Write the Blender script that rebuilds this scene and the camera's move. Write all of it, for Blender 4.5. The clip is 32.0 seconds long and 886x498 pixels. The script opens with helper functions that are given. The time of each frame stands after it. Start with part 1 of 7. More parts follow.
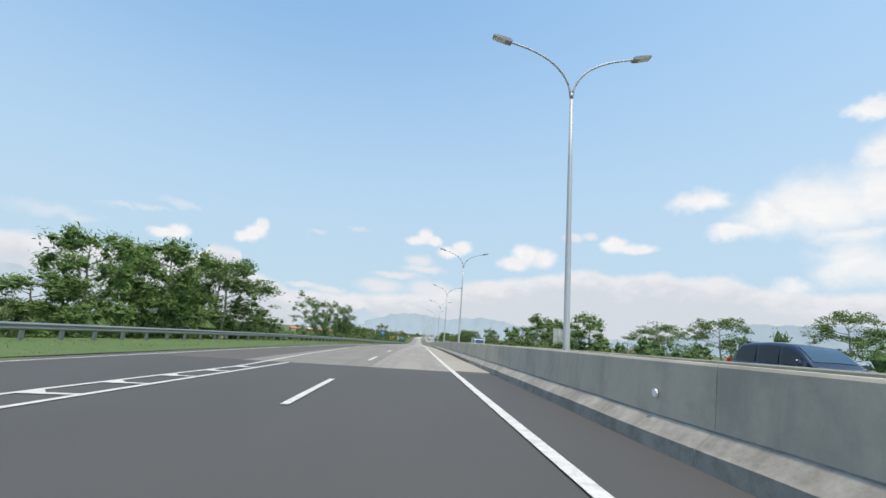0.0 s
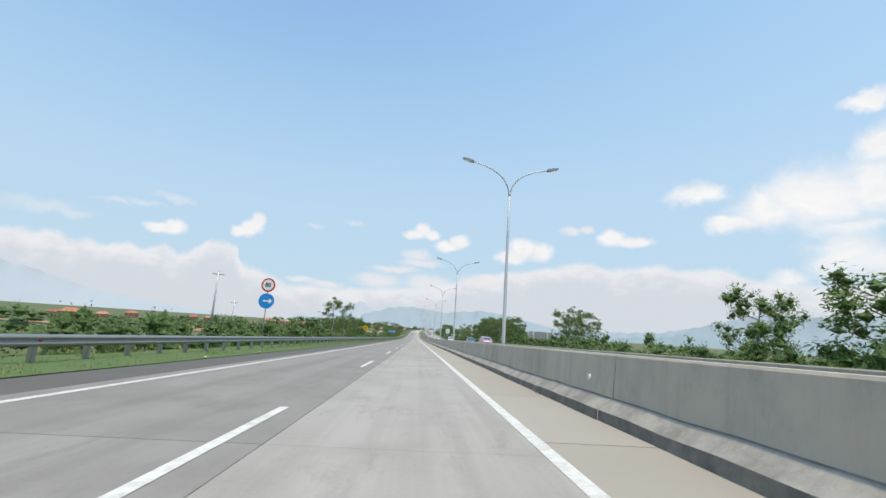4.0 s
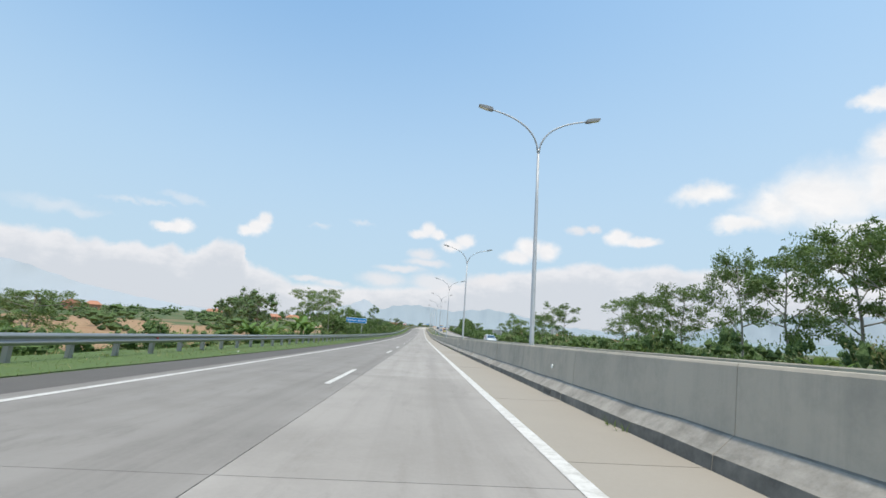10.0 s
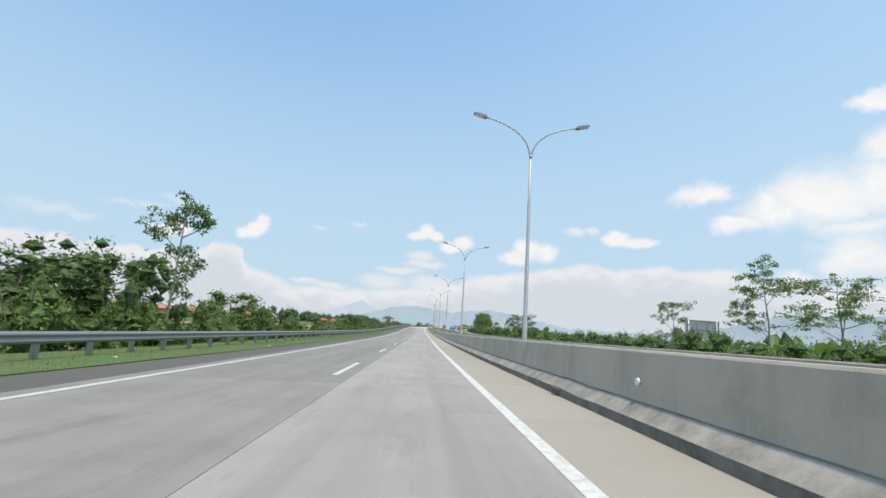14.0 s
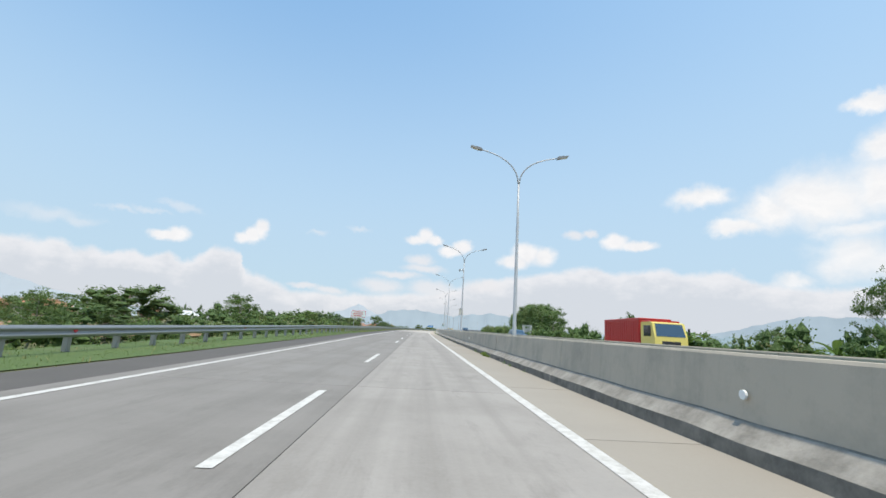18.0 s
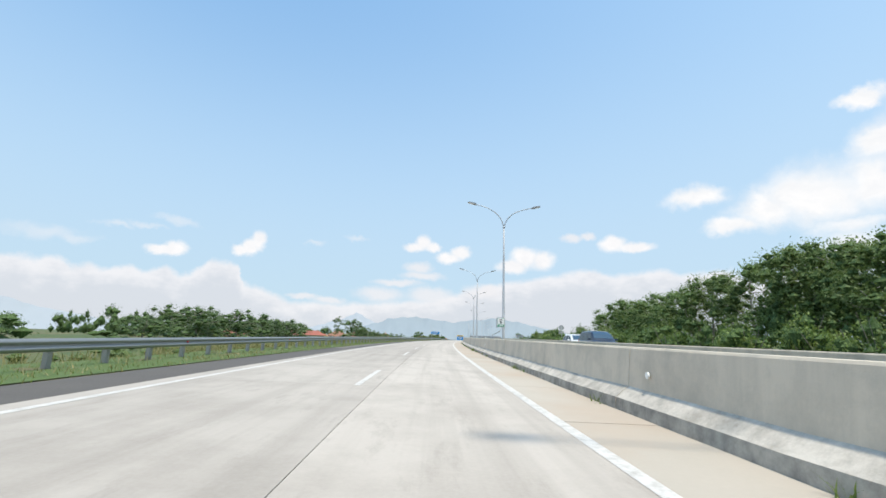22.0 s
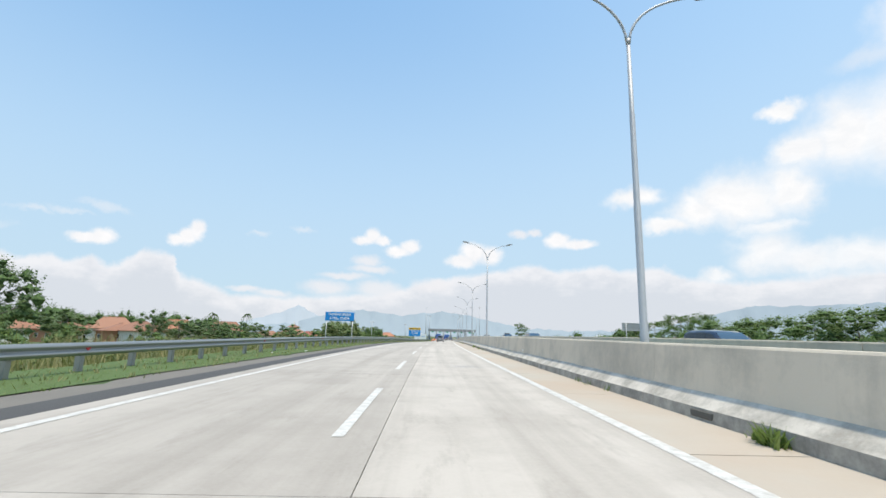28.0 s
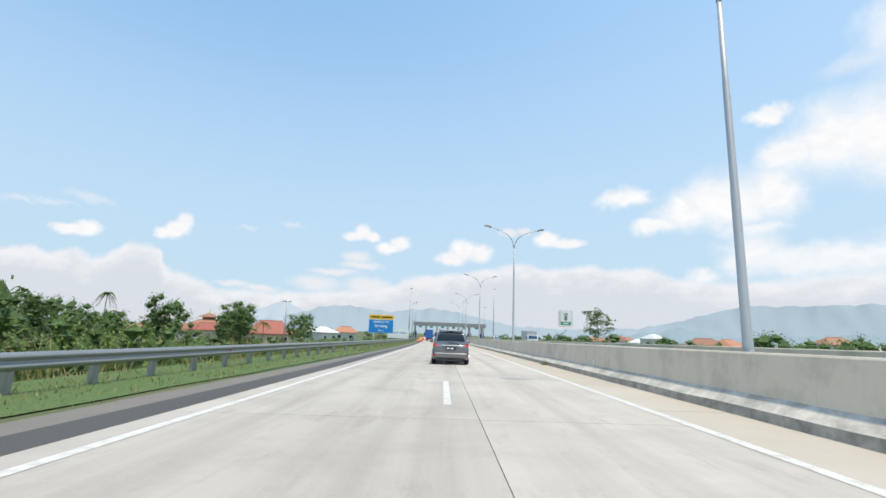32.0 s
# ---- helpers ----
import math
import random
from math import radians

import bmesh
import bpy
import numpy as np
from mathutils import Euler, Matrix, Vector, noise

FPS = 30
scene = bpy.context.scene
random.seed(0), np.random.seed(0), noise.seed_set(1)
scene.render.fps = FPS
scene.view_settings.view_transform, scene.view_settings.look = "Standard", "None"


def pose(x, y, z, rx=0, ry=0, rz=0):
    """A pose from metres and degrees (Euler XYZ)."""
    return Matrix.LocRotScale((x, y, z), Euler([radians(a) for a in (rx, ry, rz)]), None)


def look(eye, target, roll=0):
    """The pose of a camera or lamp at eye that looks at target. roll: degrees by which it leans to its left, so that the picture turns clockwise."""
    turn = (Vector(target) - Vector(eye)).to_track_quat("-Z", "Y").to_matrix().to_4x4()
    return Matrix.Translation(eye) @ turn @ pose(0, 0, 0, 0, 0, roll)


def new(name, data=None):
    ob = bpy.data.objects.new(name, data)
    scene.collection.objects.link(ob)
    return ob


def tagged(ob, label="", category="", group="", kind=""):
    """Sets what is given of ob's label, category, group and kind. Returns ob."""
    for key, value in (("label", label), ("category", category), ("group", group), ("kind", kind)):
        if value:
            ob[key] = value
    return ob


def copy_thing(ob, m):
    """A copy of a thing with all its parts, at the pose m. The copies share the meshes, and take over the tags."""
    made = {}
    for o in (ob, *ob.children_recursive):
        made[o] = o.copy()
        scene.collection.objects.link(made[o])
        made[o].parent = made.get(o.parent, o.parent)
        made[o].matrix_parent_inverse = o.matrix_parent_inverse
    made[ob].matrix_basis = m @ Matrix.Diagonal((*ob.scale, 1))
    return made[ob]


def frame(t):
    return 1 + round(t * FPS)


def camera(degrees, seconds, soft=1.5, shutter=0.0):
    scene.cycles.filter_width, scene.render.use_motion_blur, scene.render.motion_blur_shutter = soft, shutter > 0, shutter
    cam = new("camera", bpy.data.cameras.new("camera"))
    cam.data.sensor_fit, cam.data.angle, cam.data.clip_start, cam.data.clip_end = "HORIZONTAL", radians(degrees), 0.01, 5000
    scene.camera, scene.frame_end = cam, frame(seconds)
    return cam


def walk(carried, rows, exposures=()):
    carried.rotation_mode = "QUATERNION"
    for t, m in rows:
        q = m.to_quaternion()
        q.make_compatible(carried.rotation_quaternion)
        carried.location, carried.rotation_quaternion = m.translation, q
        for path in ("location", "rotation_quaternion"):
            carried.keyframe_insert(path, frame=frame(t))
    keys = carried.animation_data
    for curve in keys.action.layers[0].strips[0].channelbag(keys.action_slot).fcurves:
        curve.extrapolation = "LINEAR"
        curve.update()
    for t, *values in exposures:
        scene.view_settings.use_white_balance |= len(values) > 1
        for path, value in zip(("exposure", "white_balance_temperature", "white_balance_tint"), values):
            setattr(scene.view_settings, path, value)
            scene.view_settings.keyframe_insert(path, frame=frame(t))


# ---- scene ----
from collections import defaultdict

# ------------------------------------------------ camera and its way
PATH = [
    (0, -1.706, 0.000, 1.151, -3.340, 10.724, 4.203),
    (0.5, -1.561, 13.009, 1.034, -3.539, 10.189, 4.134),
    (1, -1.360, 26.156, 0.885, -3.616, 9.640, 4.051),
    (1.5, -1.145, 39.726, 0.697, -3.685, 9.869, 3.590),
    (2, -0.869, 53.419, 0.472, -3.533, 9.915, 3.531),
    (2.5, -0.573, 67.012, 0.224, -3.597, 9.999, 3.685),
    (3, -0.275, 80.565, -0.042, -3.626, 10.085, 3.843),
    (3.5, 0.048, 94.008, -0.324, -3.712, 10.041, 3.871),
    (4, 0.392, 107.343, -0.620, -3.735, 9.998, 3.843),
    (4.5, 0.732, 120.618, -0.916, -3.703, 9.954, 3.766),
    (5, 1.055, 133.885, -1.209, -3.669, 9.908, 3.671),
    (5.5, 1.351, 147.192, -1.502, -3.684, 9.859, 3.592),
    (6, 1.613, 160.591, -1.793, -3.758, 9.807, 3.534),
    (6.5, 1.852, 174.091, -2.088, -3.634, 9.875, 3.717),
    (7, 2.079, 187.593, -2.386, -3.302, 9.890, 3.935),
    (7.5, 2.286, 200.966, -2.684, -3.216, 9.922, 3.979),
    (8, 2.503, 214.462, -2.983, -3.320, 10.024, 3.982),
    (8.5, 2.771, 228.394, -3.285, -3.376, 9.986, 4.016),
    (9, 3.052, 242.446, -3.585, -3.480, 9.919, 3.872),
    (9.5, 3.322, 256.308, -3.876, -3.289, 9.900, 3.893),
    (10, 3.580, 270.281, -4.165, -3.007, 9.880, 4.067),
    (10.5, 3.811, 284.678, -4.455, -2.934, 9.931, 4.110),
    (11, 4.039, 299.154, -4.737, -2.865, 9.969, 4.177),
    (11.5, 4.277, 313.335, -4.996, -2.869, 10.050, 4.229),
    (12, 4.527, 327.614, -5.234, -3.028, 10.103, 4.131),
    (12.5, 4.806, 342.337, -5.456, -3.251, 10.051, 4.083),
    (13, 5.089, 357.272, -5.656, -3.350, 10.079, 3.983),
    (13.5, 5.372, 372.351, -5.831, -3.349, 10.103, 3.948),
    (14, 5.651, 387.423, -5.979, -3.206, 10.095, 3.850),
    (14.5, 5.905, 402.273, -6.098, -3.070, 10.159, 3.921),
    (15, 6.145, 416.961, -6.188, -2.934, 10.247, 4.013),
    (15.5, 6.383, 431.513, -6.246, -2.800, 10.358, 4.114),
    (16, 6.630, 445.957, -6.274, -2.683, 10.478, 4.160),
    (16.5, 6.881, 460.318, -6.268, -2.600, 10.594, 4.084),
    (17, 7.115, 474.626, -6.227, -2.553, 10.705, 3.875),
    (17.5, 7.308, 488.911, -6.151, -2.781, 10.703, 3.744),
    (18, 7.516, 503.052, -6.039, -3.297, 10.625, 3.501),
    (18.5, 7.834, 516.901, -5.902, -3.717, 10.952, 3.193),
    (19, 8.202, 530.639, -5.755, -4.122, 11.174, 2.611),
    (19.5, 8.601, 544.552, -5.598, -4.011, 11.574, 2.567),
    (20, 8.964, 558.194, -5.443, -3.836, 11.837, 2.186),
    (20.5, 9.220, 571.200, -5.294, -3.670, 11.675, 1.853),
    (21, 9.398, 583.605, -5.147, -3.444, 11.554, 1.790),
    (21.5, 9.442, 595.017, -5.006, -3.294, 11.486, 1.633),
    (22, 9.519, 606.370, -4.866, -3.509, 11.480, 1.834),
    (22.5, 9.885, 618.709, -4.723, -4.323, 11.508, 1.688),
    (23, 10.444, 631.261, -4.585, -5.323, 11.473, 1.794),
    (23.5, 11.119, 643.510, -4.457, -5.826, 11.250, 2.041),
    (24, 11.926, 655.765, -4.336, -6.273, 11.080, 2.263),
    (24.5, 12.858, 668.303, -4.219, -6.677, 11.130, 2.099),
    (25, 13.917, 681.098, -4.109, -7.027, 11.155, 2.001),
    (25.5, 15.116, 694.001, -4.005, -7.345, 11.155, 1.964),
    (26, 16.452, 706.862, -3.910, -7.756, 11.137, 1.954),
    (26.5, 17.892, 719.538, -3.815, -8.386, 11.106, 1.937),
    (27, 19.432, 731.886, -3.718, -9.256, 11.062, 1.908),
    (27.5, 21.050, 743.708, -3.621, -9.921, 11.007, 1.699),
    (28, 22.781, 755.790, -3.521, -10.022, 10.902, 1.627),
    (28.5, 24.731, 769.174, -3.432, -10.297, 10.956, 1.899),
    (29, 26.776, 782.490, -3.375, -10.713, 10.931, 2.237),
    (29.5, 28.747, 794.553, -3.348, -11.086, 10.698, 2.327),
    (30, 30.672, 805.887, -3.350, -11.305, 10.514, 2.594),
    (30.5, 32.508, 816.563, -3.377, -11.195, 10.564, 2.681),
    (31, 34.282, 826.774, -3.424, -11.153, 10.661, 2.545),
    (31.5, 35.999, 836.689, -3.490, -11.079, 10.626, 2.292),
    (32, 37.722, 846.448, -3.576, -11.302, 10.593, 2.216),
]
cam = camera(88.8, 32.0, soft=1.6)
walk(cam, [(t, pose(x, y, z, 90 + pitch, 0, yaw) @ pose(0, 0, 0, 0, 0, roll))
           for t, x, y, z, yaw, pitch, roll in PATH],
     exposures=[(0, 0.8), (18, 0.82), (23, 0.9), (32, 0.88)])

# ------------------------------------------------ world: sky, clouds, sun
SUN_EL, SUN_AZ = 75.0, 148.0     # degrees; azimuth clockwise from +y


def nd(tree, kind, **sets):
    n = tree.nodes.new(kind)
    if "operation" in sets:
        n.operation = sets["operation"]
    if "use_clamp" in sets:
        n.use_clamp = sets["use_clamp"]
    if "data_type" in sets:
        n.data_type = sets["data_type"]
    if "blend_type" in sets:
        n.blend_type = sets["blend_type"]
    if "interpolation_type" in sets:
        n.interpolation_type = sets["interpolation_type"]
    return n


def put(tree, node, values):
    for i, v in values.items():
        if isinstance(v, bpy.types.NodeSocket):
            tree.links.new(v, node.inputs[i])
        else:
            node.inputs[i].default_value = v
    return node.outputs[0]


def mth(tree, op, a, b=0.0, c=0.0, clamp=False):
    n = nd(tree, "ShaderNodeMath", operation=op, use_clamp=clamp)
    return put(tree, n, {0: a, 1: b, 2: c})


def vec(tree, op, a, b=(0, 0, 0)):
    n = nd(tree, "ShaderNodeVectorMath", operation=op)
    put(tree, n, {0: a, 1: b})
    return n.outputs["Value"] if op == "LENGTH" else n.outputs[0]


def ramp(tree, fac, stops):
    n = nd(tree, "ShaderNodeValToRGB")
    e = n.color_ramp.elements
    while len(e) < len(stops):
        e.new(0.5)
    for el, (p, c) in zip(e, stops):
        el.position = p
        el.color = (*c, 1) if len(c) == 3 else c
    tree.links.new(fac, n.inputs[0])
    return n.outputs[0]


def mixc(tree, fac, a, b, blend="MIX"):
    n = nd(tree, "ShaderNodeMix", data_type="RGBA", blend_type=blend)
    for i, v in ((0, fac), (6, a), (7, b)):
        if isinstance(v, bpy.types.NodeSocket):
            tree.links.new(v, n.inputs[i])
        elif i == 0:
            n.inputs[i].default_value = v
        else:
            n.inputs[i].default_value = (*v, 1)
    return n.outputs[2]


def noise_of(tree, coord, scale, detail=4.0, rough=0.55, colour=False):
    n = nd(tree, "ShaderNodeTexNoise")
    put(tree, n, {"Vector": coord, "Scale": scale, "Detail": detail, "Roughness": rough})
    return n.outputs[1] if colour else n.outputs[0]


world = bpy.data.worlds.new("sky")
scene.world = world
world.use_nodes = True
wt = world.node_tree
wt.nodes.clear()
sky = nd(wt, "ShaderNodeTexSky")
sky.sky_type, sky.sun_disc, sky.sun_elevation, sky.sun_rotation = "NISHITA", False, radians(SUN_EL), radians(SUN_AZ)
sky.altitude, sky.air_density, sky.dust_density, sky.ozone_density = 100.0, 1.0, 1.2, 1.0
way = nd(wt, "ShaderNodeTexCoord").outputs["Generated"]
sep = nd(wt, "ShaderNodeSeparateXYZ")
wt.links.new(way, sep.inputs[0])
azi = mth(wt, "MULTIPLY", mth(wt, "ARCTAN2", sep.outputs[0], sep.outputs[1]), 57.2958)
ele = mth(wt, "MULTIPLY", mth(wt, "ARCSINE", sep.outputs[2]), 57.2958)
comb = nd(wt, "ShaderNodeCombineXYZ")
wt.links.new(azi, comb.inputs[0])
wt.links.new(ele, comb.inputs[1])
warp = vec(wt, "SUBTRACT", noise_of(wt, comb.outputs[0], 0.55, 6.0, 0.66, True), (0.5, 0.5, 0.5))
curl = vec(wt, "SUBTRACT", noise_of(wt, comb.outputs[0], 0.2, 5.0, 0.6, True), (0.5, 0.5, 0.5))
spot = vec(wt, "ADD", comb.outputs[0], vec(wt, "MULTIPLY", warp, (1.9, 1.35, 0)))
loose = vec(wt, "ADD", comb.outputs[0], vec(wt, "ADD", vec(wt, "MULTIPLY", curl, (5.0, 3.6, 0)), vec(wt, "MULTIPLY", warp, (1.6, 1.2, 0))))


def cloud_field(puffs, where, blend):
    """Distance-like field of a list of puffs: azimuth, elevation, half width, half height, in degrees."""
    out = None
    for a, e, w, h in puffs:
        d = vec(wt, "LENGTH", vec(wt, "MULTIPLY", vec(wt, "SUBTRACT", where, (a, e, 0)), (1 / w, 1 / h, 0)))
        out = d if out is None else mth(wt, "SMOOTH_MIN", out, d, blend)
    return out


def soft_mask(field, lo, hi, most=1.0):
    n = nd(wt, "ShaderNodeMapRange", interpolation_type="SMOOTHSTEP")
    return put(wt, n, {0: field, 1: hi, 2: lo, 3: 0.0, 4: most})


crisp = cloud_field([
    (-28.6, 8.8, 1.84, 0.6), (-27.5, 9, 1.38, 0.9), (-19.1, 10.9, 0.98, 1.26), (-20, 10.1, 1.09, 1.02), (-20.9, 9.6, 1.21, 0.66),
    (1, 12.1, 1.15, 1.02), (0, 11.5, 1.72, 0.6), (2.2, 11.6, 1.15, 0.72), (5.8, 11, 1.44, 0.9), (4.2, 10.4, 1.72, 0.84),
    (13.9, 10.5, 2.07, 1.38), (16.2, 10.2, 1.72, 1.32), (12.4, 9.4, 2.07, 0.96), (24.4, 11.9, 1.72, 1.08), (26.8, 11.4, 2.76, 0.66)], spot, 0.3)
middling = cloud_field([
    (0.4, 9, 1.95, 0.78), (-2.2, 7, 3.33, 0.52), (1, 8, 2.99, 0.59), (-4.2, 5.5, 3.33, 1.04), (2, 5.6, 3.33, 1.17), (8.8, 6.2, 2.76, 0.98),
    (-10.5, 4.5, 2.3, 0.45), (-13.5, 4.8, 2.18, 0.39), (19.8, 12.8, 1.49, 0.59), (21.6, 13, 1.03, 0.52)], spot, 0.3)
wisps = cloud_field([
    (-38.4, 9, 3.12, 0.91), (-36, 8.6, 1.92, 0.59), (-27.9, 12.2, 2.16, 0.45), (-33.3, 10.5, 1.92, 0.39), (-7.4, 12.3, 1.68, 0.39), (-12.5, 11.7, 1.2, 0.39),
    (-30.6, 11, 1.92, 0.33), (47.8, 8.6, 3.6, 1.82), (56, 25.8, 3.12, 1.04)], loose, 0.3)
great = cloud_field([
    (33.4, 16.4, 2.98, 1.27), (48.6, 23.4, 2.13, 0.9), (36.9, 13.2, 2.41, 1.12), (40.2, 14.6, 3.55, 2.25), (44, 15.2, 4.4, 3.15), (48.4, 15.6, 3.41, 2.85),
    (50, 19.3, 2.7, 2.25), (53.6, 19.9, 4.12, 3.9), (58, 19.4, 4.54, 4.35), (64, 21, 7.1, 6.75), (74, 19, 8.52, 9), (62, 28, 5.68, 3)], loose, 0.35)
lower = cloud_field([
    (54.4, 8.6, 5.67, 1.59), (50, 8.3, 3.78, 1.59), (46.2, 9.6, 2.97, 2.46), (42, 7.2, 2.03, 0.87), (46.2, 12.2, 2.97, 1.01), (62, 9.5, 6.75, 2.32), (74, 10, 9.45, 3.19)], loose, 0.35)
m1 = soft_mask(crisp, 0.42, 1.2, 0.97)
m2 = soft_mask(middling, 0.3, 1.25, 0.82)
m3 = mth(wt, "MAXIMUM", soft_mask(great, 0.3, 1.28, 0.98), soft_mask(lower, 0.2, 1.4, 0.85))
m4 = soft_mask(wisps, 0.1, 1.35, 0.5)
# the cumulus bank round the horizon: azimuth and elevation of its top in degrees
TOPS = [(-60, 7.0), (-45, 6.6), (-39.6, 6.7), (-38.7, 6.4), (-37.2, 7.1), (-35.8, 6.1), (-34.8, 6.5), (-33.4, 6.1), (-32.6, 6.7), (-30.8, 6.9), (-30, 6.4), (-28.2, 7.0), (-26.7, 6.2), (-25.7, 6.6),
        (-24.0, 8.2), (-21.2, 8.0), (-20.3, 5.9), (-18.4, 5.6), (-15.1, 4.1), (-8.8, 4.2), (2, 5.0), (9.5, 7.0), (16.5, 8.2), (21.9, 9.0), (24.5, 8.3), (29.4, 8.8), (31.7, 8.2), (36.6, 8.4), (38.2, 7.2), (44, 6.4), (60, 7.5)]
spot_xy = nd(wt, "ShaderNodeSeparateXYZ")
wt.links.new(spot, spot_xy.inputs[0])
top_at = ramp(wt, mth(wt, "ADD", mth(wt, "DIVIDE", spot_xy.outputs[0], 120.0), 0.5), [(0.5 + a / 120, (e / 12, e / 12, e / 12)) for a, e in TOPS])
over = mth(wt, "SUBTRACT", spot_xy.outputs[1], mth(wt, "MULTIPLY", top_at, 12.0))
low = soft_mask(over, -0.6, 0.35, 0.86)
# the sunlit rim of the bank breaks off into grey-violet haze below it
lumps = noise_of(wt, vec(wt, "MULTIPLY", comb.outputs[0], (0.33, 0.6, 0)), 1.0, 5.0, 0.6)
deep = soft_mask(mth(wt, "ADD", over, mth(wt, "MULTIPLY", mth(wt, "SUBTRACT", lumps, 0.5), 5.5)), -3.0, 0.2)
air = nd(wt, "ShaderNodeMapRange", interpolation_type="SMOOTHSTEP")
air = put(wt, air, {0: ele, 1: 46.0, 2: 4.0, 3: 0.06, 4: 0.9})
tinted = mixc(wt, 1.0, sky.outputs[0], (0.745, 0.985, 0.975), "MULTIPLY")
tinted = mixc(wt, air, tinted, (1.95, 2.48, 2.98))
# bright haze towards the sun's side
side = nd(wt, "ShaderNodeMapRange", interpolation_type="SMOOTHSTEP")
side = put(wt, side, {0: azi, 1: -40.0, 2: 80.0, 3: 0.0, 4: 0.34})
tinted = mixc(wt, side, tinted, (2.2, 2.86, 3.42))
col = mixc(wt, m4, tinted, (3.1, 3.2, 3.35))
col = mixc(wt, low, col, mixc(wt, deep, (3.38, 3.31, 3.36), (2.62, 2.69, 2.87)))
col = mixc(wt, m2, col, (3.2, 3.18, 3.26))
folds = ramp(wt, noise_of(wt, vec(wt, "MULTIPLY", loose, (0.35, 0.6, 0)), 1.0, 5.0, 0.6), [(0.36, (0, 0, 0)), (0.62, (1, 1, 1))])
col = mixc(wt, m3, col, mixc(wt, mth(wt, "MULTIPLY", folds, 0.6), (3.7, 3.66, 3.64), (3.15, 3.22, 3.32)))
col = mixc(wt, m1, col, mixc(wt, mth(wt, "MULTIPLY", folds, 0.5), (3.65, 3.6, 3.6), (3.1, 3.12, 3.22)))
bg = nd(wt, "ShaderNodeBackground")
wt.links.new(col, bg.inputs[0])
bg.inputs[1].default_value = 0.15
wo = nd(wt, "ShaderNodeOutputWorld")
wt.links.new(bg.outputs[0], wo.inputs[0])

sun = new("sun", bpy.data.lights.new("sun", "SUN"))
sun.data.energy, sun.data.angle, sun.data.color = 2.2, radians(2.2), (1.0, 0.895, 0.745)
_e, _a = radians(SUN_EL), radians(SUN_AZ)
sun.matrix_world = look((0, 0, 50), (-math.cos(_e) * math.sin(_a), -math.cos(_e) * math.cos(_a), 50 - math.sin(_e)))

# ------------------------------------------------ the road's line: heading, grade and crossfall every 50 m
KNOT = np.arange(22) * 50.0 - 100
HEAD = [0.0492, 0.0246, -0.0, -0.0246, -0.02426, -0.01914, -0.01819, -0.01842, -0.01815, -0.01602, -0.01822, -0.0233, -0.01724, -0.01748, -0.0253, -0.06978, -0.11065, -0.13977, -0.17457, -0.20582, -0.19534, -0.18486]
GRADE = [0.00576, -0.00059, -0.00793, -0.01715, -0.02221, -0.02166, -0.02239, -0.02094, -0.01885, -0.01347, -0.00746, -0.00022, 0.00815, 0.01115, 0.01238, 0.01006, 0.00752, 0.00873, 0.0004, -0.00922, -0.00845, -0.00655]
FALL = [0.01215, 0.01184, 0.01076, 0.00746, 0.00867, 0.01658, 0.01435, 0.01276, 0.02146, 0.02238, 0.02151, 0.02065, 0.01291, -0.0162, -0.01422, -0.00852, -0.00413, 0.00248, 0.00264, 0.00999, 0.01302, 0.01446]
U = np.arange(-900, 4501, 5.0)
_h, _g = np.interp(U, KNOT, HEAD), np.interp(U, KNOT, GRADE)
_g[U > 960] = 0
_g[U < -150] = 0
_x = np.concatenate([[0], np.cumsum(-np.sin((_h[1:] + _h[:-1]) / 2) * 5)])
_y = np.concatenate([[0], np.cumsum(np.cos((_h[1:] + _h[:-1]) / 2) * 5)])
_z = np.concatenate([[0], np.cumsum((_g[1:] + _g[:-1]) / 2 * 5)])
for _arr in (_x, _y, _z):
    _arr -= _arr[180]


def fall(s):
    return float(np.interp(s, KNOT, FALL))


def heading(s):
    return float(np.interp(s, U, _h))


def at(s, lat, dz=0.0):
    """World place of a point s metres along the road, lat metres right of the inner edge line."""
    h = np.interp(s, U, _h)
    return Vector((np.interp(s, U, _x) + lat * np.cos(h), np.interp(s, U, _y) + lat * np.sin(h), np.interp(s, U, _z) + dz))


def deckz(s, lat):
    """Height of the paved surface over the road line."""
    return fall(s) * lat if lat < 1.6 else (0.0 if lat < 6 else 0.2)


def rail_lat(s):
    return float(np.interp(s, [-100, 20, 72, 100, 600, 1000, 1060], [-20, -17.6, -14.6, -11.5, -11.2, -11.0, -17.0]))


def groundz(s, lat):
    if lat < 0:
        edge = rail_lat(s) - 1.6
        z = fall(s) * max(lat, -9.3) - 0.03
        if lat < edge:
            z -= min(1.2, (edge - lat) * 0.25)
        if lat < -24:
            z += 0.35 * math.sin(s * 0.05) + 0.3 * math.sin(s * 0.021 + lat * 0.06)
            z -= min(1.5, (-24 - lat) * 0.02)
        return z
    z = -0.05 if lat < 6.5 else 0.16
    if lat > 18.5:
        z -= min(1.3, (lat - 18.5) * 0.25)
    if lat > 34:
        z -= min(2.5, (lat - 34) * 0.02)
    return z


def on_ground(s, lat, dz=0.0):
    return at(s, lat, groundz(s, lat) + dz)


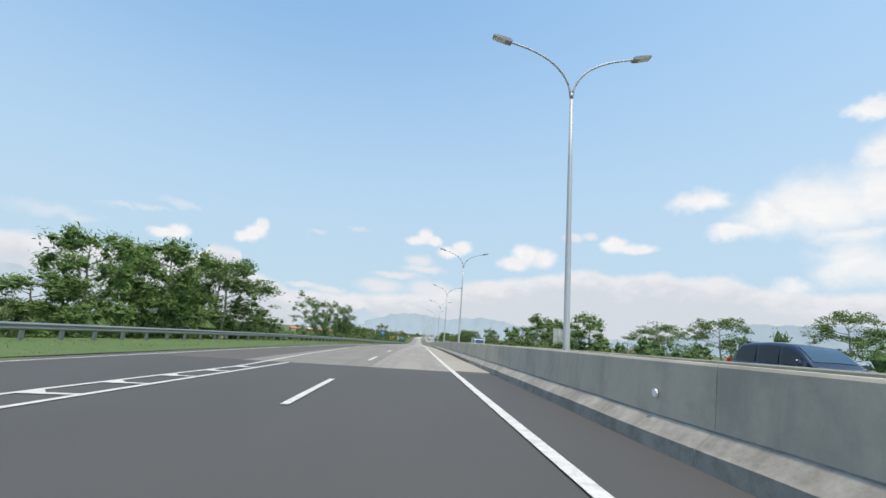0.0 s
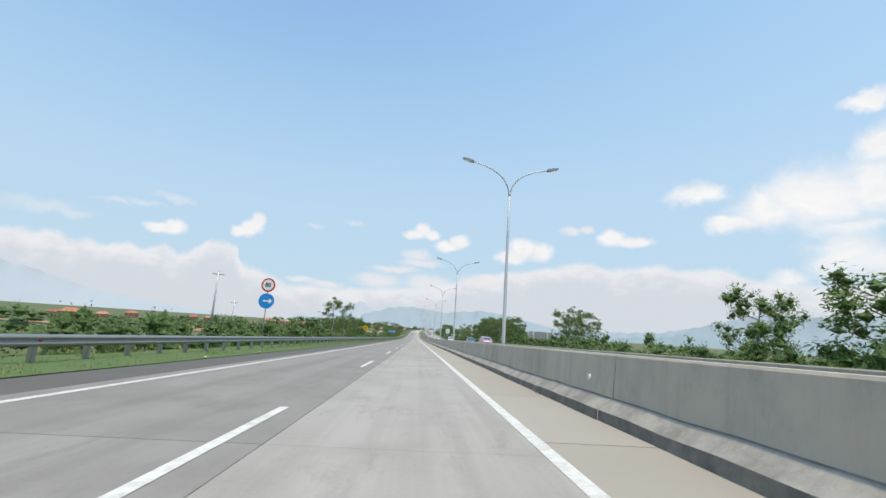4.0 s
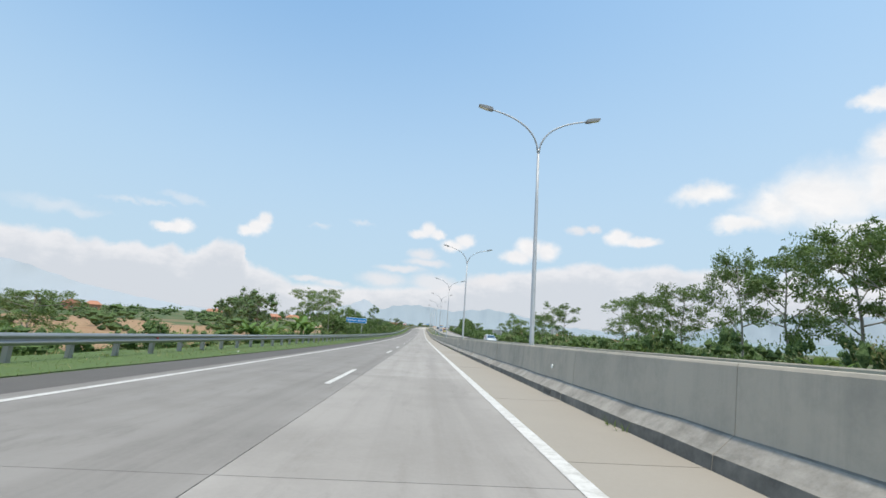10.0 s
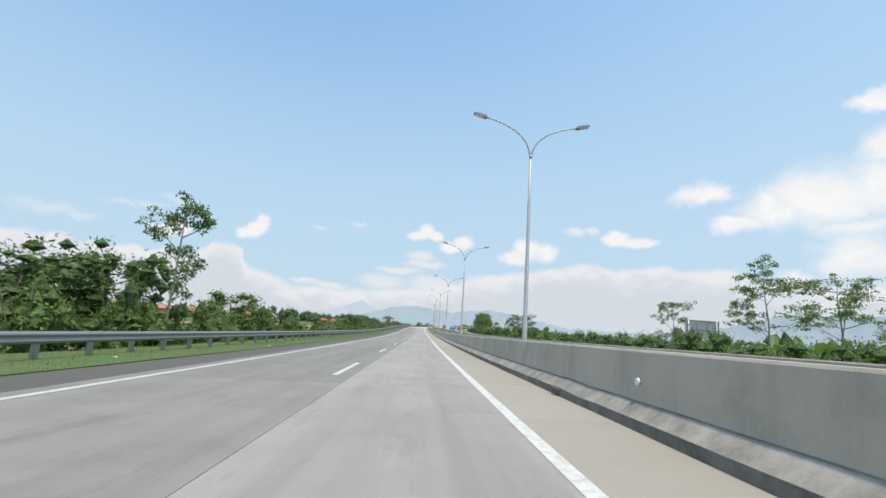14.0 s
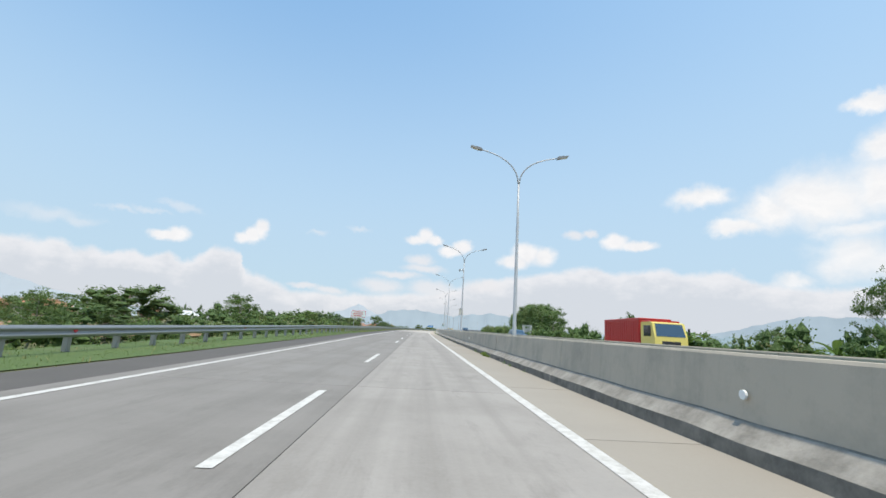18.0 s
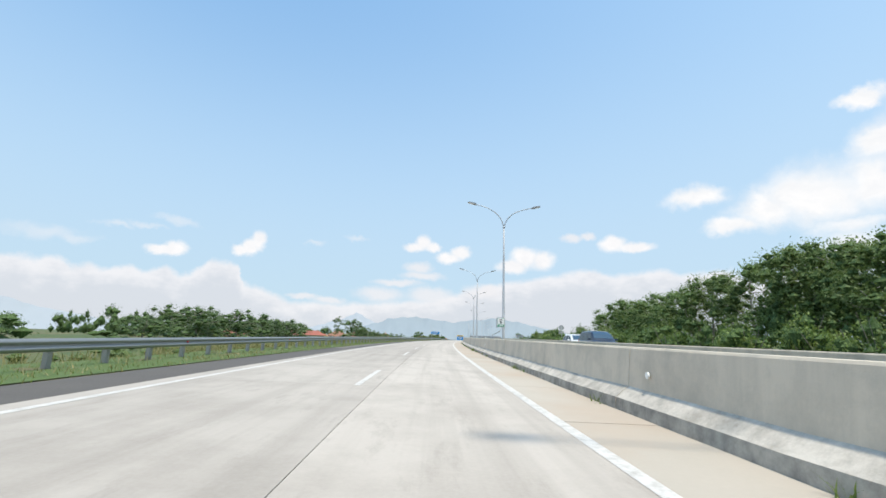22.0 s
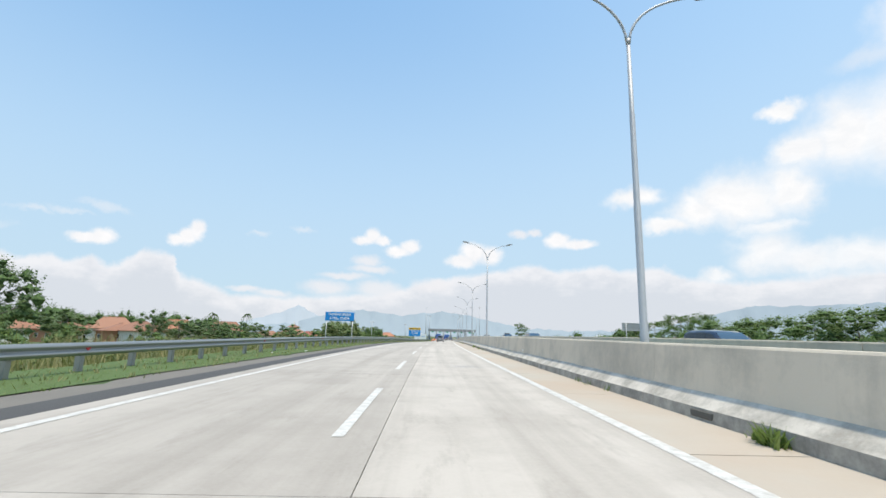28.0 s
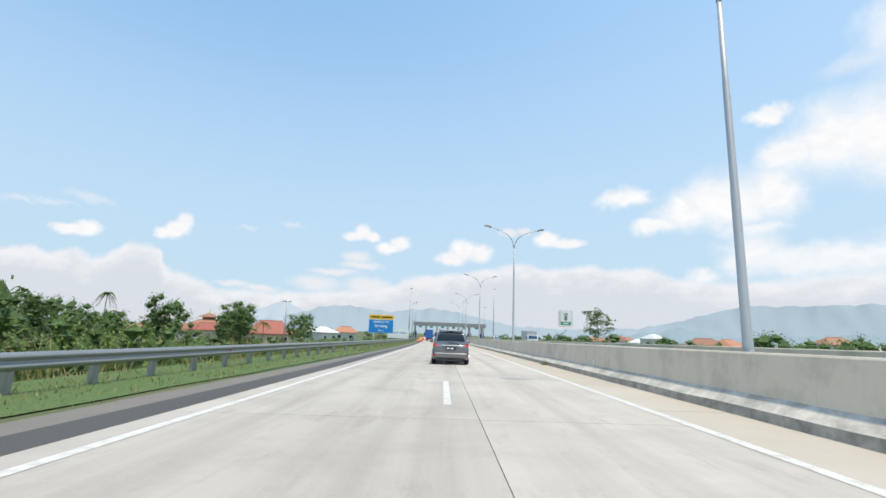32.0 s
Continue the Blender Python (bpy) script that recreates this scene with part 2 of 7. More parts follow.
def stand(s, lat, turn=0.0, dz=0.0, size=(1, 1, 1), paved=False):
    """Pose of a thing that stands at a place of the road, turned with the road."""
    p = at(s, lat, deckz(s, lat) + dz) if paved else on_ground(s, lat, dz)
    return Matrix.LocRotScale(p, Euler((0, 0, heading(s) + radians(turn))), Vector(size))


# ------------------------------------------------ materials
def material(name, build):
    m = bpy.data.materials.new(name)
    m.use_nodes = True
    t = m.node_tree
    t.nodes.clear()
    out = nd(t, "ShaderNodeOutputMaterial")
    t.links.new(build(t), out.inputs[0])
    return m


def bsdf(t, base, rough=0.6, metal=0.0, bump=None, spec=0.5, dist=0.01, strength=0.4, **more):
    n = nd(t, "ShaderNodeBsdfPrincipled")
    vals = {"Base Color": base if isinstance(base, bpy.types.NodeSocket) else (*base, 1), "Roughness": rough, "Metallic": metal,
            "Specular IOR Level": spec}
    vals.update(more)
    if bump is not None:
        b = nd(t, "ShaderNodeBump")
        put(t, b, {"Height": bump, "Distance": dist, "Strength": strength})
        vals["Normal"] = b.outputs[0]
    put(t, n, vals)
    return n.outputs[0]


def place_of(t, scale=(1, 1, 1)):
    o = nd(t, "ShaderNodeTexCoord").outputs["Object"]
    return o if scale == (1, 1, 1) else vec(t, "MULTIPLY", o, scale)


def chance(t):
    return nd(t, "ShaderNodeObjectInfo").outputs["Random"]


def island(t):
    return nd(t, "ShaderNodeNewGeometry").outputs["Random Per Island"]


def concrete_paving(t, gain=1.0, warm=1.0):
    p = place_of(t)
    big = noise_of(t, vec(t, "MULTIPLY", p, (0.45, 0.07, 0.5)), 1.0, 5, 0.6)
    mid = noise_of(t, p, 0.55, 6, 0.65)
    fin = noise_of(t, p, 22.0, 3, 0.7)
    lo, hi, dk, lt = (tuple(v * gain * k_ for v, k_ in zip(c_, (1.0, warm ** 0.4, warm))) for c_ in ((0.272, 0.252, 0.23), (0.353, 0.327, 0.3), (0.187, 0.17, 0.151), (0.423, 0.393, 0.364)))
    c = mixc(t, big, lo, hi)
    c = mixc(t, mth(t, "MULTIPLY", ramp(t, mid, [(0.44, (0, 0, 0)), (0.68, (1, 1, 1))]), 0.55), c, dk)
    uv = nd(t, "ShaderNodeTexCoord").outputs["UV"]
    streak = noise_of(t, vec(t, "MULTIPLY", uv, (1.5, 0.035, 0)), 1.0, 5, 0.6)
    c = mixc(t, mth(t, "MULTIPLY", ramp(t, streak, [(0.45, (0, 0, 0)), (0.7, (1, 1, 1))]), 0.7), c, dk)
    drip = noise_of(t, vec(t, "MULTIPLY", uv, (2.2, 0.5, 0)), 1.0, 6, 0.7)
    c = mixc(t, mth(t, "MULTIPLY", ramp(t, drip, [(0.54, (0, 0, 0)), (0.68, (1, 1, 1))]), 0.62), c, dk)
    c = mixc(t, mth(t, "MULTIPLY", fin, 0.3), c, lt)
    c = mixc(t, mth(t, "MULTIPLY", mth(t, "SUBTRACT", chance(t), 0.35), 0.3, clamp=True), c, dk)
    return bsdf(t, c, 0.82, bump=fin, dist=0.004, strength=0.5)


def pale_paving(t):
    return concrete_paving(t, 1.45, 0.95)


def worn_paving(t):
    return concrete_paving(t, 0.74)


def worn_pale_paving(t):
    return concrete_paving(t, 1.3, 0.95)


def old_paving(t):
    return concrete_paving(t, 0.86, 0.96)


def old_paving_worn(t):
    return concrete_paving(t, 0.66, 0.95)


def shoulder_concrete(t, gain=1.0):
    p = place_of(t)
    mid = noise_of(t, p, 0.7, 6, 0.6)
    fin = noise_of(t, p, 20.0, 3, 0.7)
    c = mixc(t, mid, (0.335, 0.3, 0.255), (0.27, 0.245, 0.208))
    c = mixc(t, mth(t, "MULTIPLY", mth(t, "SUBTRACT", chance(t), 0.3), 0.4, clamp=True), c, (0.23, 0.195, 0.15))
    c = mixc(t, mth(t, "MULTIPLY", fin, 0.25), c, (0.4, 0.365, 0.315))
    if gain > 1.0:
        rust = noise_of(t, p, 0.22, 5, 0.6)
        c = mixc(t, mth(t, "MULTIPLY", ramp(t, rust, [(0.4, (0, 0, 0)), (0.62, (1, 1, 1))]), 0.55), c, (0.3, 0.225, 0.165))
    c = mixc(t, 1.0, c, (gain, gain, gain), "MULTIPLY")
    return bsdf(t, c, 0.88, bump=fin, dist=0.004, strength=0.5)


def asphalt(t):
    p = place_of(t)
    fin = noise_of(t, p, 45.0, 3, 0.75)
    mid = noise_of(t, vec(t, "MULTIPLY", p, (0.5, 0.12, 0.5)), 1.0, 5, 0.6)
    c = mixc(t, mid, (0.043, 0.041, 0.041), (0.071, 0.067, 0.064))
    c = mixc(t, mth(t, "MULTIPLY", fin, 0.35), c, (0.102, 0.098, 0.094))
    return bsdf(t, c, 0.8, bump=fin, dist=0.006, strength=0.6)


def worn_asphalt(t):
    p = place_of(t)
    fin = noise_of(t, p, 30.0, 3, 0.75)
    mid = noise_of(t, p, 0.9, 5, 0.65)
    c = mixc(t, mid, (0.068, 0.061, 0.055), (0.108, 0.097, 0.086))
    c = mixc(t, mth(t, "MULTIPLY", fin, 0.35), c, (0.125, 0.118, 0.11))
    return bsdf(t, c, 0.85, bump=fin, dist=0.006, strength=0.6)


def dusty_asphalt(t):
    p = place_of(t)
    fin = noise_of(t, p, 26.0, 3, 0.75)
    mid = noise_of(t, p, 0.8, 6, 0.65)
    c = mixc(t, mid, (0.11, 0.1, 0.088), (0.175, 0.156, 0.132))
    c = mixc(t, mth(t, "MULTIPLY", fin, 0.4), c, (0.26, 0.245, 0.22))
    return bsdf(t, c, 0.9, bump=fin, dist=0.006, strength=0.6)


def road_paint(t):
    p = place_of(t)
    n = noise_of(t, p, 6.0, 6, 0.75)
    c = mixc(t, ramp(t, n, [(0.44, (0, 0, 0)), (0.68, (1, 1, 1))]), (0.6, 0.583, 0.55), (0.4, 0.38, 0.345))
    return bsdf(t, c, 0.6)


def joint_dark(t):
    n = noise_of(t, place_of(t), 3.0, 4)
    return bsdf(t, mixc(t, n, (0.07, 0.066, 0.058), (0.15, 0.142, 0.125)), 0.9)


def barrier_concrete(t, gain=1.0):
    p = place_of(t)
    runs = noise_of(t, vec(t, "MULTIPLY", p, (1.1, 1.1, 0.09)), 1.4, 6, 0.7)
    big = noise_of(t, p, 0.35, 5, 0.6)
    fin = noise_of(t, p, 26.0, 3, 0.7)
    c = mixc(t, big, (0.425, 0.378, 0.318), (0.56, 0.502, 0.428))
    c = mixc(t, mth(t, "MULTIPLY", ramp(t, runs, [(0.5, (0, 0, 0)), (0.74, (1, 1, 1))]), 0.55 if gain == 1.0 else 0.36), c, (0.24, 0.222, 0.193))
    blot = noise_of(t, p, 0.65, 6, 0.7)
    c = mixc(t, mth(t, "MULTIPLY", ramp(t, blot, [(0.46, (0, 0, 0)), (0.66, (1, 1, 1))]), 0.6), c, (0.25, 0.235, 0.205))
    c = mixc(t, mth(t, "MULTIPLY", mth(t, "SUBTRACT", chance(t), 0.4), 0.3, clamp=True), c, (0.27, 0.258, 0.235))
    c = mixc(t, mth(t, "MULTIPLY", fin, 0.2), c, (0.47, 0.455, 0.425))
    c = mixc(t, 1.0, c, (gain * 1.04, gain, gain * 0.93), "MULTIPLY")
    return bsdf(t, c, 0.85, bump=mth(t, "ADD", fin, mth(t, "MULTIPLY", big, 2.0)), dist=0.006, strength=0.5)


def barrier_pale(t):
    return barrier_concrete(t, 1.31)


def kerb_pale(t):
    return kerb_concrete(t, 1.68)


def shoulder_pale(t):
    return shoulder_concrete(t, 1.38)


def kerb_concrete(t, gain=1.0):
    p = place_of(t)
    mid = noise_of(t, p, 1.6, 7, 0.7)
    fin = noise_of(t, p, 18.0, 4, 0.7)
    c = mixc(t, ramp(t, mid, [(0.38, (0, 0, 0)), (0.6, (1, 1, 1))]), (0.33, 0.303, 0.262), (0.165, 0.15, 0.125))
    c = mixc(t, mth(t, "MULTIPLY", fin, 0.3), c, (0.5, 0.48, 0.45))
    c = mixc(t, 1.0, c, (gain, gain, gain), "MULTIPLY")
    return bsdf(t, c, 0.9, bump=fin, dist=0.01, strength=0.7)


def kerb_dust(t):
    return kerb_dirt(t, 2.0)


def kerb_dirt(t, gain=1.0):
    p = place_of(t)
    mid = noise_of(t, p, 2.5, 6, 0.7)
    c = mixc(t, ramp(t, mid, [(0.35, (0, 0, 0)), (0.7, (1, 1, 1))]), (0.115, 0.107, 0.093), (0.25, 0.23, 0.197))
    c = mixc(t, 1.0, c, (gain, gain, gain), "MULTIPLY")
    return bsdf(t, c, 0.95, bump=mid, dist=0.02)


def ground_soil(t):
    p = place_of(t)
    big = noise_of(t, p, 0.035, 5, 0.6)
    mid = noise_of(t, p, 0.45, 6, 0.65)
    c = mixc(t, ramp(t, mid, [(0.35, (0, 0, 0)), (0.65, (1, 1, 1))]), (0.048, 0.085, 0.025), (0.09, 0.128, 0.042))
    c = mixc(t, ramp(t, big, [(0.48, (0, 0, 0)), (0.62, (1, 1, 1))]), c, (0.2, 0.145, 0.08))
    fin = noise_of(t, p, 9.0, 6, 0.75)
    c = mixc(t, mth(t, "MULTIPLY", ramp(t, fin, [(0.35, (0, 0, 0)), (0.7, (1, 1, 1))]), 0.55), c, (0.055, 0.085, 0.025))
    return bsdf(t, c, 0.95, bump=fin, dist=0.05)


def verge_turf(t):
    p = place_of(t)
    mid = noise_of(t, p, 0.5, 6, 0.65)
    fin = noise_of(t, p, 14.0, 6, 0.8)
    c = mixc(t, ramp(t, fin, [(0.32, (0, 0, 0)), (0.66, (1, 1, 1))]), (0.042, 0.078, 0.021), (0.118, 0.176, 0.05))
    c = mixc(t, mth(t, "MULTIPLY", ramp(t, mid, [(0.55, (0, 0, 0)), (0.72, (1, 1, 1))]), 0.6), c, (0.15, 0.135, 0.065))
    return bsdf(t, c, 0.95, bump=fin, dist=0.05)


def bare_earth(t):
    p = place_of(t)
    mid = noise_of(t, p, 0.25, 6, 0.65)
    fin = noise_of(t, p, 5.0, 6, 0.75)
    c = mixc(t, ramp(t, mid, [(0.38, (0, 0, 0)), (0.62, (1, 1, 1))]), (0.3, 0.165, 0.085), (0.38, 0.25, 0.14))
    c = mixc(t, mth(t, "MULTIPLY", ramp(t, fin, [(0.4, (0, 0, 0)), (0.65, (1, 1, 1))]), 0.5), c, (0.17, 0.13, 0.065))
    return bsdf(t, c, 0.95, bump=fin, dist=0.08)


def leafy(a, b, c3, rough=0.55, trans=0.34):
    def build(t):
        r = island(t)
        o = chance(t)
        col = ramp(t, r, [(0.0, a), (0.5, b), (1.0, c3)])
        col = mixc(t, mth(t, "MULTIPLY", o, 0.3), col, (0.13, 0.15, 0.05))
        d = bsdf(t, col, rough, spec=0.35)
        tr = nd(t, "ShaderNodeBsdfTranslucent")
        t.links.new(mixc(t, 0.5, col, (0.19, 0.28, 0.065)), tr.inputs[0])
        mx = nd(t, "ShaderNodeMixShader")
        mx.inputs[0].default_value = trans
        t.links.new(d, mx.inputs[1])
        t.links.new(tr.outputs[0], mx.inputs[2])
        return mx.outputs[0]
    return build


# filler lumps inside crowns; the crown's inner shade is in this darker green
def shaded_core(t):
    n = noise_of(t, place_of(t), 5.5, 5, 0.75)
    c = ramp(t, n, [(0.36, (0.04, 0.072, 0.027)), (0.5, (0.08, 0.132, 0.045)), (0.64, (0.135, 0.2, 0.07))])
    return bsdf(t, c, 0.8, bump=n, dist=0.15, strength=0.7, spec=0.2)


def barky(a, b):
    def build(t):
        p = place_of(t, (1, 1, 0.25))
        n = noise_of(t, p, 9.0, 5, 0.7)
        return bsdf(t, mixc(t, n, a, b), 0.9, bump=n, dist=0.02)
    return build


def galvanised(t):
    p = place_of(t)
    n = noise_of(t, p, 3.0, 5, 0.65)
    c = mixc(t, n, (0.37, 0.385, 0.4), (0.47, 0.485, 0.5))
    return bsdf(t, c, mth(t, "ADD", mth(t, "MULTIPLY", n, 0.25), 0.42), 0.3)


def rail_zinc(t):
    p = place_of(t)
    n = noise_of(t, vec(t, "MULTIPLY", p, (1, 0.4, 1)), 1.6, 6, 0.7)
    c = mixc(t, n, (0.25, 0.26, 0.265), (0.36, 0.37, 0.37))
    c = mixc(t, mth(t, "MULTIPLY", ramp(t, n, [(0.58, (0, 0, 0)), (0.78, (1, 1, 1))]), 0.5), c, (0.2, 0.19, 0.17))
    return bsdf(t, c, mth(t, "ADD", mth(t, "MULTIPLY", n, 0.2), 0.36), 0.6)


def plain(c, rough=0.5, metal=0.0, spec=0.5, **more):
    def build(t):
        n = noise_of(t, place_of(t), 5.0, 4, 0.6)
        cc = mixc(t, mth(t, "MULTIPLY", n, 0.25), c, tuple(v * 0.78 for v in c))
        return bsdf(t, cc, rough, metal, spec=spec, **more)
    return build


def roof_tiles(a, b):
    def build(t):
        p = place_of(t)
        n = noise_of(t, p, 1.2, 5, 0.7)
        return bsdf(t, mixc(t, mth(t, "MULTIPLY", mth(t, "ADD", n, chance(t)), 0.5), a, b), 0.85, bump=n, dist=0.03)
    return build


def hazed_hill(c, k):
    """A far backdrop ridge; kilometres of bright haze are painted into colour and glow."""
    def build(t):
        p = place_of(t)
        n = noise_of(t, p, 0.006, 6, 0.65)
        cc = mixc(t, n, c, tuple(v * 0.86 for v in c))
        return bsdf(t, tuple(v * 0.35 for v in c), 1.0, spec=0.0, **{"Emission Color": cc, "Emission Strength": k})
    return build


M = {k: material(k, v) for k, v in {
    "concrete_paving": concrete_paving, "pale_paving": pale_paving, "old_paving": old_paving, "old_paving_worn": old_paving_worn, "concrete_paving_worn": worn_paving, "pale_paving_worn": worn_pale_paving, "shoulder_concrete": shoulder_concrete, "barrier_pale": barrier_pale, "kerb_pale": kerb_pale, "shoulder_pale": shoulder_pale, "asphalt": asphalt, "worn_asphalt": worn_asphalt,
    "road_paint": road_paint, "dusty_asphalt": dusty_asphalt, "joint": joint_dark, "barrier_concrete": barrier_concrete, "kerb_concrete": kerb_concrete, "kerb_dirt": kerb_dirt, "kerb_dust": kerb_dust,
    "ground": ground_soil, "bare_earth": bare_earth, "verge_turf": verge_turf, "galvanised": galvanised, "rail_zinc": rail_zinc,
    "leaf_light": leafy((0.09, 0.165, 0.037), (0.14, 0.225, 0.055), (0.205, 0.285, 0.085)),
    # leaf_light brightened: the stronger sun further along is put into the colour
    "leaf_bright": leafy((0.13, 0.21, 0.042), (0.2, 0.285, 0.068), (0.28, 0.355, 0.105)),
    "leaf_mid": leafy((0.075, 0.138, 0.04), (0.112, 0.188, 0.055), (0.165, 0.245, 0.08)),
    "leaf_grove": leafy((0.115, 0.19, 0.062), (0.17, 0.255, 0.085), (0.24, 0.32, 0.12)),
    "leaf_dark": leafy((0.06, 0.113, 0.037), (0.092, 0.16, 0.052), (0.142, 0.215, 0.075)),
    "leaf_pale": leafy((0.15, 0.21, 0.07), (0.26, 0.32, 0.13), (0.36, 0.4, 0.2), trans=0.25),
    "leaf_banana": leafy((0.07, 0.15, 0.03), (0.12, 0.22, 0.05), (0.16, 0.26, 0.07)),
    "leaf_dry": leafy((0.14, 0.13, 0.05), (0.22, 0.2, 0.08), (0.3, 0.25, 0.11)),
    "grass": leafy((0.1, 0.165, 0.04), (0.155, 0.23, 0.06), (0.225, 0.285, 0.09), trans=0.55),
    # same grass darkened: the overcast over the first stretch is in the colour
    "grass_overcast": leafy((0.068, 0.115, 0.03), (0.11, 0.17, 0.044), (0.165, 0.22, 0.065), trans=0.55),
    "grass_dry": leafy((0.17, 0.16, 0.06), (0.27, 0.24, 0.1), (0.38, 0.32, 0.16)),
    # far foliage: greyed and lightened so distance haze sits in the leaf colour
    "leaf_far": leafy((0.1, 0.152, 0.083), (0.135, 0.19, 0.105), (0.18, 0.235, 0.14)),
    "leaf_core": shaded_core,
    "bark": barky((0.12, 0.10, 0.075), (0.26, 0.235, 0.2)), "bark_pale": barky((0.22, 0.2, 0.16), (0.38, 0.36, 0.31)),
    "sign_blue": plain((0.01, 0.25, 0.66), 0.45), "sign_white": plain((0.86, 0.86, 0.84), 0.4), "sign_yellow": plain((0.85, 0.5, 0.01), 0.35),
    "sign_red": plain((0.62, 0.02, 0.025), 0.4), "sign_black": plain((0.02, 0.02, 0.02), 0.5), "sign_green": plain((0.0, 0.28, 0.13), 0.4),
    "sign_back": plain((0.42, 0.43, 0.43), 0.5, 0.3), "post_grey": plain((0.42, 0.44, 0.45), 0.45, 0.4), "reflector": plain((0.7, 0.02, 0.03), 0.3),
    "lamp_head": plain((0.3, 0.3, 0.3), 0.45, 0.3), "lens": plain((0.75, 0.75, 0.7), 0.15),
    "paint_grey": plain((0.2, 0.2, 0.21), 0.22, 0.5, **{"Coat Weight": 0.6}), "paint_white": plain((0.78, 0.79, 0.8), 0.3, **{"Coat Weight": 0.6}),
    "paint_blue": plain((0.05, 0.105, 0.17), 0.28, 0.4, **{"Coat Weight": 0.6}), "paint_navy": plain((0.02, 0.035, 0.07), 0.2, 0.4, **{"Coat Weight": 0.6}),
    "paint_silver": plain((0.42, 0.46, 0.5), 0.28, 0.6, **{"Coat Weight": 0.6}), "paint_pink": plain((0.5, 0.25, 0.4), 0.35, **{"Coat Weight": 0.4}),
    "paint_red": plain((0.5, 0.03, 0.025), 0.45), "paint_yellow": plain((0.72, 0.6, 0.16), 0.4), "paint_darkblue": plain((0.05, 0.08, 0.2), 0.4),
    "car_glass": plain((0.012, 0.016, 0.02), 0.08, spec=0.45), "car_glass_blue": plain((0.03, 0.07, 0.12), 0.08, spec=0.9), "rubber": plain((0.02, 0.02, 0.02), 0.8),
    "trim_black": plain((0.025, 0.025, 0.027), 0.55), "chrome": plain((0.7, 0.7, 0.72), 0.15, 1.0), "alloy": plain((0.5, 0.5, 0.52), 0.35, 0.9),
    "tail_red": plain((0.55, 0.01, 0.015), 0.15), "head_clear": plain((0.7, 0.72, 0.74), 0.1), "plate_dark": plain((0.03, 0.03, 0.03), 0.5),
    "wall_white": plain((0.68, 0.66, 0.62), 0.85), "wall_brick": plain((0.42, 0.2, 0.12), 0.9), "wall_cream": plain((0.6, 0.52, 0.4), 0.85),
    "tiles_orange": roof_tiles((0.36, 0.15, 0.085), (0.47, 0.23, 0.14)), "tiles_red": roof_tiles((0.27, 0.08, 0.06), (0.36, 0.13, 0.095)),
    "tiles_brown": roof_tiles((0.25, 0.12, 0.08), (0.36, 0.19, 0.12)), "zinc_roof": roof_tiles((0.55, 0.56, 0.57), (0.68, 0.69, 0.7)),
    "dome_gold": plain((0.62, 0.52, 0.16), 0.35, 0.5),
    "cone_orange": plain((0.8, 0.2, 0.03), 0.5), "gate_grey": plain((0.35, 0.37, 0.4), 0.5), "gate_blue": plain((0.03, 0.12, 0.38), 0.4),
    "wood": plain((0.2, 0.16, 0.12), 0.9), "box_cream": plain((0.62, 0.6, 0.54), 0.5),
    "hill_far": hazed_hill((0.5, 0.6, 0.675), 0.215), "hill_near": hazed_hill((0.42, 0.54, 0.6), 0.22), "hill_peak": hazed_hill((0.61, 0.69, 0.765), 0.23),
}.items()}


# ------------------------------------------------ mesh tools
def mesh_from(name, verts, faces, mats=(), smooth=False):
    me = bpy.data.meshes.new(name)
    me.from_pydata([tuple(v) for v in verts], [], faces)
    for m_ in mats:
        me.materials.append(M[m_] if isinstance(m_, str) else m_)
    if smooth:
        me.polygons.foreach_set("use_smooth", [True] * len(me.polygons))
    me.update()
    return me


def part(name, me, parent, label=""):
    ob = new(name, me)
    ob.parent = parent
    if label:
        ob["label"] = label
    return ob


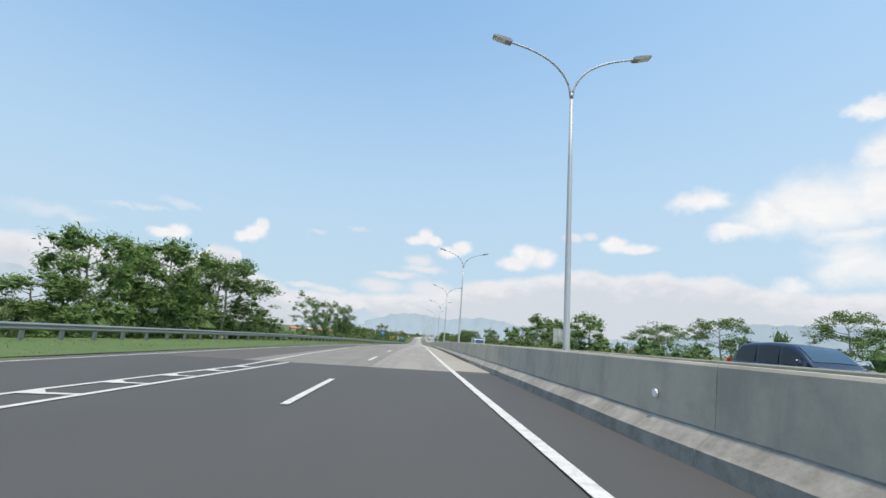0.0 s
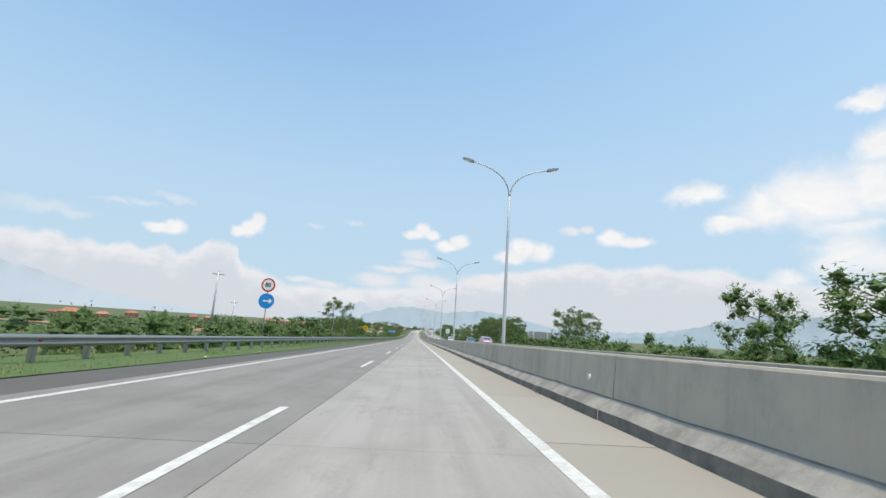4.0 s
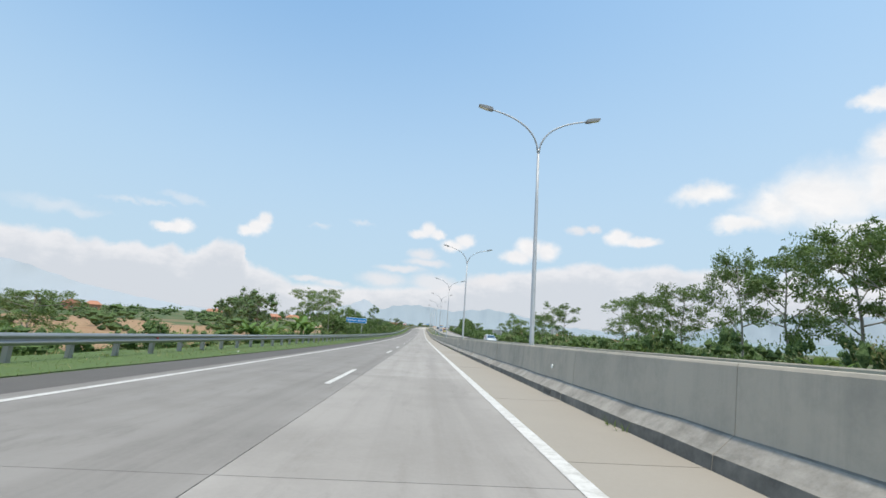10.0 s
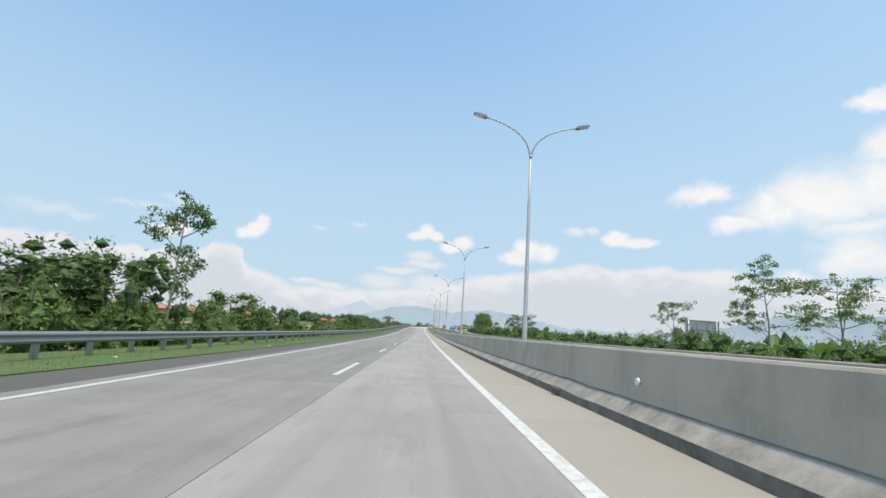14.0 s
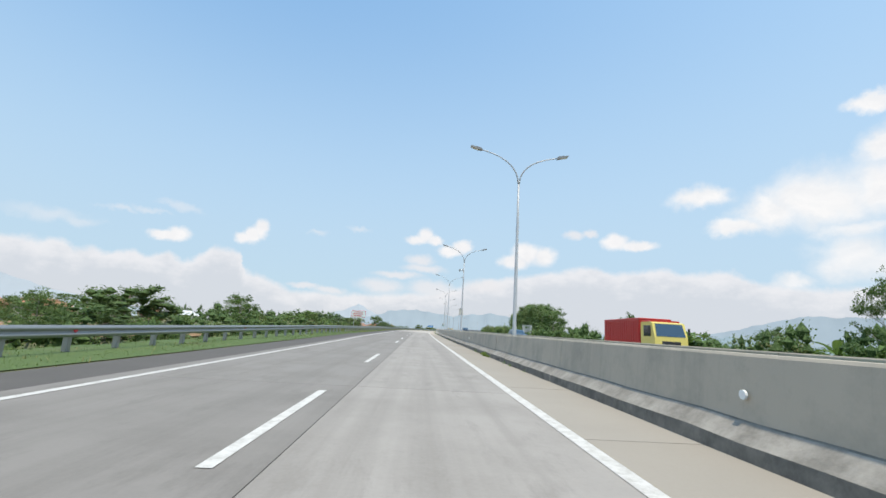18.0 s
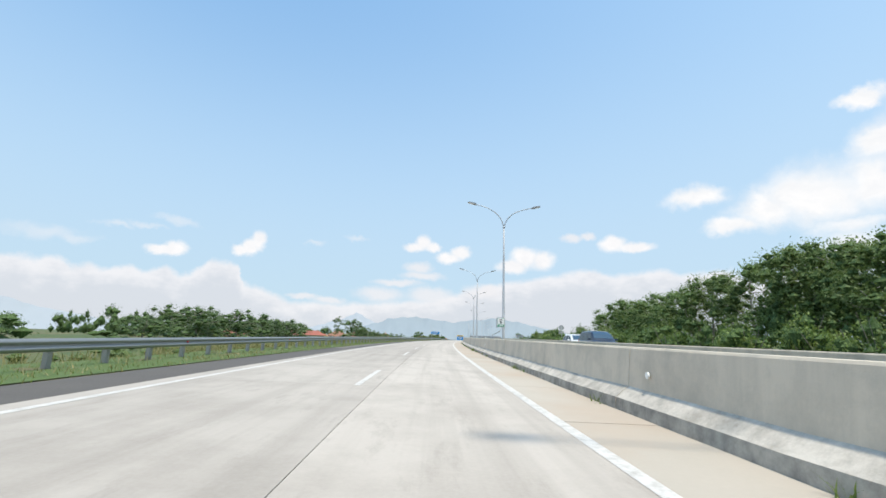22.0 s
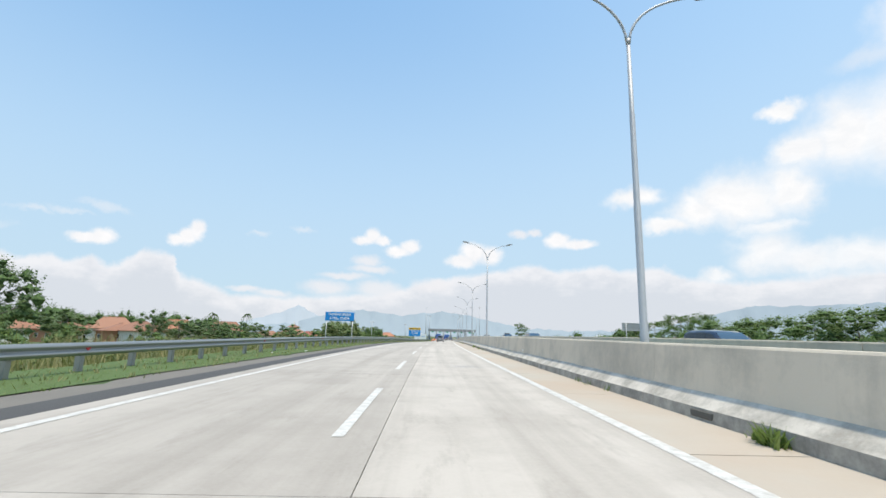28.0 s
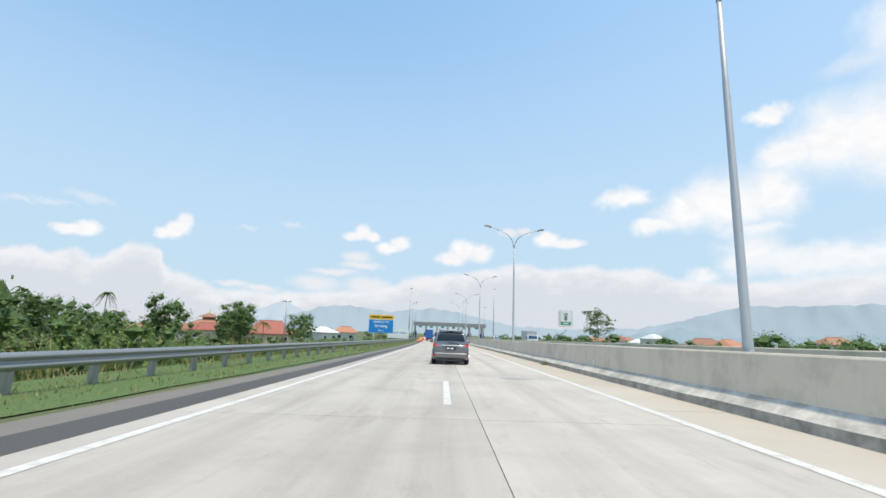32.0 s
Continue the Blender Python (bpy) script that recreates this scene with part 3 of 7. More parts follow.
class Geo:
    """Gathers boxes, prisms, tubes and sheets into one mesh."""

    def __init__(self):
        self.v, self.f, self.m = [], [], []

    def add(self, verts, faces, mat=0):
        o = len(self.v)
        self.v += [tuple(v) for v in verts]
        self.f += [tuple(i + o for i in f) for f in faces]
        self.m += [mat] * len(faces)
        return self

    def box(self, cx, cy, cz, sx, sy, sz, mat=0, bevel=0.0, rot=None):
        x, y, z = sx / 2, sy / 2, sz / 2
        if bevel <= 0:
            vs = [(a * x, b * y, c * z) for a in (-1, 1) for b in (-1, 1) for c in (-1, 1)]
            fs = [(0, 1, 3, 2), (4, 6, 7, 5), (0, 4, 5, 1), (2, 3, 7, 6), (0, 2, 6, 4), (1, 5, 7, 3)]
        else:
            k = min(bevel, x * .9, y * .9, z * .9)
            ring = [(-x + k, -y), (x - k, -y), (x, -y + k), (x, y - k), (x - k, y), (-x + k, y), (-x, y - k), (-x, -y + k)]
            vs, fs = [], []
            for zz, ins in ((-z, k), (-z + k, 0), (z - k, 0), (z, k)):
                for px, py in ring:
                    vs.append((px * (1 - ins / x), py * (1 - ins / y), zz))
            for r in range(3):
                for i in range(8):
                    j = (i + 1) % 8
                    fs.append((r * 8 + i, r * 8 + j, r * 8 + 8 + j, r * 8 + 8 + i))
            fs.append(tuple(range(7, -1, -1)))
            fs.append(tuple(range(24, 32)))
        mtx = (rot.to_matrix() if rot is not None else Matrix.Identity(3))
        return self.add([mtx @ Vector(v) + Vector((cx, cy, cz)) for v in vs], fs, mat)

    def tube(self, pts, radii, sides=8, mat=0, cap=True):
        pts = [Vector(p) for p in pts]
        vs, fs = [], []
        for i, p in enumerate(pts):
            d = (pts[min(i + 1, len(pts) - 1)] - pts[max(i - 1, 0)]).normalized()
            a = d.orthogonal().normalized() if abs(d.z) > 0.95 else d.cross(Vector((0, 0, 1))).normalized()
            if abs(d.z) > 0.95:
                a = (Vector((1, 0, 0)) - d * d.x).normalized()
            b = d.cross(a)
            r = radii[i] if hasattr(radii, "__len__") else radii
            for k in range(sides):
                w = 2 * math.pi * k / sides
                vs.append(p + a * (math.cos(w) * r) + b * (math.sin(w) * r))
        for i in range(len(pts) - 1):
            for k in range(sides):
                j = (k + 1) % sides
                fs.append((i * sides + k, i * sides + j, (i + 1) * sides + j, (i + 1) * sides + k))
        if cap:
            fs.append(tuple(range(sides - 1, -1, -1)))
            fs.append(tuple(range((len(pts) - 1) * sides, len(pts) * sides)))
        return self.add(vs, fs, mat)

    def prism(self, outline, y0, y1, mat=0):
        """An outline in x, z pushed from y0 to y1."""
        n = len(outline)
        vs = [(x, y0, z) for x, z in outline] + [(x, y1, z) for x, z in outline]
        fs = [(i, (i + 1) % n, n + (i + 1) % n, n + i) for i in range(n)] + [tuple(range(n - 1, -1, -1)), tuple(range(n, 2 * n))]
        return self.add(vs, fs, mat)

    def mesh(self, name, mats, smooth=False):
        me = mesh_from(name, self.v, self.f, mats, smooth)
        if len(mats) > 1:
            me.polygons.foreach_set("material_index", self.m)
        return me


def empty(name, m=None):
    ob = new(name)
    ob.empty_display_size = 0.2
    if m is not None:
        ob.matrix_world = m
    return ob


def text_mesh(body, size, mat, name="lettering", spread=1.0):
    cu = bpy.data.curves.new(name, "FONT")
    cu.body, cu.size, cu.align_x, cu.align_y, cu.extrude = body, size, "CENTER", "CENTER", 0.004
    cu.space_character = spread
    cu.offset = size * 0.026
    cu.space_word = 1.45
    cu.resolution_u = 2
    ob = bpy.data.objects.new(name, cu)
    me = bpy.data.meshes.new_from_object(ob)
    bpy.data.objects.remove(ob)
    me.materials.clear()
    me.materials.append(M[mat])
    me.transform(Matrix.Rotation(radians(90), 4, "X"))
    return me

# ------------------------------------------------ ground and road
S0, S1 = -60.0, 1130.0


def strip(name, s_from, s_to, l0, l1, lift, mat, step=5.0, depth=0.0):
    """A paved band along the road; l0 and l1 are numbers or functions of s."""
    f0 = l0 if callable(l0) else (lambda s: l0)
    f1 = l1 if callable(l1) else (lambda s: l1)
    n = max(1, int(round((s_to - s_from) / step)))
    v, f = [], []
    for i in range(n + 1):
        s = s_from + (s_to - s_from) * i / n
        a, b = f0(s), f1(s)
        v.append(at(s, a, deckz(s, a) + lift))
        v.append(at(s, b, deckz(s, b) + lift))
        if depth:
            v.append(at(s, a, deckz(s, a) + lift - depth))
            v.append(at(s, b, deckz(s, b) + lift - depth))
    k = 4 if depth else 2
    for i in range(n):
        o = i * k
        f.append((o, o + 1, o + k + 1, o + k))
        if depth:
            f += [(o + 2, o, o + k, o + k + 2), (o + 1, o + 3, o + k + 3, o + k + 1)]
    if depth:
        f += [(0, 2, 3, 1), (n * k, n * k + 1, n * k + 3, n * k + 2)]
    return mesh_from(name, v, f, [mat])


# one sheet of ground to the horizon
_lats = [-3600, -1800, -900, -450, -240, -130, -80, -56, -40, -32, -26, -22, -19, -17, -15, -13.4, -12.2, -10.8, -9.2, -8.4, 0, 6, 7, 12, 18.4, 20, 22, 24, 27,
         31, 36, 44, 56, 80, 130, 240, 450, 900, 1800, 3600]
_ss = [-880, -500, -300, -180, -120] + list(np.arange(-80, 1160, 6.0)) + [1200, 1260, 1340, 1450, 1600, 1900, 2400, 3200, 4400]
_v, _f = [], []
for s in _ss:
    for lat in _lats:
        under = -0.12 if -9.1 < lat < 18.3 else 0.0
        z = groundz(s, lat) + under
        if lat < -10 or lat > 19:
            z += 0.10 * noise.noise(Vector((s * 0.12, lat * 0.12, 0))) * min(1, abs(lat) / 30)
        if abs(lat) > 300:
            z -= 2.0
        _v.append(at(s, lat, z))
_w = len(_lats)
for i in range(len(_ss) - 1):
    for j in range(_w - 1):
        o = i * _w + j
        _f.append((o, o + 1, o + _w + 1, o + _w))
tagged(new("ground", mesh_from("ground", _v, _f, ["ground"])), "grassy and earthy ground beside the motorway", "ground", kind="structure")

# bare brown fields beyond the verge
for s_a, s_b, l_in, l_out in ((96, 150, -27, -60), (288, 480, -22, -180), (505, 600, -24, -70)):
    _v, _f = [], []
    for i in range(13):
        for j in range(9):
            s, lat = s_a + (s_b - s_a) * i / 12, l_in + (l_out - l_in) * j / 8
            if i in (0, 12) or j in (0, 8):
                s, lat = s + 2.5 * noise.noise(Vector((s * 0.3, lat, 1))), lat + 2.5 * noise.noise(Vector((lat * 0.3, s, 2)))
            _v.append(on_ground(s, lat, 0.22 + 0.12 * noise.noise(Vector((s * 0.2, lat * 0.2, 5)))))
    for i in range(12):
        for j in range(8):
            o = i * 9 + j
            _f.append((o, o + 1, o + 10, o + 9))
    tagged(new("field", mesh_from("field", _v, _f, ["bare_earth"])), "bare reddish-brown field beyond the verge", "field", kind="structure")

road = tagged(empty("road"), "pale grey concrete motorway carriageway with white lane lines", "road", kind="structure")
inner = tagged(empty("pavement"), "sandy concrete inner shoulder of the carriageway", "shoulder", kind="structure")
far_road = tagged(empty("road"), "opposite concrete carriageway beyond the median", "road", kind="structure")

CONC0 = 17.2
part("bed", strip("bed", CONC0 - 0.05, S1, -7.72, 1.5, -0.05, "joint"), road)
part("asphalt_patch", strip("asphalt_patch", S0, CONC0 - 0.06, -11.6, 1.62, 0.0, "asphalt", depth=0.1), road, "fresh dark asphalt patch")


def ramp_edge(s):
    return float(np.interp(s, [-60, 12, 40, 64, 74, 95, 1200], [-13.4, -12.0, -10.9, -10.2, -9.6, -9.3, -9.2]))


part("outer_shoulder", strip("outer_shoulder", CONC0, 640, ramp_edge, -7.72, -0.004, "worn_asphalt", depth=0.1), road, "dark asphalt outer shoulder")
part("outer_shoulder", strip("outer_shoulder", 640, S1, lambda s: -9.6, -8.45, -0.03, "dusty_asphalt", depth=0.1), road, "dusty asphalt outer shoulder")
part("outer_shoulder", strip("outer_shoulder", 640, S1, -8.44, -7.72, -0.004, "asphalt", depth=0.1), road, "dark asphalt strip along the slab edge")
part("outer_shoulder", strip("outer_shoulder", S0, CONC0 - 0.06, ramp_edge, -11.6, -0.004, "worn_asphalt", depth=0.1), road, "dusty asphalt shoulder of the slip road")
part("far_lane", strip("far_lane", S0, S1, 7.35, 16.2, 0.0, "concrete_paving", depth=0.2), far_road)
part("far_shoulder", strip("far_shoulder", S0, S1, 16.22, 18.4, -0.006, "worn_asphalt", depth=0.2), far_road)
part("edge_line", strip("edge_line", S0, S1, 8.35, 8.47, 0.006, "road_paint"), far_road)
part("edge_line", strip("edge_line", S0, S1, 15.6, 15.72, 0.006, "road_paint"), far_road)
_v, _f = [], []
for k in range(int((S1 - S0) / 11.4)):
    s = S0 + k * 11.4
    o = len(_v)
    _v += [at(s, 11.9, 0.156), at(s, 12.02, 0.156), at(s + 4.5, 12.02, 0.156), at(s + 4.5, 11.9, 0.156)]
    _f.append((o, o + 1, o + 2, o + 3))
part("lane_dashes", mesh_from("lane_dashes", _v, _f, ["road_paint"]), far_road)

# lines of the carriageway
def inner_line(s):
    return float(np.interp(s, [0, 187, 600, 660, 740], [-0.06, -0.09, -0.09, -0.04, 0.0]))


part("edge_line", strip("edge_line", S0, S1, lambda s: inner_line(s) - 0.09, lambda s: inner_line(s) + 0.09, 0.005, "road_paint", 4.0), road, "white inner edge line")
part("edge_line", strip("edge_line", 80, 640, -7.3, -7.14, 0.005, "road_paint", 4.0), road, "white outer edge line")
part("edge_line", strip("edge_line", 640, 935, -7.29, -7.13, 0.005, "road_paint", 4.0), road, "white outer edge line")


def gore_in(s):
    return float(np.interp(s, [-60, 6.2, 14.3, 17.2], [-9.6, -6.67, -6.16, -6.05]))


def gore_out(s):
    return float(np.interp(s, [-60, 7.2, 14.4, 22, 40], [-10.8, -7.5, -6.75, -7.0, -7.25]))


part("edge_line", strip("edge_line", S0, 17.1, lambda s: gore_in(s) - 0.07, lambda s: gore_in(s) + 0.06, 0.006, "road_paint", 2.0), road)
part("edge_line", strip("edge_line", S0, 40, lambda s: gore_out(s) - 0.06, lambda s: gore_out(s) + 0.06, 0.006, "road_paint", 2.0), road)
part("edge_line", strip("edge_line", S0, 84, lambda s: float(np.interp(s, [-60, 11, 18, 40, 64, 84], [-12.6, -11.4, -11.0, -10.1, -9.2, -7.3])), lambda s: float(np.interp(s, [-60, 11, 18, 40, 64, 84], [-12.48, -11.28, -10.88, -9.98, -9.08, -7.2])), 0.006, "road_paint", 3.0), road, "white outer line of the slip road")
for k in range(11):
    s = 7.45 + 1.66 * (k - 6)
    g = Geo()
    o_, i_ = gore_out(s), gore_in(s)
    g.add([at(a, lat, deckz(a, lat) + 0.008) for a, lat in ((s - 0.16, o_), (s - 0.02, i_), (s + 0.12, i_), (s + 0.06, o_ + 0.35), (s + 0.36, o_ + 0.1))], [(0, 1, 2, 3, 4)])
    part("chevron", g.mesh("chevron", ["road_paint"]), road, "white gore chevron")
for k in range(5):
    s = 44.5 + 7.6 * k
    part("merge_dash", strip("merge_dash", s, s + 3.2, -7.29, -7.15, 0.006, "road_paint", 1.6), road)

# dashes of the lane line: true starts, with even ones between
DASH = [-26.4, 7.6, 35.6, 53.9, 65.9, 83.1, 96.0, 167.8, 179.5, 196.1, 208.0, 224.2, 239, 253.1, 266.7, 281.0, 299.6, 310.8, 327.6, 339.4, 357.6, 369.2, 381, 399.5, 477.4, 488.5, 507.0, 518.0, 536.0, 546.2, 565.0, 577.0, 592.2, 603.7, 616.9, 632.8, 644.9, 659.8, 670.2, 734.0, 745.0, 761.6, 771.1, 792.9, 810.4, 821.9, 838.8, 856.4, 1000.0]
_starts = []
for a, b in zip(DASH, DASH[1:]):
    n = max(1, int(round((b - a) / 13.6)))
    _starts += [a + (b - a) * i / n for i in range(n)]
for s in _starts:
    part("lane_dash", strip("lane_dash", s, s + 4.45, -3.67, -3.53, 0.006, "road_paint", 2.3), road)


def slab(name, s_a, s_b, l_a, l_b, mat, parent, lift):
    v = []
    for s, lat in ((s_a, l_a), (s_a, l_b), (s_b, l_b), (s_b, l_a)):
        v.append(at(s, lat, deckz(s, lat) + lift))
    mid = [at((s_a + s_b) / 2, lat, deckz((s_a + s_b) / 2, lat) + lift) for lat in (l_b, l_a)]
    top = [v[0], v[1], mid[0], v[2], v[3], mid[1]]
    low = [p - Vector((0, 0, 0.1)) for p in top]
    f = [(0, 1, 2, 5), (5, 2, 3, 4)] + [(i, i + 6, (i + 1) % 6 + 6, (i + 1) % 6) for i in range(6)]
    me = mesh_from(name, top + low, f, [mat])
    co = [(l_a, s_a), (l_b, s_a), (l_b, (s_a + s_b) / 2), (l_b, s_b), (l_a, s_b), (l_a, (s_a + s_b) / 2)] * 2
    uv = me.uv_layers.new(name="road")
    uv.data.foreach_set("uv", [c_ for lp in me.loops for c_ in co[lp.vertex_index]])
    part(name, me, parent)


rs = random.Random(5)
s = CONC0
while s < S1 - 10:
    n = 9.52 if s < 940 else 19.04
    mat_ = "old_paving" if s < 72 else ("concrete_paving" if s < 598 else "pale_paving")
    slab("slab", s, s + n - 0.012, -7.7, -3.145, mat_ + "_worn", road, rs.uniform(-0.001, 0.001))
    slab("slab", s, s + n - 0.012, -3.135, -0.005, mat_, road, rs.uniform(-0.001, 0.001))
    s += n
s = CONC0 + 0.6
while s < 985:
    slab("slab", s, s + 4.745, 0.002, 1.47, "shoulder_concrete" if s < 592 else "shoulder_pale", inner, rs.uniform(-0.002, 0.002))
    s += 4.765

# ------------------------------------------------ median: two concrete barriers, soil between them
PROFILE = [(0.0, -0.06), (0.025, 0.18), (0.06, 0.205), (0.245, 0.36), (0.266, 0.376), (0.318, 0.98), (0.32, 1.0), (0.324, 1.06), (0.342, 1.092), (0.51, 1.095), (0.528, 1.065), (0.531, 1.0),
           (0.533, 0.98), (0.6, 0.36), (0.62, -0.06)]


def barrier_segment(parent, s_a, s_b, base, way_, lift, rnd):
    """One cast length of barrier; way_ is +1 where its road side looks to the left."""
    secs = []
    cuts = 6
    for k in range(cuts):
        s = s_a + (s_b - s_a) * k / (cuts - 1)
        out = base + rnd * way_
        j1, j2 = (0.022 * noise.noise(Vector((s * 1.7, base, q))) for q in (0.5, 7.5))
        secs.append([at(s, out + way_ * (px + (j1 if 0 < i < 3 else 0)), lift + pz + (j2 if 0 < i < 5 else 0)) for i, (px, pz) in enumerate(PROFILE)])
    n = len(PROFILE)
    v = [p for sec in secs for p in sec]
    f, m = [], []
    for k in range(cuts - 1):
        for i in range(n - 1):
            o = k * n + i
            f.append((o, o + n, o + n + 1, o + 1) if way_ > 0 else (o, o + 1, o + n + 1, o + n))
            m.append(2 if i == 0 and s_a > 24 else (1 if i < 3 else (2 if i == 3 and s_a < 592 else (1 if i == 3 else 0))))
    f += [tuple(range(n)), tuple(range(cuts * n - 1, (cuts - 1) * n - 1, -1))]
    m += [0, 0]
    me = mesh_from("barrier_segment", v, f, ["barrier_concrete", "kerb_concrete", "kerb_dirt"] if s_a < 592 else ["barrier_pale", "kerb_pale", "kerb_dust"])
    me.polygons.foreach_set("material_index", m)
    part("barrier_segment", me, parent)


near_bar = tagged(empty("median_barrier"), "stained grey cast-concrete median barrier with a sloping foot", "barrier", kind="structure")
far_bar = tagged(empty("median_barrier"), "grey concrete barrier of the opposite carriageway", "barrier", kind="structure")
rb = random.Random(8)
s = S0
while s < S1 - 6:
    n = 5.0
    barrier_segment(near_bar, s, s + n - (0.012 if rb.random() < 0.3 else 0.004), 1.42, 1, 0.0, rb.uniform(-0.012, 0.012))
    s += n
s = S0
while s < S1 - 8:
    barrier_segment(far_bar, s, s + 6.985, 7.32, -1, float(np.interp(s, [620, 720], [0.02, 0.13])), rb.uniform(-0.006, 0.006))
    s += 7.0
part("median_soil", strip("median_soil", S0, S1, 1.95, 6.78, 0.02, "ground", depth=0.2), near_bar)
# dark weep holes and round white reflectors on the near barrier
for k in range(15):
    s = 34 + k * 61.0 + rb.uniform(-3, 3)
    g = Geo().box(0, 0, 0.09, 0.05, 0.55, 0.12, bevel=0.02)
    ob = part("weep_hole", g.mesh("weep_hole", ["joint"]), near_bar, "dark drain slot")
    ob.matrix_world = stand(s, 1.432, paved=True)
REFL = [6.2, 33.6, 61.1, 88.5, 116.0, 143.5, 170.9, 198.0, 225.0, 252.8, 281.5, 308.8, 336.2, 365.1, 394.1, 422.9, 451.7, 480.5, 508.2, 536.7, 561.8, 588.0, 614.2, 639.4, 666.7, 694.0, 721.4, 748.7, 777.5, 806.5, 835.5, 864.5]
for s in REFL:
    g = Geo()
    g.tube([(0.0, 0, 0), (-0.03, 0, 0.0)], 0.055, 12)
    ob = part("reflector", g.mesh("reflector", ["sign_white"]), near_bar, "round white reflector")
    ob.matrix_world = stand(s, 1.69, dz=0.64 if s < 700 else 0.5, paved=True)

# ------------------------------------------------ guardrail on the outer side
guard = tagged(empty("guardrail"), "galvanised steel W-beam guardrail on short posts in the grass verge", "guardrail", kind="structure")
WAVE = [(0.0, 0.0), (0.015, 0.02), (0.075, 0.055), (0.08, 0.095), (0.02, 0.135), (0.005, 0.16), (0.02, 0.185), (0.08, 0.225), (0.075, 0.265), (0.015, 0.3), (0.0, 0.32)]


def rail_beam(s_a, s_b):
    n = len(WAVE)
    v, f = [], []
    for k in range(3):
        s = s_a + (s_b - s_a) * k / 2
        lat = rail_lat(s)
        for px, pz in WAVE:
            v.append(at(s, lat + px, groundz(s, lat) + 0.42 + pz))
        for px, pz in reversed(WAVE):
            v.append(at(s, lat + px - 0.012, groundz(s, lat) + 0.42 + pz))
    w = 2 * n
    for k in range(2):
        for i in range(w):
            j = (i + 1) % w
            f.append((k * w + i, (k + 1) * w + i, (k + 1) * w + j, k * w + j))
    me = mesh_from("beam", v, f, ["rail_zinc"], True)
    part("beam", me, guard)


_POST = Geo()
_POST.box(-0.075, 0, 0.18, 0.012, 0.13, 1.1).box(-0.145, 0.06, 0.18, 0.13, 0.01, 1.1).box(-0.145, -0.06, 0.18, 0.13, 0.01, 1.1)
_POST.box(-0.035, 0, 0.56, 0.06, 0.16, 0.3)
_POSTM = _POST.mesh("post", ["rail_zinc"])
_RED = Geo().add([(0, 0, 0.0), (0.0, -0.09, 0.08), (0.0, 0.09, 0.08), (0.02, 0, 0.0), (0.02, -0.09, 0.08), (0.02, 0.09, 0.08)], [(0, 2, 1), (3, 4, 5), (0, 1, 4, 3), (1, 2, 5, 4), (2, 0, 3, 5)]).mesh("reflector", ["reflector"])
s = -30.0
k = 0
while s < 1056:
    rail_beam(s, s + 4.0)
    s += 4.0
    k += 1
s = -30.0
k = 0
while s < 1056:
    if s < 560 or s > 560:
        lat = rail_lat(s)
        ob = part("post", _POSTM, guard)
        ob.matrix_world = Matrix.LocRotScale(at(s, lat, groundz(s, lat)), Euler((0, 0, heading(s))), None)
        if k % 6 == 3:
            ob = part("reflector", _RED, guard, "small red reflector")
            ob.matrix_world = Matrix.LocRotScale(at(s, lat + 0.02, groundz(s, lat) + 0.535), Euler((0, 0, heading(s))), None)
    s += 2.0 if s < 880 else 4.0
    k += 1

# ------------------------------------------------ double-arm street lamps on the median
LAMP_S = [16.8, 62.1, 101.5, 137.3, 177.3, 215.9, 253.8, 293.4, 331.8, 370.8, 411.7, 451.3, 492.2, 532.1, 570.55, 609.2, 647.1, 690.7, 732.0, 770.3, 816.8, 859.7, 897.6, 938, 978, 1016]


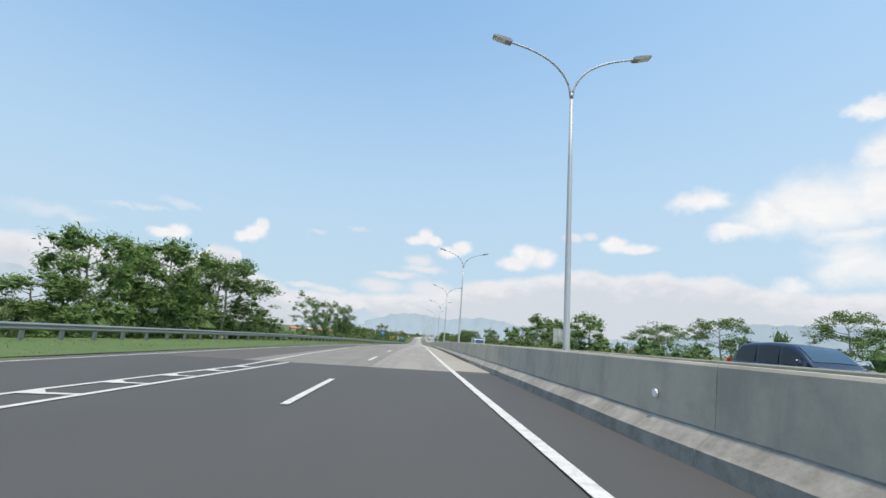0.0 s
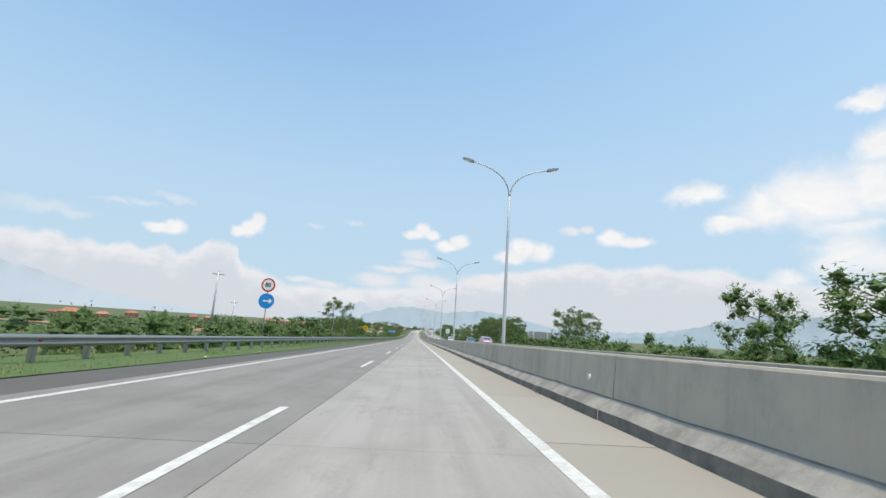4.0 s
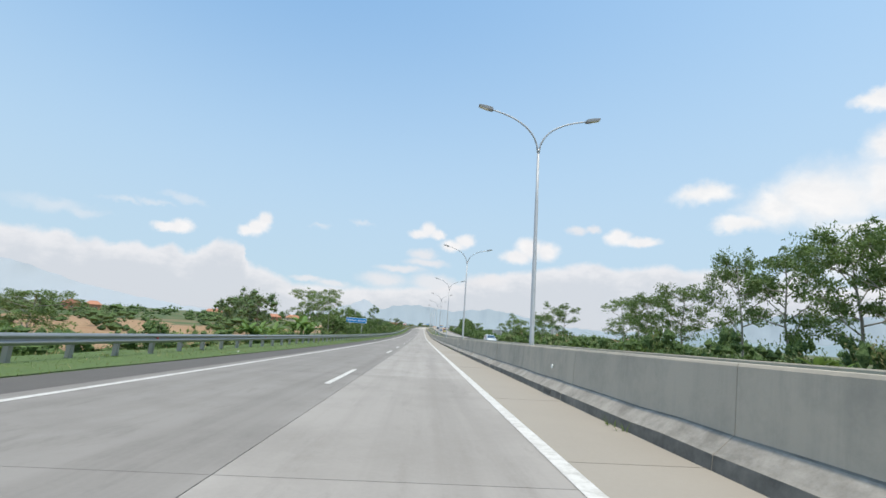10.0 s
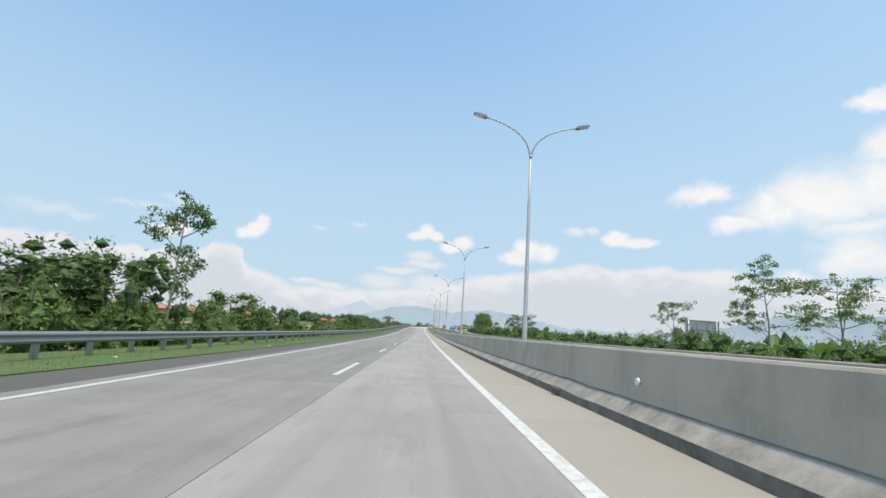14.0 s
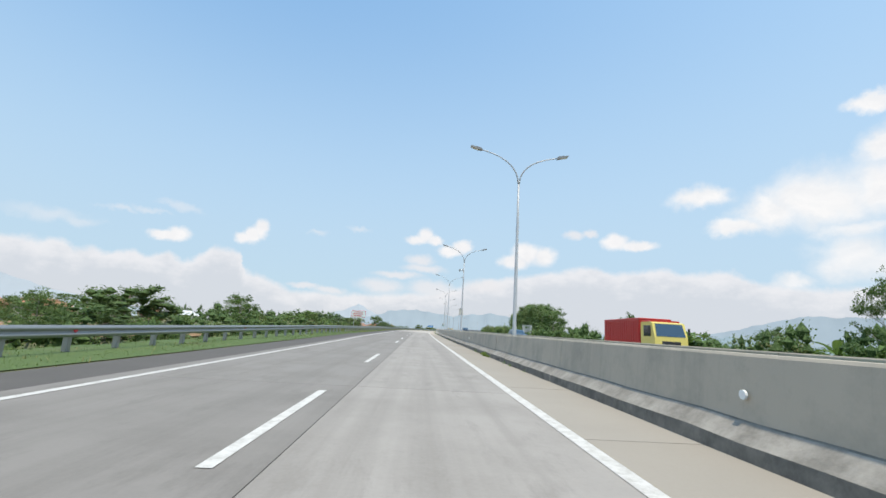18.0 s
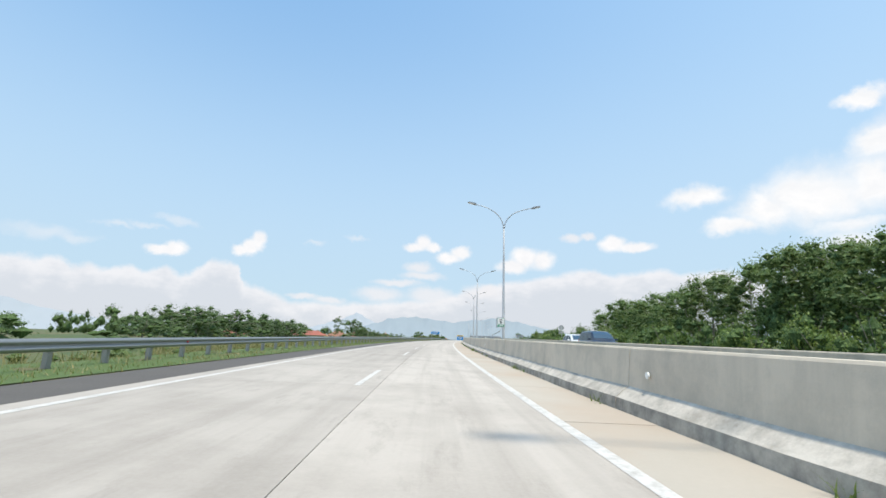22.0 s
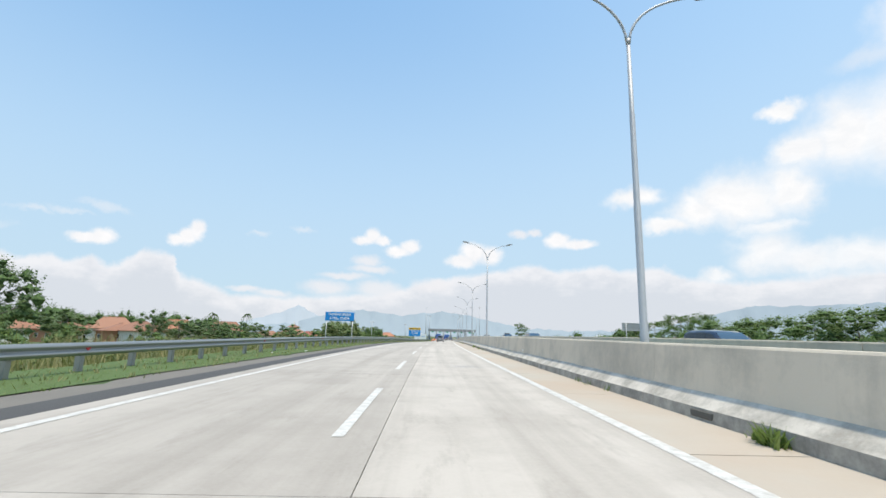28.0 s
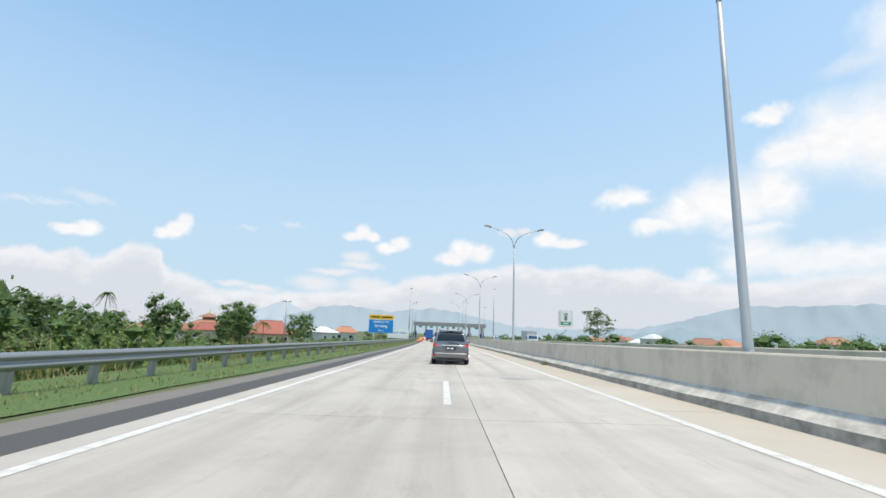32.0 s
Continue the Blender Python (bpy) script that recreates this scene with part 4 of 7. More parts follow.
def street_lamp():
    root = empty("street_lamp")
    g = Geo()
    zs = [0.0, 1.3, 1.32, 5.4, 5.42, 8.6, 8.62, 11.3]
    rs_ = [0.14, 0.13, 0.12, 0.108, 0.1, 0.088, 0.08, 0.066]
    g.tube([(0, 0, z) for z in zs], rs_, 14)
    part("pole", g.mesh("pole", ["galvanised"], True), root)
    g = Geo().box(0, 0, 0.02, 0.5, 0.5, 0.04, bevel=0.01)
    for a in (-1, 1):
        for b in (-1, 1):
            g.tube([(a * 0.19, b * 0.19, 0.03), (a * 0.19, b * 0.19, 0.12)], 0.02, 6)
    part("base_plate", g.mesh("base_plate", ["galvanised"]), root)
    g = Geo().box(0, 0, -0.15, 0.7, 0.7, 0.34, bevel=0.03)
    part("footing", g.mesh("footing", ["kerb_concrete"]), root)
    g = Geo().box(0, -0.13, 0.9, 0.13, 0.02, 0.4, bevel=0.008)
    part("hatch", g.mesh("hatch", ["galvanised"]), root)
    part("collar", Geo().tube([(0, 0, 11.22), (0, 0, 11.42)], 0.08, 12).mesh("collar", ["galvanised"], True), root)
    for a in (-1, 1):
        pts = []
        for q in range(13):
            u = q / 12
            x = 0.04 * (1 - u) ** 2 + 2 * u * (1 - u) * 0.16 + u * u * 2.68
            z = 11.3 + 2 * u * (1 - u) * 1.5 + u * u * 1.86
            pts.append((a * x, 0, z + u * (0.33 if a < 0 else 0.1)))
        arm = part("arm", Geo().tube(pts, [0.052 - 0.0012 * i for i in range(13)], 8).mesh("arm", ["galvanised"], True), root)
        g = Geo()
        prof = [(2.59, -0.05), (2.65, -0.085), (2.93, -0.1), (3.33, -0.07), (3.39, -0.03), (3.33, 0.02), (2.93, 0.06), (2.68, 0.06), (2.59, 0.02)]
        tilt = 0.24
        up_ = 13.18 + (0.33 if a < 0 else 0.1)
        outl = [(a * x, up_ + z + (x - 2.63) * tilt) for x, z in prof]
        if a < 0:
            outl = outl[::-1]
        g.prism(outl, -0.15, 0.15)
        head = part("lamp_head", g.mesh("lamp_head", ["lamp_head"]), root, "dark grey lamp head")
        g = Geo().box(a * 3.1, 0, up_ - 0.092 + 0.48 * tilt, 0.5, 0.25, 0.02, bevel=0.006, rot=Euler((0, -a * math.atan(tilt), 0)))
        part("lens", g.mesh("lens", ["lens"]), head)
    return root


lamp = tagged(street_lamp(), "tall galvanised double-arm street lamp between the median barriers", "street lamp", "lamps along the median")
lamp.matrix_world = stand(LAMP_S[0], 4.03, dz=0.07)
lamps = {LAMP_S[0]: lamp}
for s in LAMP_S[1:]:
    lamps[s] = copy_thing(lamp, stand(s, 4.03, dz=0.07, size=(1, 1, random.uniform(0.985, 1.012))))

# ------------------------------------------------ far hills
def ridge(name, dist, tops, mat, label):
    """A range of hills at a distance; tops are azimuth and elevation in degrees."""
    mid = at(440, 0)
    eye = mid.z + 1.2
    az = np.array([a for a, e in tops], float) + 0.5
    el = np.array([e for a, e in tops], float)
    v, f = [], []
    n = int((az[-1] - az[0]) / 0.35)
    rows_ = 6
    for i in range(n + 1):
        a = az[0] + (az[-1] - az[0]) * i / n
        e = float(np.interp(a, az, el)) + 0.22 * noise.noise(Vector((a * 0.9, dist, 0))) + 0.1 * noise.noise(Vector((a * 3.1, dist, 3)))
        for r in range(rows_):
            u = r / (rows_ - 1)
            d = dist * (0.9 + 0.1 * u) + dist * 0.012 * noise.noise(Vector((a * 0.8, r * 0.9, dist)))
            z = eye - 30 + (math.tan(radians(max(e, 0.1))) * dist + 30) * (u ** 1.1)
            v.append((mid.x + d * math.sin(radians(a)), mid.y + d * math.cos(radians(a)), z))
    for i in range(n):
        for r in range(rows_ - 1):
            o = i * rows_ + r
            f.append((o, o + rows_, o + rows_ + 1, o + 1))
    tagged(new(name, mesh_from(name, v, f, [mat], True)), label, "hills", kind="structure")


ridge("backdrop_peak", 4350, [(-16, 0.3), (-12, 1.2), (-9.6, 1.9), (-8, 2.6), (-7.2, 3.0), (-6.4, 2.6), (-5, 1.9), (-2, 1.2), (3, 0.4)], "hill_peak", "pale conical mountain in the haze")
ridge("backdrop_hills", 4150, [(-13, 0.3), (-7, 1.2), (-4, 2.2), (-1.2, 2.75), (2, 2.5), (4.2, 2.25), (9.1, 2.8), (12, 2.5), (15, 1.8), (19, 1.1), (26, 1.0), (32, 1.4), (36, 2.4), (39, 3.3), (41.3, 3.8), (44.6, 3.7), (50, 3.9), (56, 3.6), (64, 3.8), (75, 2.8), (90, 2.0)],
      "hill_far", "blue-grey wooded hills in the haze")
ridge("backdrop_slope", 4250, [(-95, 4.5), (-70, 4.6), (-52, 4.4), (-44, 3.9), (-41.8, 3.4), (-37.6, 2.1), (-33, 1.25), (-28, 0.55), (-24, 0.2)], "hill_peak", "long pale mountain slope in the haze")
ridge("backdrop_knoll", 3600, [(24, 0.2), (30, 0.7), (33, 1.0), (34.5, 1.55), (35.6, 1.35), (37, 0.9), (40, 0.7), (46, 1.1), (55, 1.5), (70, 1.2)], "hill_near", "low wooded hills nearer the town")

# ------------------------------------------------ plants
_LUMP = [(0, 0, 1), (1, 0, 0), (0, 1, 0), (-1, 0, 0), (0, -1, 0), (0, 0, -1)]
_LUMPF = [(0, 1, 2), (0, 2, 3), (0, 3, 4), (0, 4, 1), (5, 2, 1), (5, 3, 2), (5, 4, 3), (5, 1, 4)]


def leaf_cloud(rnd, centres, leaf_l, leaf_w, per, core=0.6, droop=0.2, flat=1.0):
    """Leaves as small folded blades on the outside of clumps, each round a solid lump coloured dark for inner shade;
    returns vertices, faces and their slots.
    """
    v, f, m = [], [], []
    for c, r in centres:
        r = r * rnd.uniform(0.6, 1.15)
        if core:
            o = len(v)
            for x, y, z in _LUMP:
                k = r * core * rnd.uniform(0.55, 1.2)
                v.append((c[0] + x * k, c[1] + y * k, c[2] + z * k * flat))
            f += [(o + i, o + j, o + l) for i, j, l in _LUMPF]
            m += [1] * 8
        for _ in range(per):
            u = Vector((rnd.gauss(0, 1), rnd.gauss(0, 1), rnd.gauss(0.25, 1))).normalized()
            k = r * (0.5 + 0.6 * rnd.random() + 0.35 * rnd.random() ** 4)
            p = Vector((c[0] + u.x * k, c[1] + u.y * k, c[2] + u.z * k * flat))
            d = (u * 0.7 + Vector((rnd.gauss(0, .7), rnd.gauss(0, .7), rnd.gauss(0, .45) - droop))).normalized()
            side = d.cross(u + Vector((rnd.gauss(0, .5), rnd.gauss(0, .5), rnd.gauss(.4, .5)))).normalized()
            up = side.cross(d).normalized()
            ll, ww = leaf_l * rnd.uniform(0.55, 1.25), leaf_w * rnd.uniform(0.7, 1.2)
            o = len(v)
            v += [p - d * ll * .5, p + side * ww * .5 - up * ww * .18, p + d * ll * .5 - up * ll * .1, p - side * ww * .5 - up * ww * .18]
            f += [(o, o + 1, o + 2), (o, o + 2, o + 3)]
            m += [0, 0]
    return v, f, m


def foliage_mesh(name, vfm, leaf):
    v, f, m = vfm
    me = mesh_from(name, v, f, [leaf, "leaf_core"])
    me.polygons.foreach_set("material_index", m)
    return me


def limbs(rnd, height, crown_lo, spread, n, trunk_r, lean=0.1, fork=0.35, curve=0.25):
    """A tapered trunk and its limbs; returns the tubes and the limb ends."""
    g = Geo()
    top = Vector((rnd.uniform(-lean, lean) * height, rnd.uniform(-lean, lean) * height, height * 0.82))
    mid = top * 0.5 + Vector((rnd.uniform(-.04, .04) * height, rnd.uniform(-.04, .04) * height, 0))
    base = [Vector((0, 0, -0.3)), Vector((0, 0, 0.15)), mid * 0.55, mid, top * 0.8, top]
    g.tube(base, [trunk_r * 1.5, trunk_r, trunk_r * .8, trunk_r * .65, trunk_r * .4, trunk_r * .2], 7)
    ends = [(top, 1.0)]
    for i in range(n):
        u = crown_lo + (0.95 - crown_lo) * (i + rnd.random() * .6) / n
        k = u * (len(base) - 2) * 0.98 + 1
        j = min(int(k), len(base) - 2)
        st = base[j].lerp(base[j + 1], k - j)
        a = i * 2.4 + rnd.uniform(-.5, .5)
        reach = spread * rnd.uniform(0.6, 1.05) * (1.0 - 0.55 * max(0, u - 0.5))
        rise = reach * rnd.uniform(0.25, 0.75) * fork * 2
        e = st + Vector((math.cos(a) * reach, math.sin(a) * reach, rise))
        m_ = st.lerp(e, 0.5) + Vector((0, 0, -reach * curve * 0.3))
        g.tube([st, m_, e], [trunk_r * .35, trunk_r * .24, trunk_r * .1], 5)
        ends.append((e, 0.9))
        ends.append((st.lerp(e, 0.62) + Vector((rnd.gauss(0, .1), rnd.gauss(0, .1), .1)) * reach, 0.7))
        for q in range(2):
            b = a + rnd.uniform(-.9, .9)
            e2 = m_ + Vector((math.cos(b), math.sin(b), rnd.uniform(.15, .6))) * reach * 0.5
            g.tube([m_, e2], [trunk_r * .16, trunk_r * .06], 4)
            ends.append((e2, 0.75))
    return g, ends


def build_tree(kind, seed):
    """Trees about 8 m high and 6 m wide, scaled where they stand."""
    rnd = random.Random(seed)
    root = empty("tree")
    if kind == "umbrella":
        g, ends = limbs(rnd, 8.0, 0.34, 2.75, 12, 0.12, 0.06, 0.52)
        cs = []
        for e, k in ends:
            for _ in range(3):
                cs.append((e + Vector((rnd.gauss(0, .42), rnd.gauss(0, .42), rnd.gauss(0, .22))), rnd.uniform(0.4, 0.72)))
        lv = leaf_cloud(rnd, cs, 0.25, 0.085, 44, 0, 0.12, 0.45)
        leaf, bark = "leaf_mid", "bark_pale"
    elif kind == "open":
        g, ends = limbs(rnd, 8.0, 0.36, 2.6, 10, 0.1, 0.06, 0.5)
        cs = []
        for e, k in ends:
            for _ in range(3):
                cs.append((e + Vector((rnd.gauss(0, .4), rnd.gauss(0, .4), rnd.gauss(0, .16))), rnd.uniform(0.32, 0.6)))
        lv = leaf_cloud(rnd, cs, 0.23, 0.08, 36, 0, 0.12, 0.4)
        leaf, bark = "leaf_grove", "bark_pale"
    elif kind == "airy":
        g, ends = limbs(rnd, 8.0, 0.12, 2.7, 13, 0.12, 0.08, 0.45)
        cs = [(e + Vector((rnd.gauss(0, .3), rnd.gauss(0, .3), rnd.gauss(0, .3))), 0.75) for e, k in ends for _ in range(2)]
        cs += [(Vector((rnd.gauss(0, 1.1), rnd.gauss(0, 1.1), rnd.uniform(0.5, 3.4))), 1.0) for _ in range(22)]
        lv = leaf_cloud(rnd, cs, 0.32, 0.105, 38, 0.52, 0.3, 0.8)
        leaf, bark = "leaf_light", "bark"
    elif kind == "slim":
        g, ends = limbs(rnd, 8.0, 0.3, 1.7, 8, 0.1, 0.06, 0.55)
        cs = []
        for e, k in ends:
            for _ in range(2):
                cs.append((e + Vector((rnd.gauss(0, .3), rnd.gauss(0, .3), rnd.gauss(0, .15))), 0.42))
        lv = leaf_cloud(rnd, cs, 0.24, 0.085, 46, 0, 0.15, 0.6)
        leaf, bark = "leaf_mid", "bark_pale"
    elif kind == "broad":
        g, ends = limbs(rnd, 8.0, 0.15, 3.0, 12, 0.14, 0.05, 0.4)
        cs = [(e + Vector((rnd.gauss(0, .4), rnd.gauss(0, .4), rnd.gauss(0, .4))), 0.9) for e, k in ends for _ in range(2)]
        cs += [(Vector((rnd.gauss(0, 1.5), rnd.gauss(0, 1.5), rnd.uniform(0.8, 5.5))), 0.9) for _ in range(24)]
        lv = leaf_cloud(rnd, cs, 0.46, 0.24, 30, 0.66, 0.35, 0.85)
        leaf, bark = "leaf_pale", "bark"
    elif kind == "grove":
        g, ends = limbs(rnd, 8.0, 0.2, 2.6, 13, 0.13, 0.04, 0.45)
        cs = [(e + Vector((rnd.gauss(0, .4), rnd.gauss(0, .4), rnd.gauss(0, .35))), 0.8) for e, k in ends for _ in range(3)]
        lv = leaf_cloud(rnd, cs, 0.21, 0.09, 40, 0.5, 0.2, 0.75)
        leaf, bark = "leaf_grove", "bark_pale"
    elif kind == "far":
        g, ends = limbs(rnd, 7.6, 0.18, 2.8, 8, 0.16, 0.04, 0.45)
        cs = [(e + Vector((rnd.gauss(0, .4), rnd.gauss(0, .4), rnd.gauss(0, .35))), 0.8) for e, k in ends]
        cs += [(Vector((rnd.gauss(0, 1.4), rnd.gauss(0, 1.4), rnd.uniform(0.8, 6.0))), 0.85) for _ in range(36)]
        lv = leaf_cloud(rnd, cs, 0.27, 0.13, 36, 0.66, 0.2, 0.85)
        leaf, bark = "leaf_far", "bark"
    else:
        g, ends = limbs(rnd, 7.6, 0.18, 2.8, 12, 0.16, 0.04, 0.45)
        cs = [(e + Vector((rnd.gauss(0, .4), rnd.gauss(0, .4), rnd.gauss(0, .35))), 0.85) for e, k in ends for _ in range(2)]
        cs += [(Vector((rnd.gauss(0, 1.4), rnd.gauss(0, 1.4), rnd.uniform(1.0, 5.8))), 0.95) for _ in range(34)]
        lv = leaf_cloud(rnd, cs, 0.29, 0.12, 33, 0.6, 0.2, 0.85)
        leaf, bark = "leaf_dark", "bark"
    part("trunk", g.mesh("trunk", [bark], True), root)
    part("crown", foliage_mesh("crown", lv, leaf), root)
    return root


TREE_TEXT = {"open": "slender tree with a sparse open crown in flat tiers", "umbrella": "slender pale-trunked tree with flat layered green foliage", "airy": "light green feathery roadside tree, leafy to the ground",
             "slim": "tall thin tree with sparse tufts of leaves", "broad": "bushy tree with large pale green leaves",
             "grove": "dark green broad-leaved grove tree", "dense": "dense dark green rounded tree", "far": "dense green tree on the land beyond the scrub"}
proto = {}
for kind, count in (("umbrella", 4), ("open", 4), ("airy", 3), ("slim", 3), ("broad", 2), ("grove", 4), ("dense", 4), ("far", 3)):
    proto[kind] = []
    for q in range(count):
        tr = tagged(build_tree(kind, 100 + len(kind) * 17 + q), TREE_TEXT[kind], "tree", "trees beside the motorway")
        proto[kind].append(tr)
used = set()
rt = random.Random(21)


def plant(kind, s, lat, high, wide):
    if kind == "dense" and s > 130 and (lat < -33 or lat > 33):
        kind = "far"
    q = rt.randrange(len(proto[kind]))
    q = next((k for k in range(len(proto[kind])) if (kind, k) not in used), q)
    base_w = {"umbrella": 6.4, "open": 6.0, "airy": 6.0, "slim": 3.9, "broad": 6.6, "grove": 5.8, "dense": 6.4, "far": 6.4}[kind]
    wd = min(max(wide / base_w, 0.45), 1.6)
    m = stand(s, lat, rt.uniform(0, 360), size=(wd, wd, high / (7.0 if kind in ("umbrella", "open", "slim") else 7.5)))
    if (kind, q) not in used:
        used.add((kind, q))
        proto[kind][q].matrix_world = m
    else:
        copy_one(proto[kind][q], m)


def copy_one(ob, m):
    """A copy of a thing at a pose that has its own scale."""
    c = copy_thing(ob, Matrix.Identity(4))
    c.matrix_world = m
    return c


for s, lat, high, wide in ((49, -22, 8.8, 10.2), (75, -18, 6.7, 2.8), (96, -20, 8.6, 3.5), (100, -18, 5.2, 3.5), (103, -18, 5.9, 2.1), (234, -24, 6.0, 5.1), (250, -20, 7.2, 7.6), (298, -24, 3.6, 4.8), (524, -19, 3.0, 3.3), (555, -22, 4.5, 4.0), (770, -60, 5.9, 5.0), (850, -26, 4.0, 2.5),):
    plant("umbrella", s, lat, high, wide)
for s, lat, high, wide in ((101, -18.5, 8.6, 5.4), (104.5, -19, 6.4, 4.6)):
    plant("umbrella", s, lat, high, wide)
for s, lat, high, wide in ((86, -23, 9.4, 5.6), (347, -19, 8.2, 5.6), (353, -18, 9.6, 6.4), (349, -21, 9.0, 7.0)):
    plant("open", s, lat, high, wide)
for s, lat, high, wide in ((392, -44, 11.5, 10), (402, -50, 12.5, 10), (414, -56, 12.5, 11), (428, -62, 13, 11), (440, -70, 13, 11), (455, -80, 12.5, 11)):
    plant("dense", s, lat, high, wide)
for s, lat, high, wide in ((28, -24, 4.8, 5.9), (32, -24, 8.2, 6.4), (38, -25, 9.2, 7.4), (42, -24, 9.6, 7.9), (51, -24, 9.9, 7.8), (55, -22, 5.0, 4.4), (84, -19, 5.9, 3.6), (119, -17, 5.0, 4.2), (255, -21, 7.0, 7.0), (269, -17, 3.2, 4.2), (373, -19, 7.5, 5.5), (431, -19, 5.2, 5.9), (499, -20, 3.7, 5.8), (579, -20, 3.9, 2.1), (592, -20, 2.8, 4.9), (598, -26, 4.9, 8.1),):
    plant("airy", s, lat, high, wide)
for s, lat, high, wide in ((116, -61, 14.5, 10.2), (122, -64, 14.0, 10.2), (61, -22, 5.1, 4.6), (108, -19, 5.5, 6.1), (182, -19, 4.8, 6.6), (235, -19, 3.7, 4.0), (362, -19, 5.6, 5.5), (384, -19, 6.6, 6.8), (393, -20, 6.4, 8.0), (401, -21, 8.2, 5.5), (408, -19, 5.6, 6.8), (412, -18, 6.2, 5.6), (513, -20, 4.9, 5.8), (528, -20, 2.6, 4.3), (535, -22, 4.1, 6.3), (679, -50, 4.8, 7.7), (693, -50, 7.8, 10.1), (698, -50, 6.2, 7.3), (701, -60, 8.8, 10.0), (708, -50, 8.3, 11.4), (712, -40, 6.0, 7.7), (716, -60, 9.2, 12.9),):
    plant("dense", s, lat, high, wide)
for s, lat, high, wide in ((721, -50, 8.0, 10.3), (728, -45, 6.8, 8.5), (729, -50, 7.4, 11.7), (740, -60, 8.4, 14.9), (771, -38, 4.8, 5.9), (774, -38, 4.8, 5.5), (779, -38, 4.7, 5.9), (792, -42, 4.5, 7.2), (805, -50, 10.2, 8.6), (810, -46, 4.4, 6.7), (832, -50, 6.1, 5.1), (838, -50, 5.4, 10.9), (852, -45, 5.2, 6.2), (853, -55, 5.7, 12.1), (862, -55, 5.7, 11.9), (872, -26, 4.5, 4.1), (877, -26, 4.0, 4.1),):
    plant("dense", s, lat, high, wide)
for s, lat, high, wide in ((882, -24, 4.8, 3.6), (889, -22, 4.9, 3.3), (894, -60, 5.9, 14.1), (895, -50, 5.7, 8.2),):
    plant("dense", s, lat, high, wide)
for s, lat, high, wide in ((197, -18, 9.4, 5.0), (206, -17, 8.5, 3.6), (213, -20, 4.8, 3.0), (244, -20, 5.8, 1.8), (416, -17, 10.3, 4.2), (560, -24, 4.6, 3.0), (585, -30, 4.3, 1.9), (714, -28, 6.7, 3.2),):
    plant("slim", s, lat, high, wide)
for s, lat, high, wide in ((946, -47, 9.0, 7.0), (951, -49, 7.5, 6.0), (944, -33.5, 6.6, 4.2), (948, -33, 7.2, 4.4)):
    plant("grove", s, lat, high, wide)
plant("umbrella", 937, 27.4, 8.6, 6.0)
for s, lat, high, wide in ((607, -17, 3.3, 3.5), (822, -17, 3.6, 4.7), (826, -17, 3.9, 5.4),):
    plant("broad", s, lat, high, wide)
for s, lat, high, wide in ((30, 28, 5.8, 5.8), (46, 30, 6.5, 6.3), (59, 30, 6.2, 8.6), (111, 30, 9.4, 6.7), (190, 29, 8.4, 6.4), (195, 29, 9.4, 4.6), (202, 29, 9.6, 5.8), (244, 28, 9.7, 7.2), (251, 28, 9.8, 7.2), (257, 28, 10.3, 8.5), (268, 28, 10.1, 8.5), (271, 28, 9.5, 7.9), (277, 28, 10.2, 6.9), (283, 28, 11.5, 7.5), (296, 28, 11.2, 6.9), (300, 28, 11.4, 8.1), (306, 28, 11.4, 7.1), (313, 29, 12.0, 6.6), (321, 28, 9.9, 7.4), (329, 28, 9.6, 5.8),):
    plant("umbrella", s, lat, high, wide)
for s, lat, high, wide in ((335, 30, 10.1, 6.0), (341, 30, 10.2, 6.6), (370, 27, 10.6, 6.6), (381, 28, 9.1, 5.6), (388, 30, 9.2, 5.6), (392, 30, 9.5, 5.0), (406, 28, 8.4, 5.6), (421, 30, 8.7, 6.6), (428, 30, 10.5, 6.5), (442, 29, 8.0, 4.3)):
    plant("open", s, lat, high, wide)
for s, lat, high, wide in ((520, 28, 7.9, 8.2), (529, 26, 7.0, 3.4), (823, 36, 6.1, 4.9), (834, 38, 6.8, 6.5), (843, 38, 6.1, 7.2), (881, 45, 5.2, 6.6),):
    plant("umbrella", s, lat, high, wide)
for s, lat, high, wide in ((81, 29, 9.4, 7.1), (90, 28, 8.1, 5.3), (96, 28, 8.0, 6.5), (107, 28, 10.2, 9.3), (134, 28, 9.1, 11.5), (146, 28, 8.6, 6.3), (220, 27, 5.0, 5.9), (242, 27, 7.8, 4.5), (399, 28, 6.5, 7.0),):
    plant("airy", s, lat, high, wide)
for s, lat, high, wide in ((235, 28, 6.6, 4.2), (399, 60, 8.0, 7.1), (509, 30, 3.9, 5.3), (555, 40, 5.5, 5.0), (558, 27, 4.2, 4.5), (847, 36, 5.3, 5.6), (852, 36, 5.8, 7.4), (871, 40, 4.8, 7.3),):
    plant("dense", s, lat, high, wide)
for s, lat, high, wide in ((118, 29, 12.0, 5.4), (287, 28, 11.3, 4.7), (367, 29, 10.9, 5.6), (568, 28, 6.5, 2.7), (601, 28, 7.6, 3.6), (616, 28, 7.4, 2.7),):
    plant("slim", s, lat, high, wide)
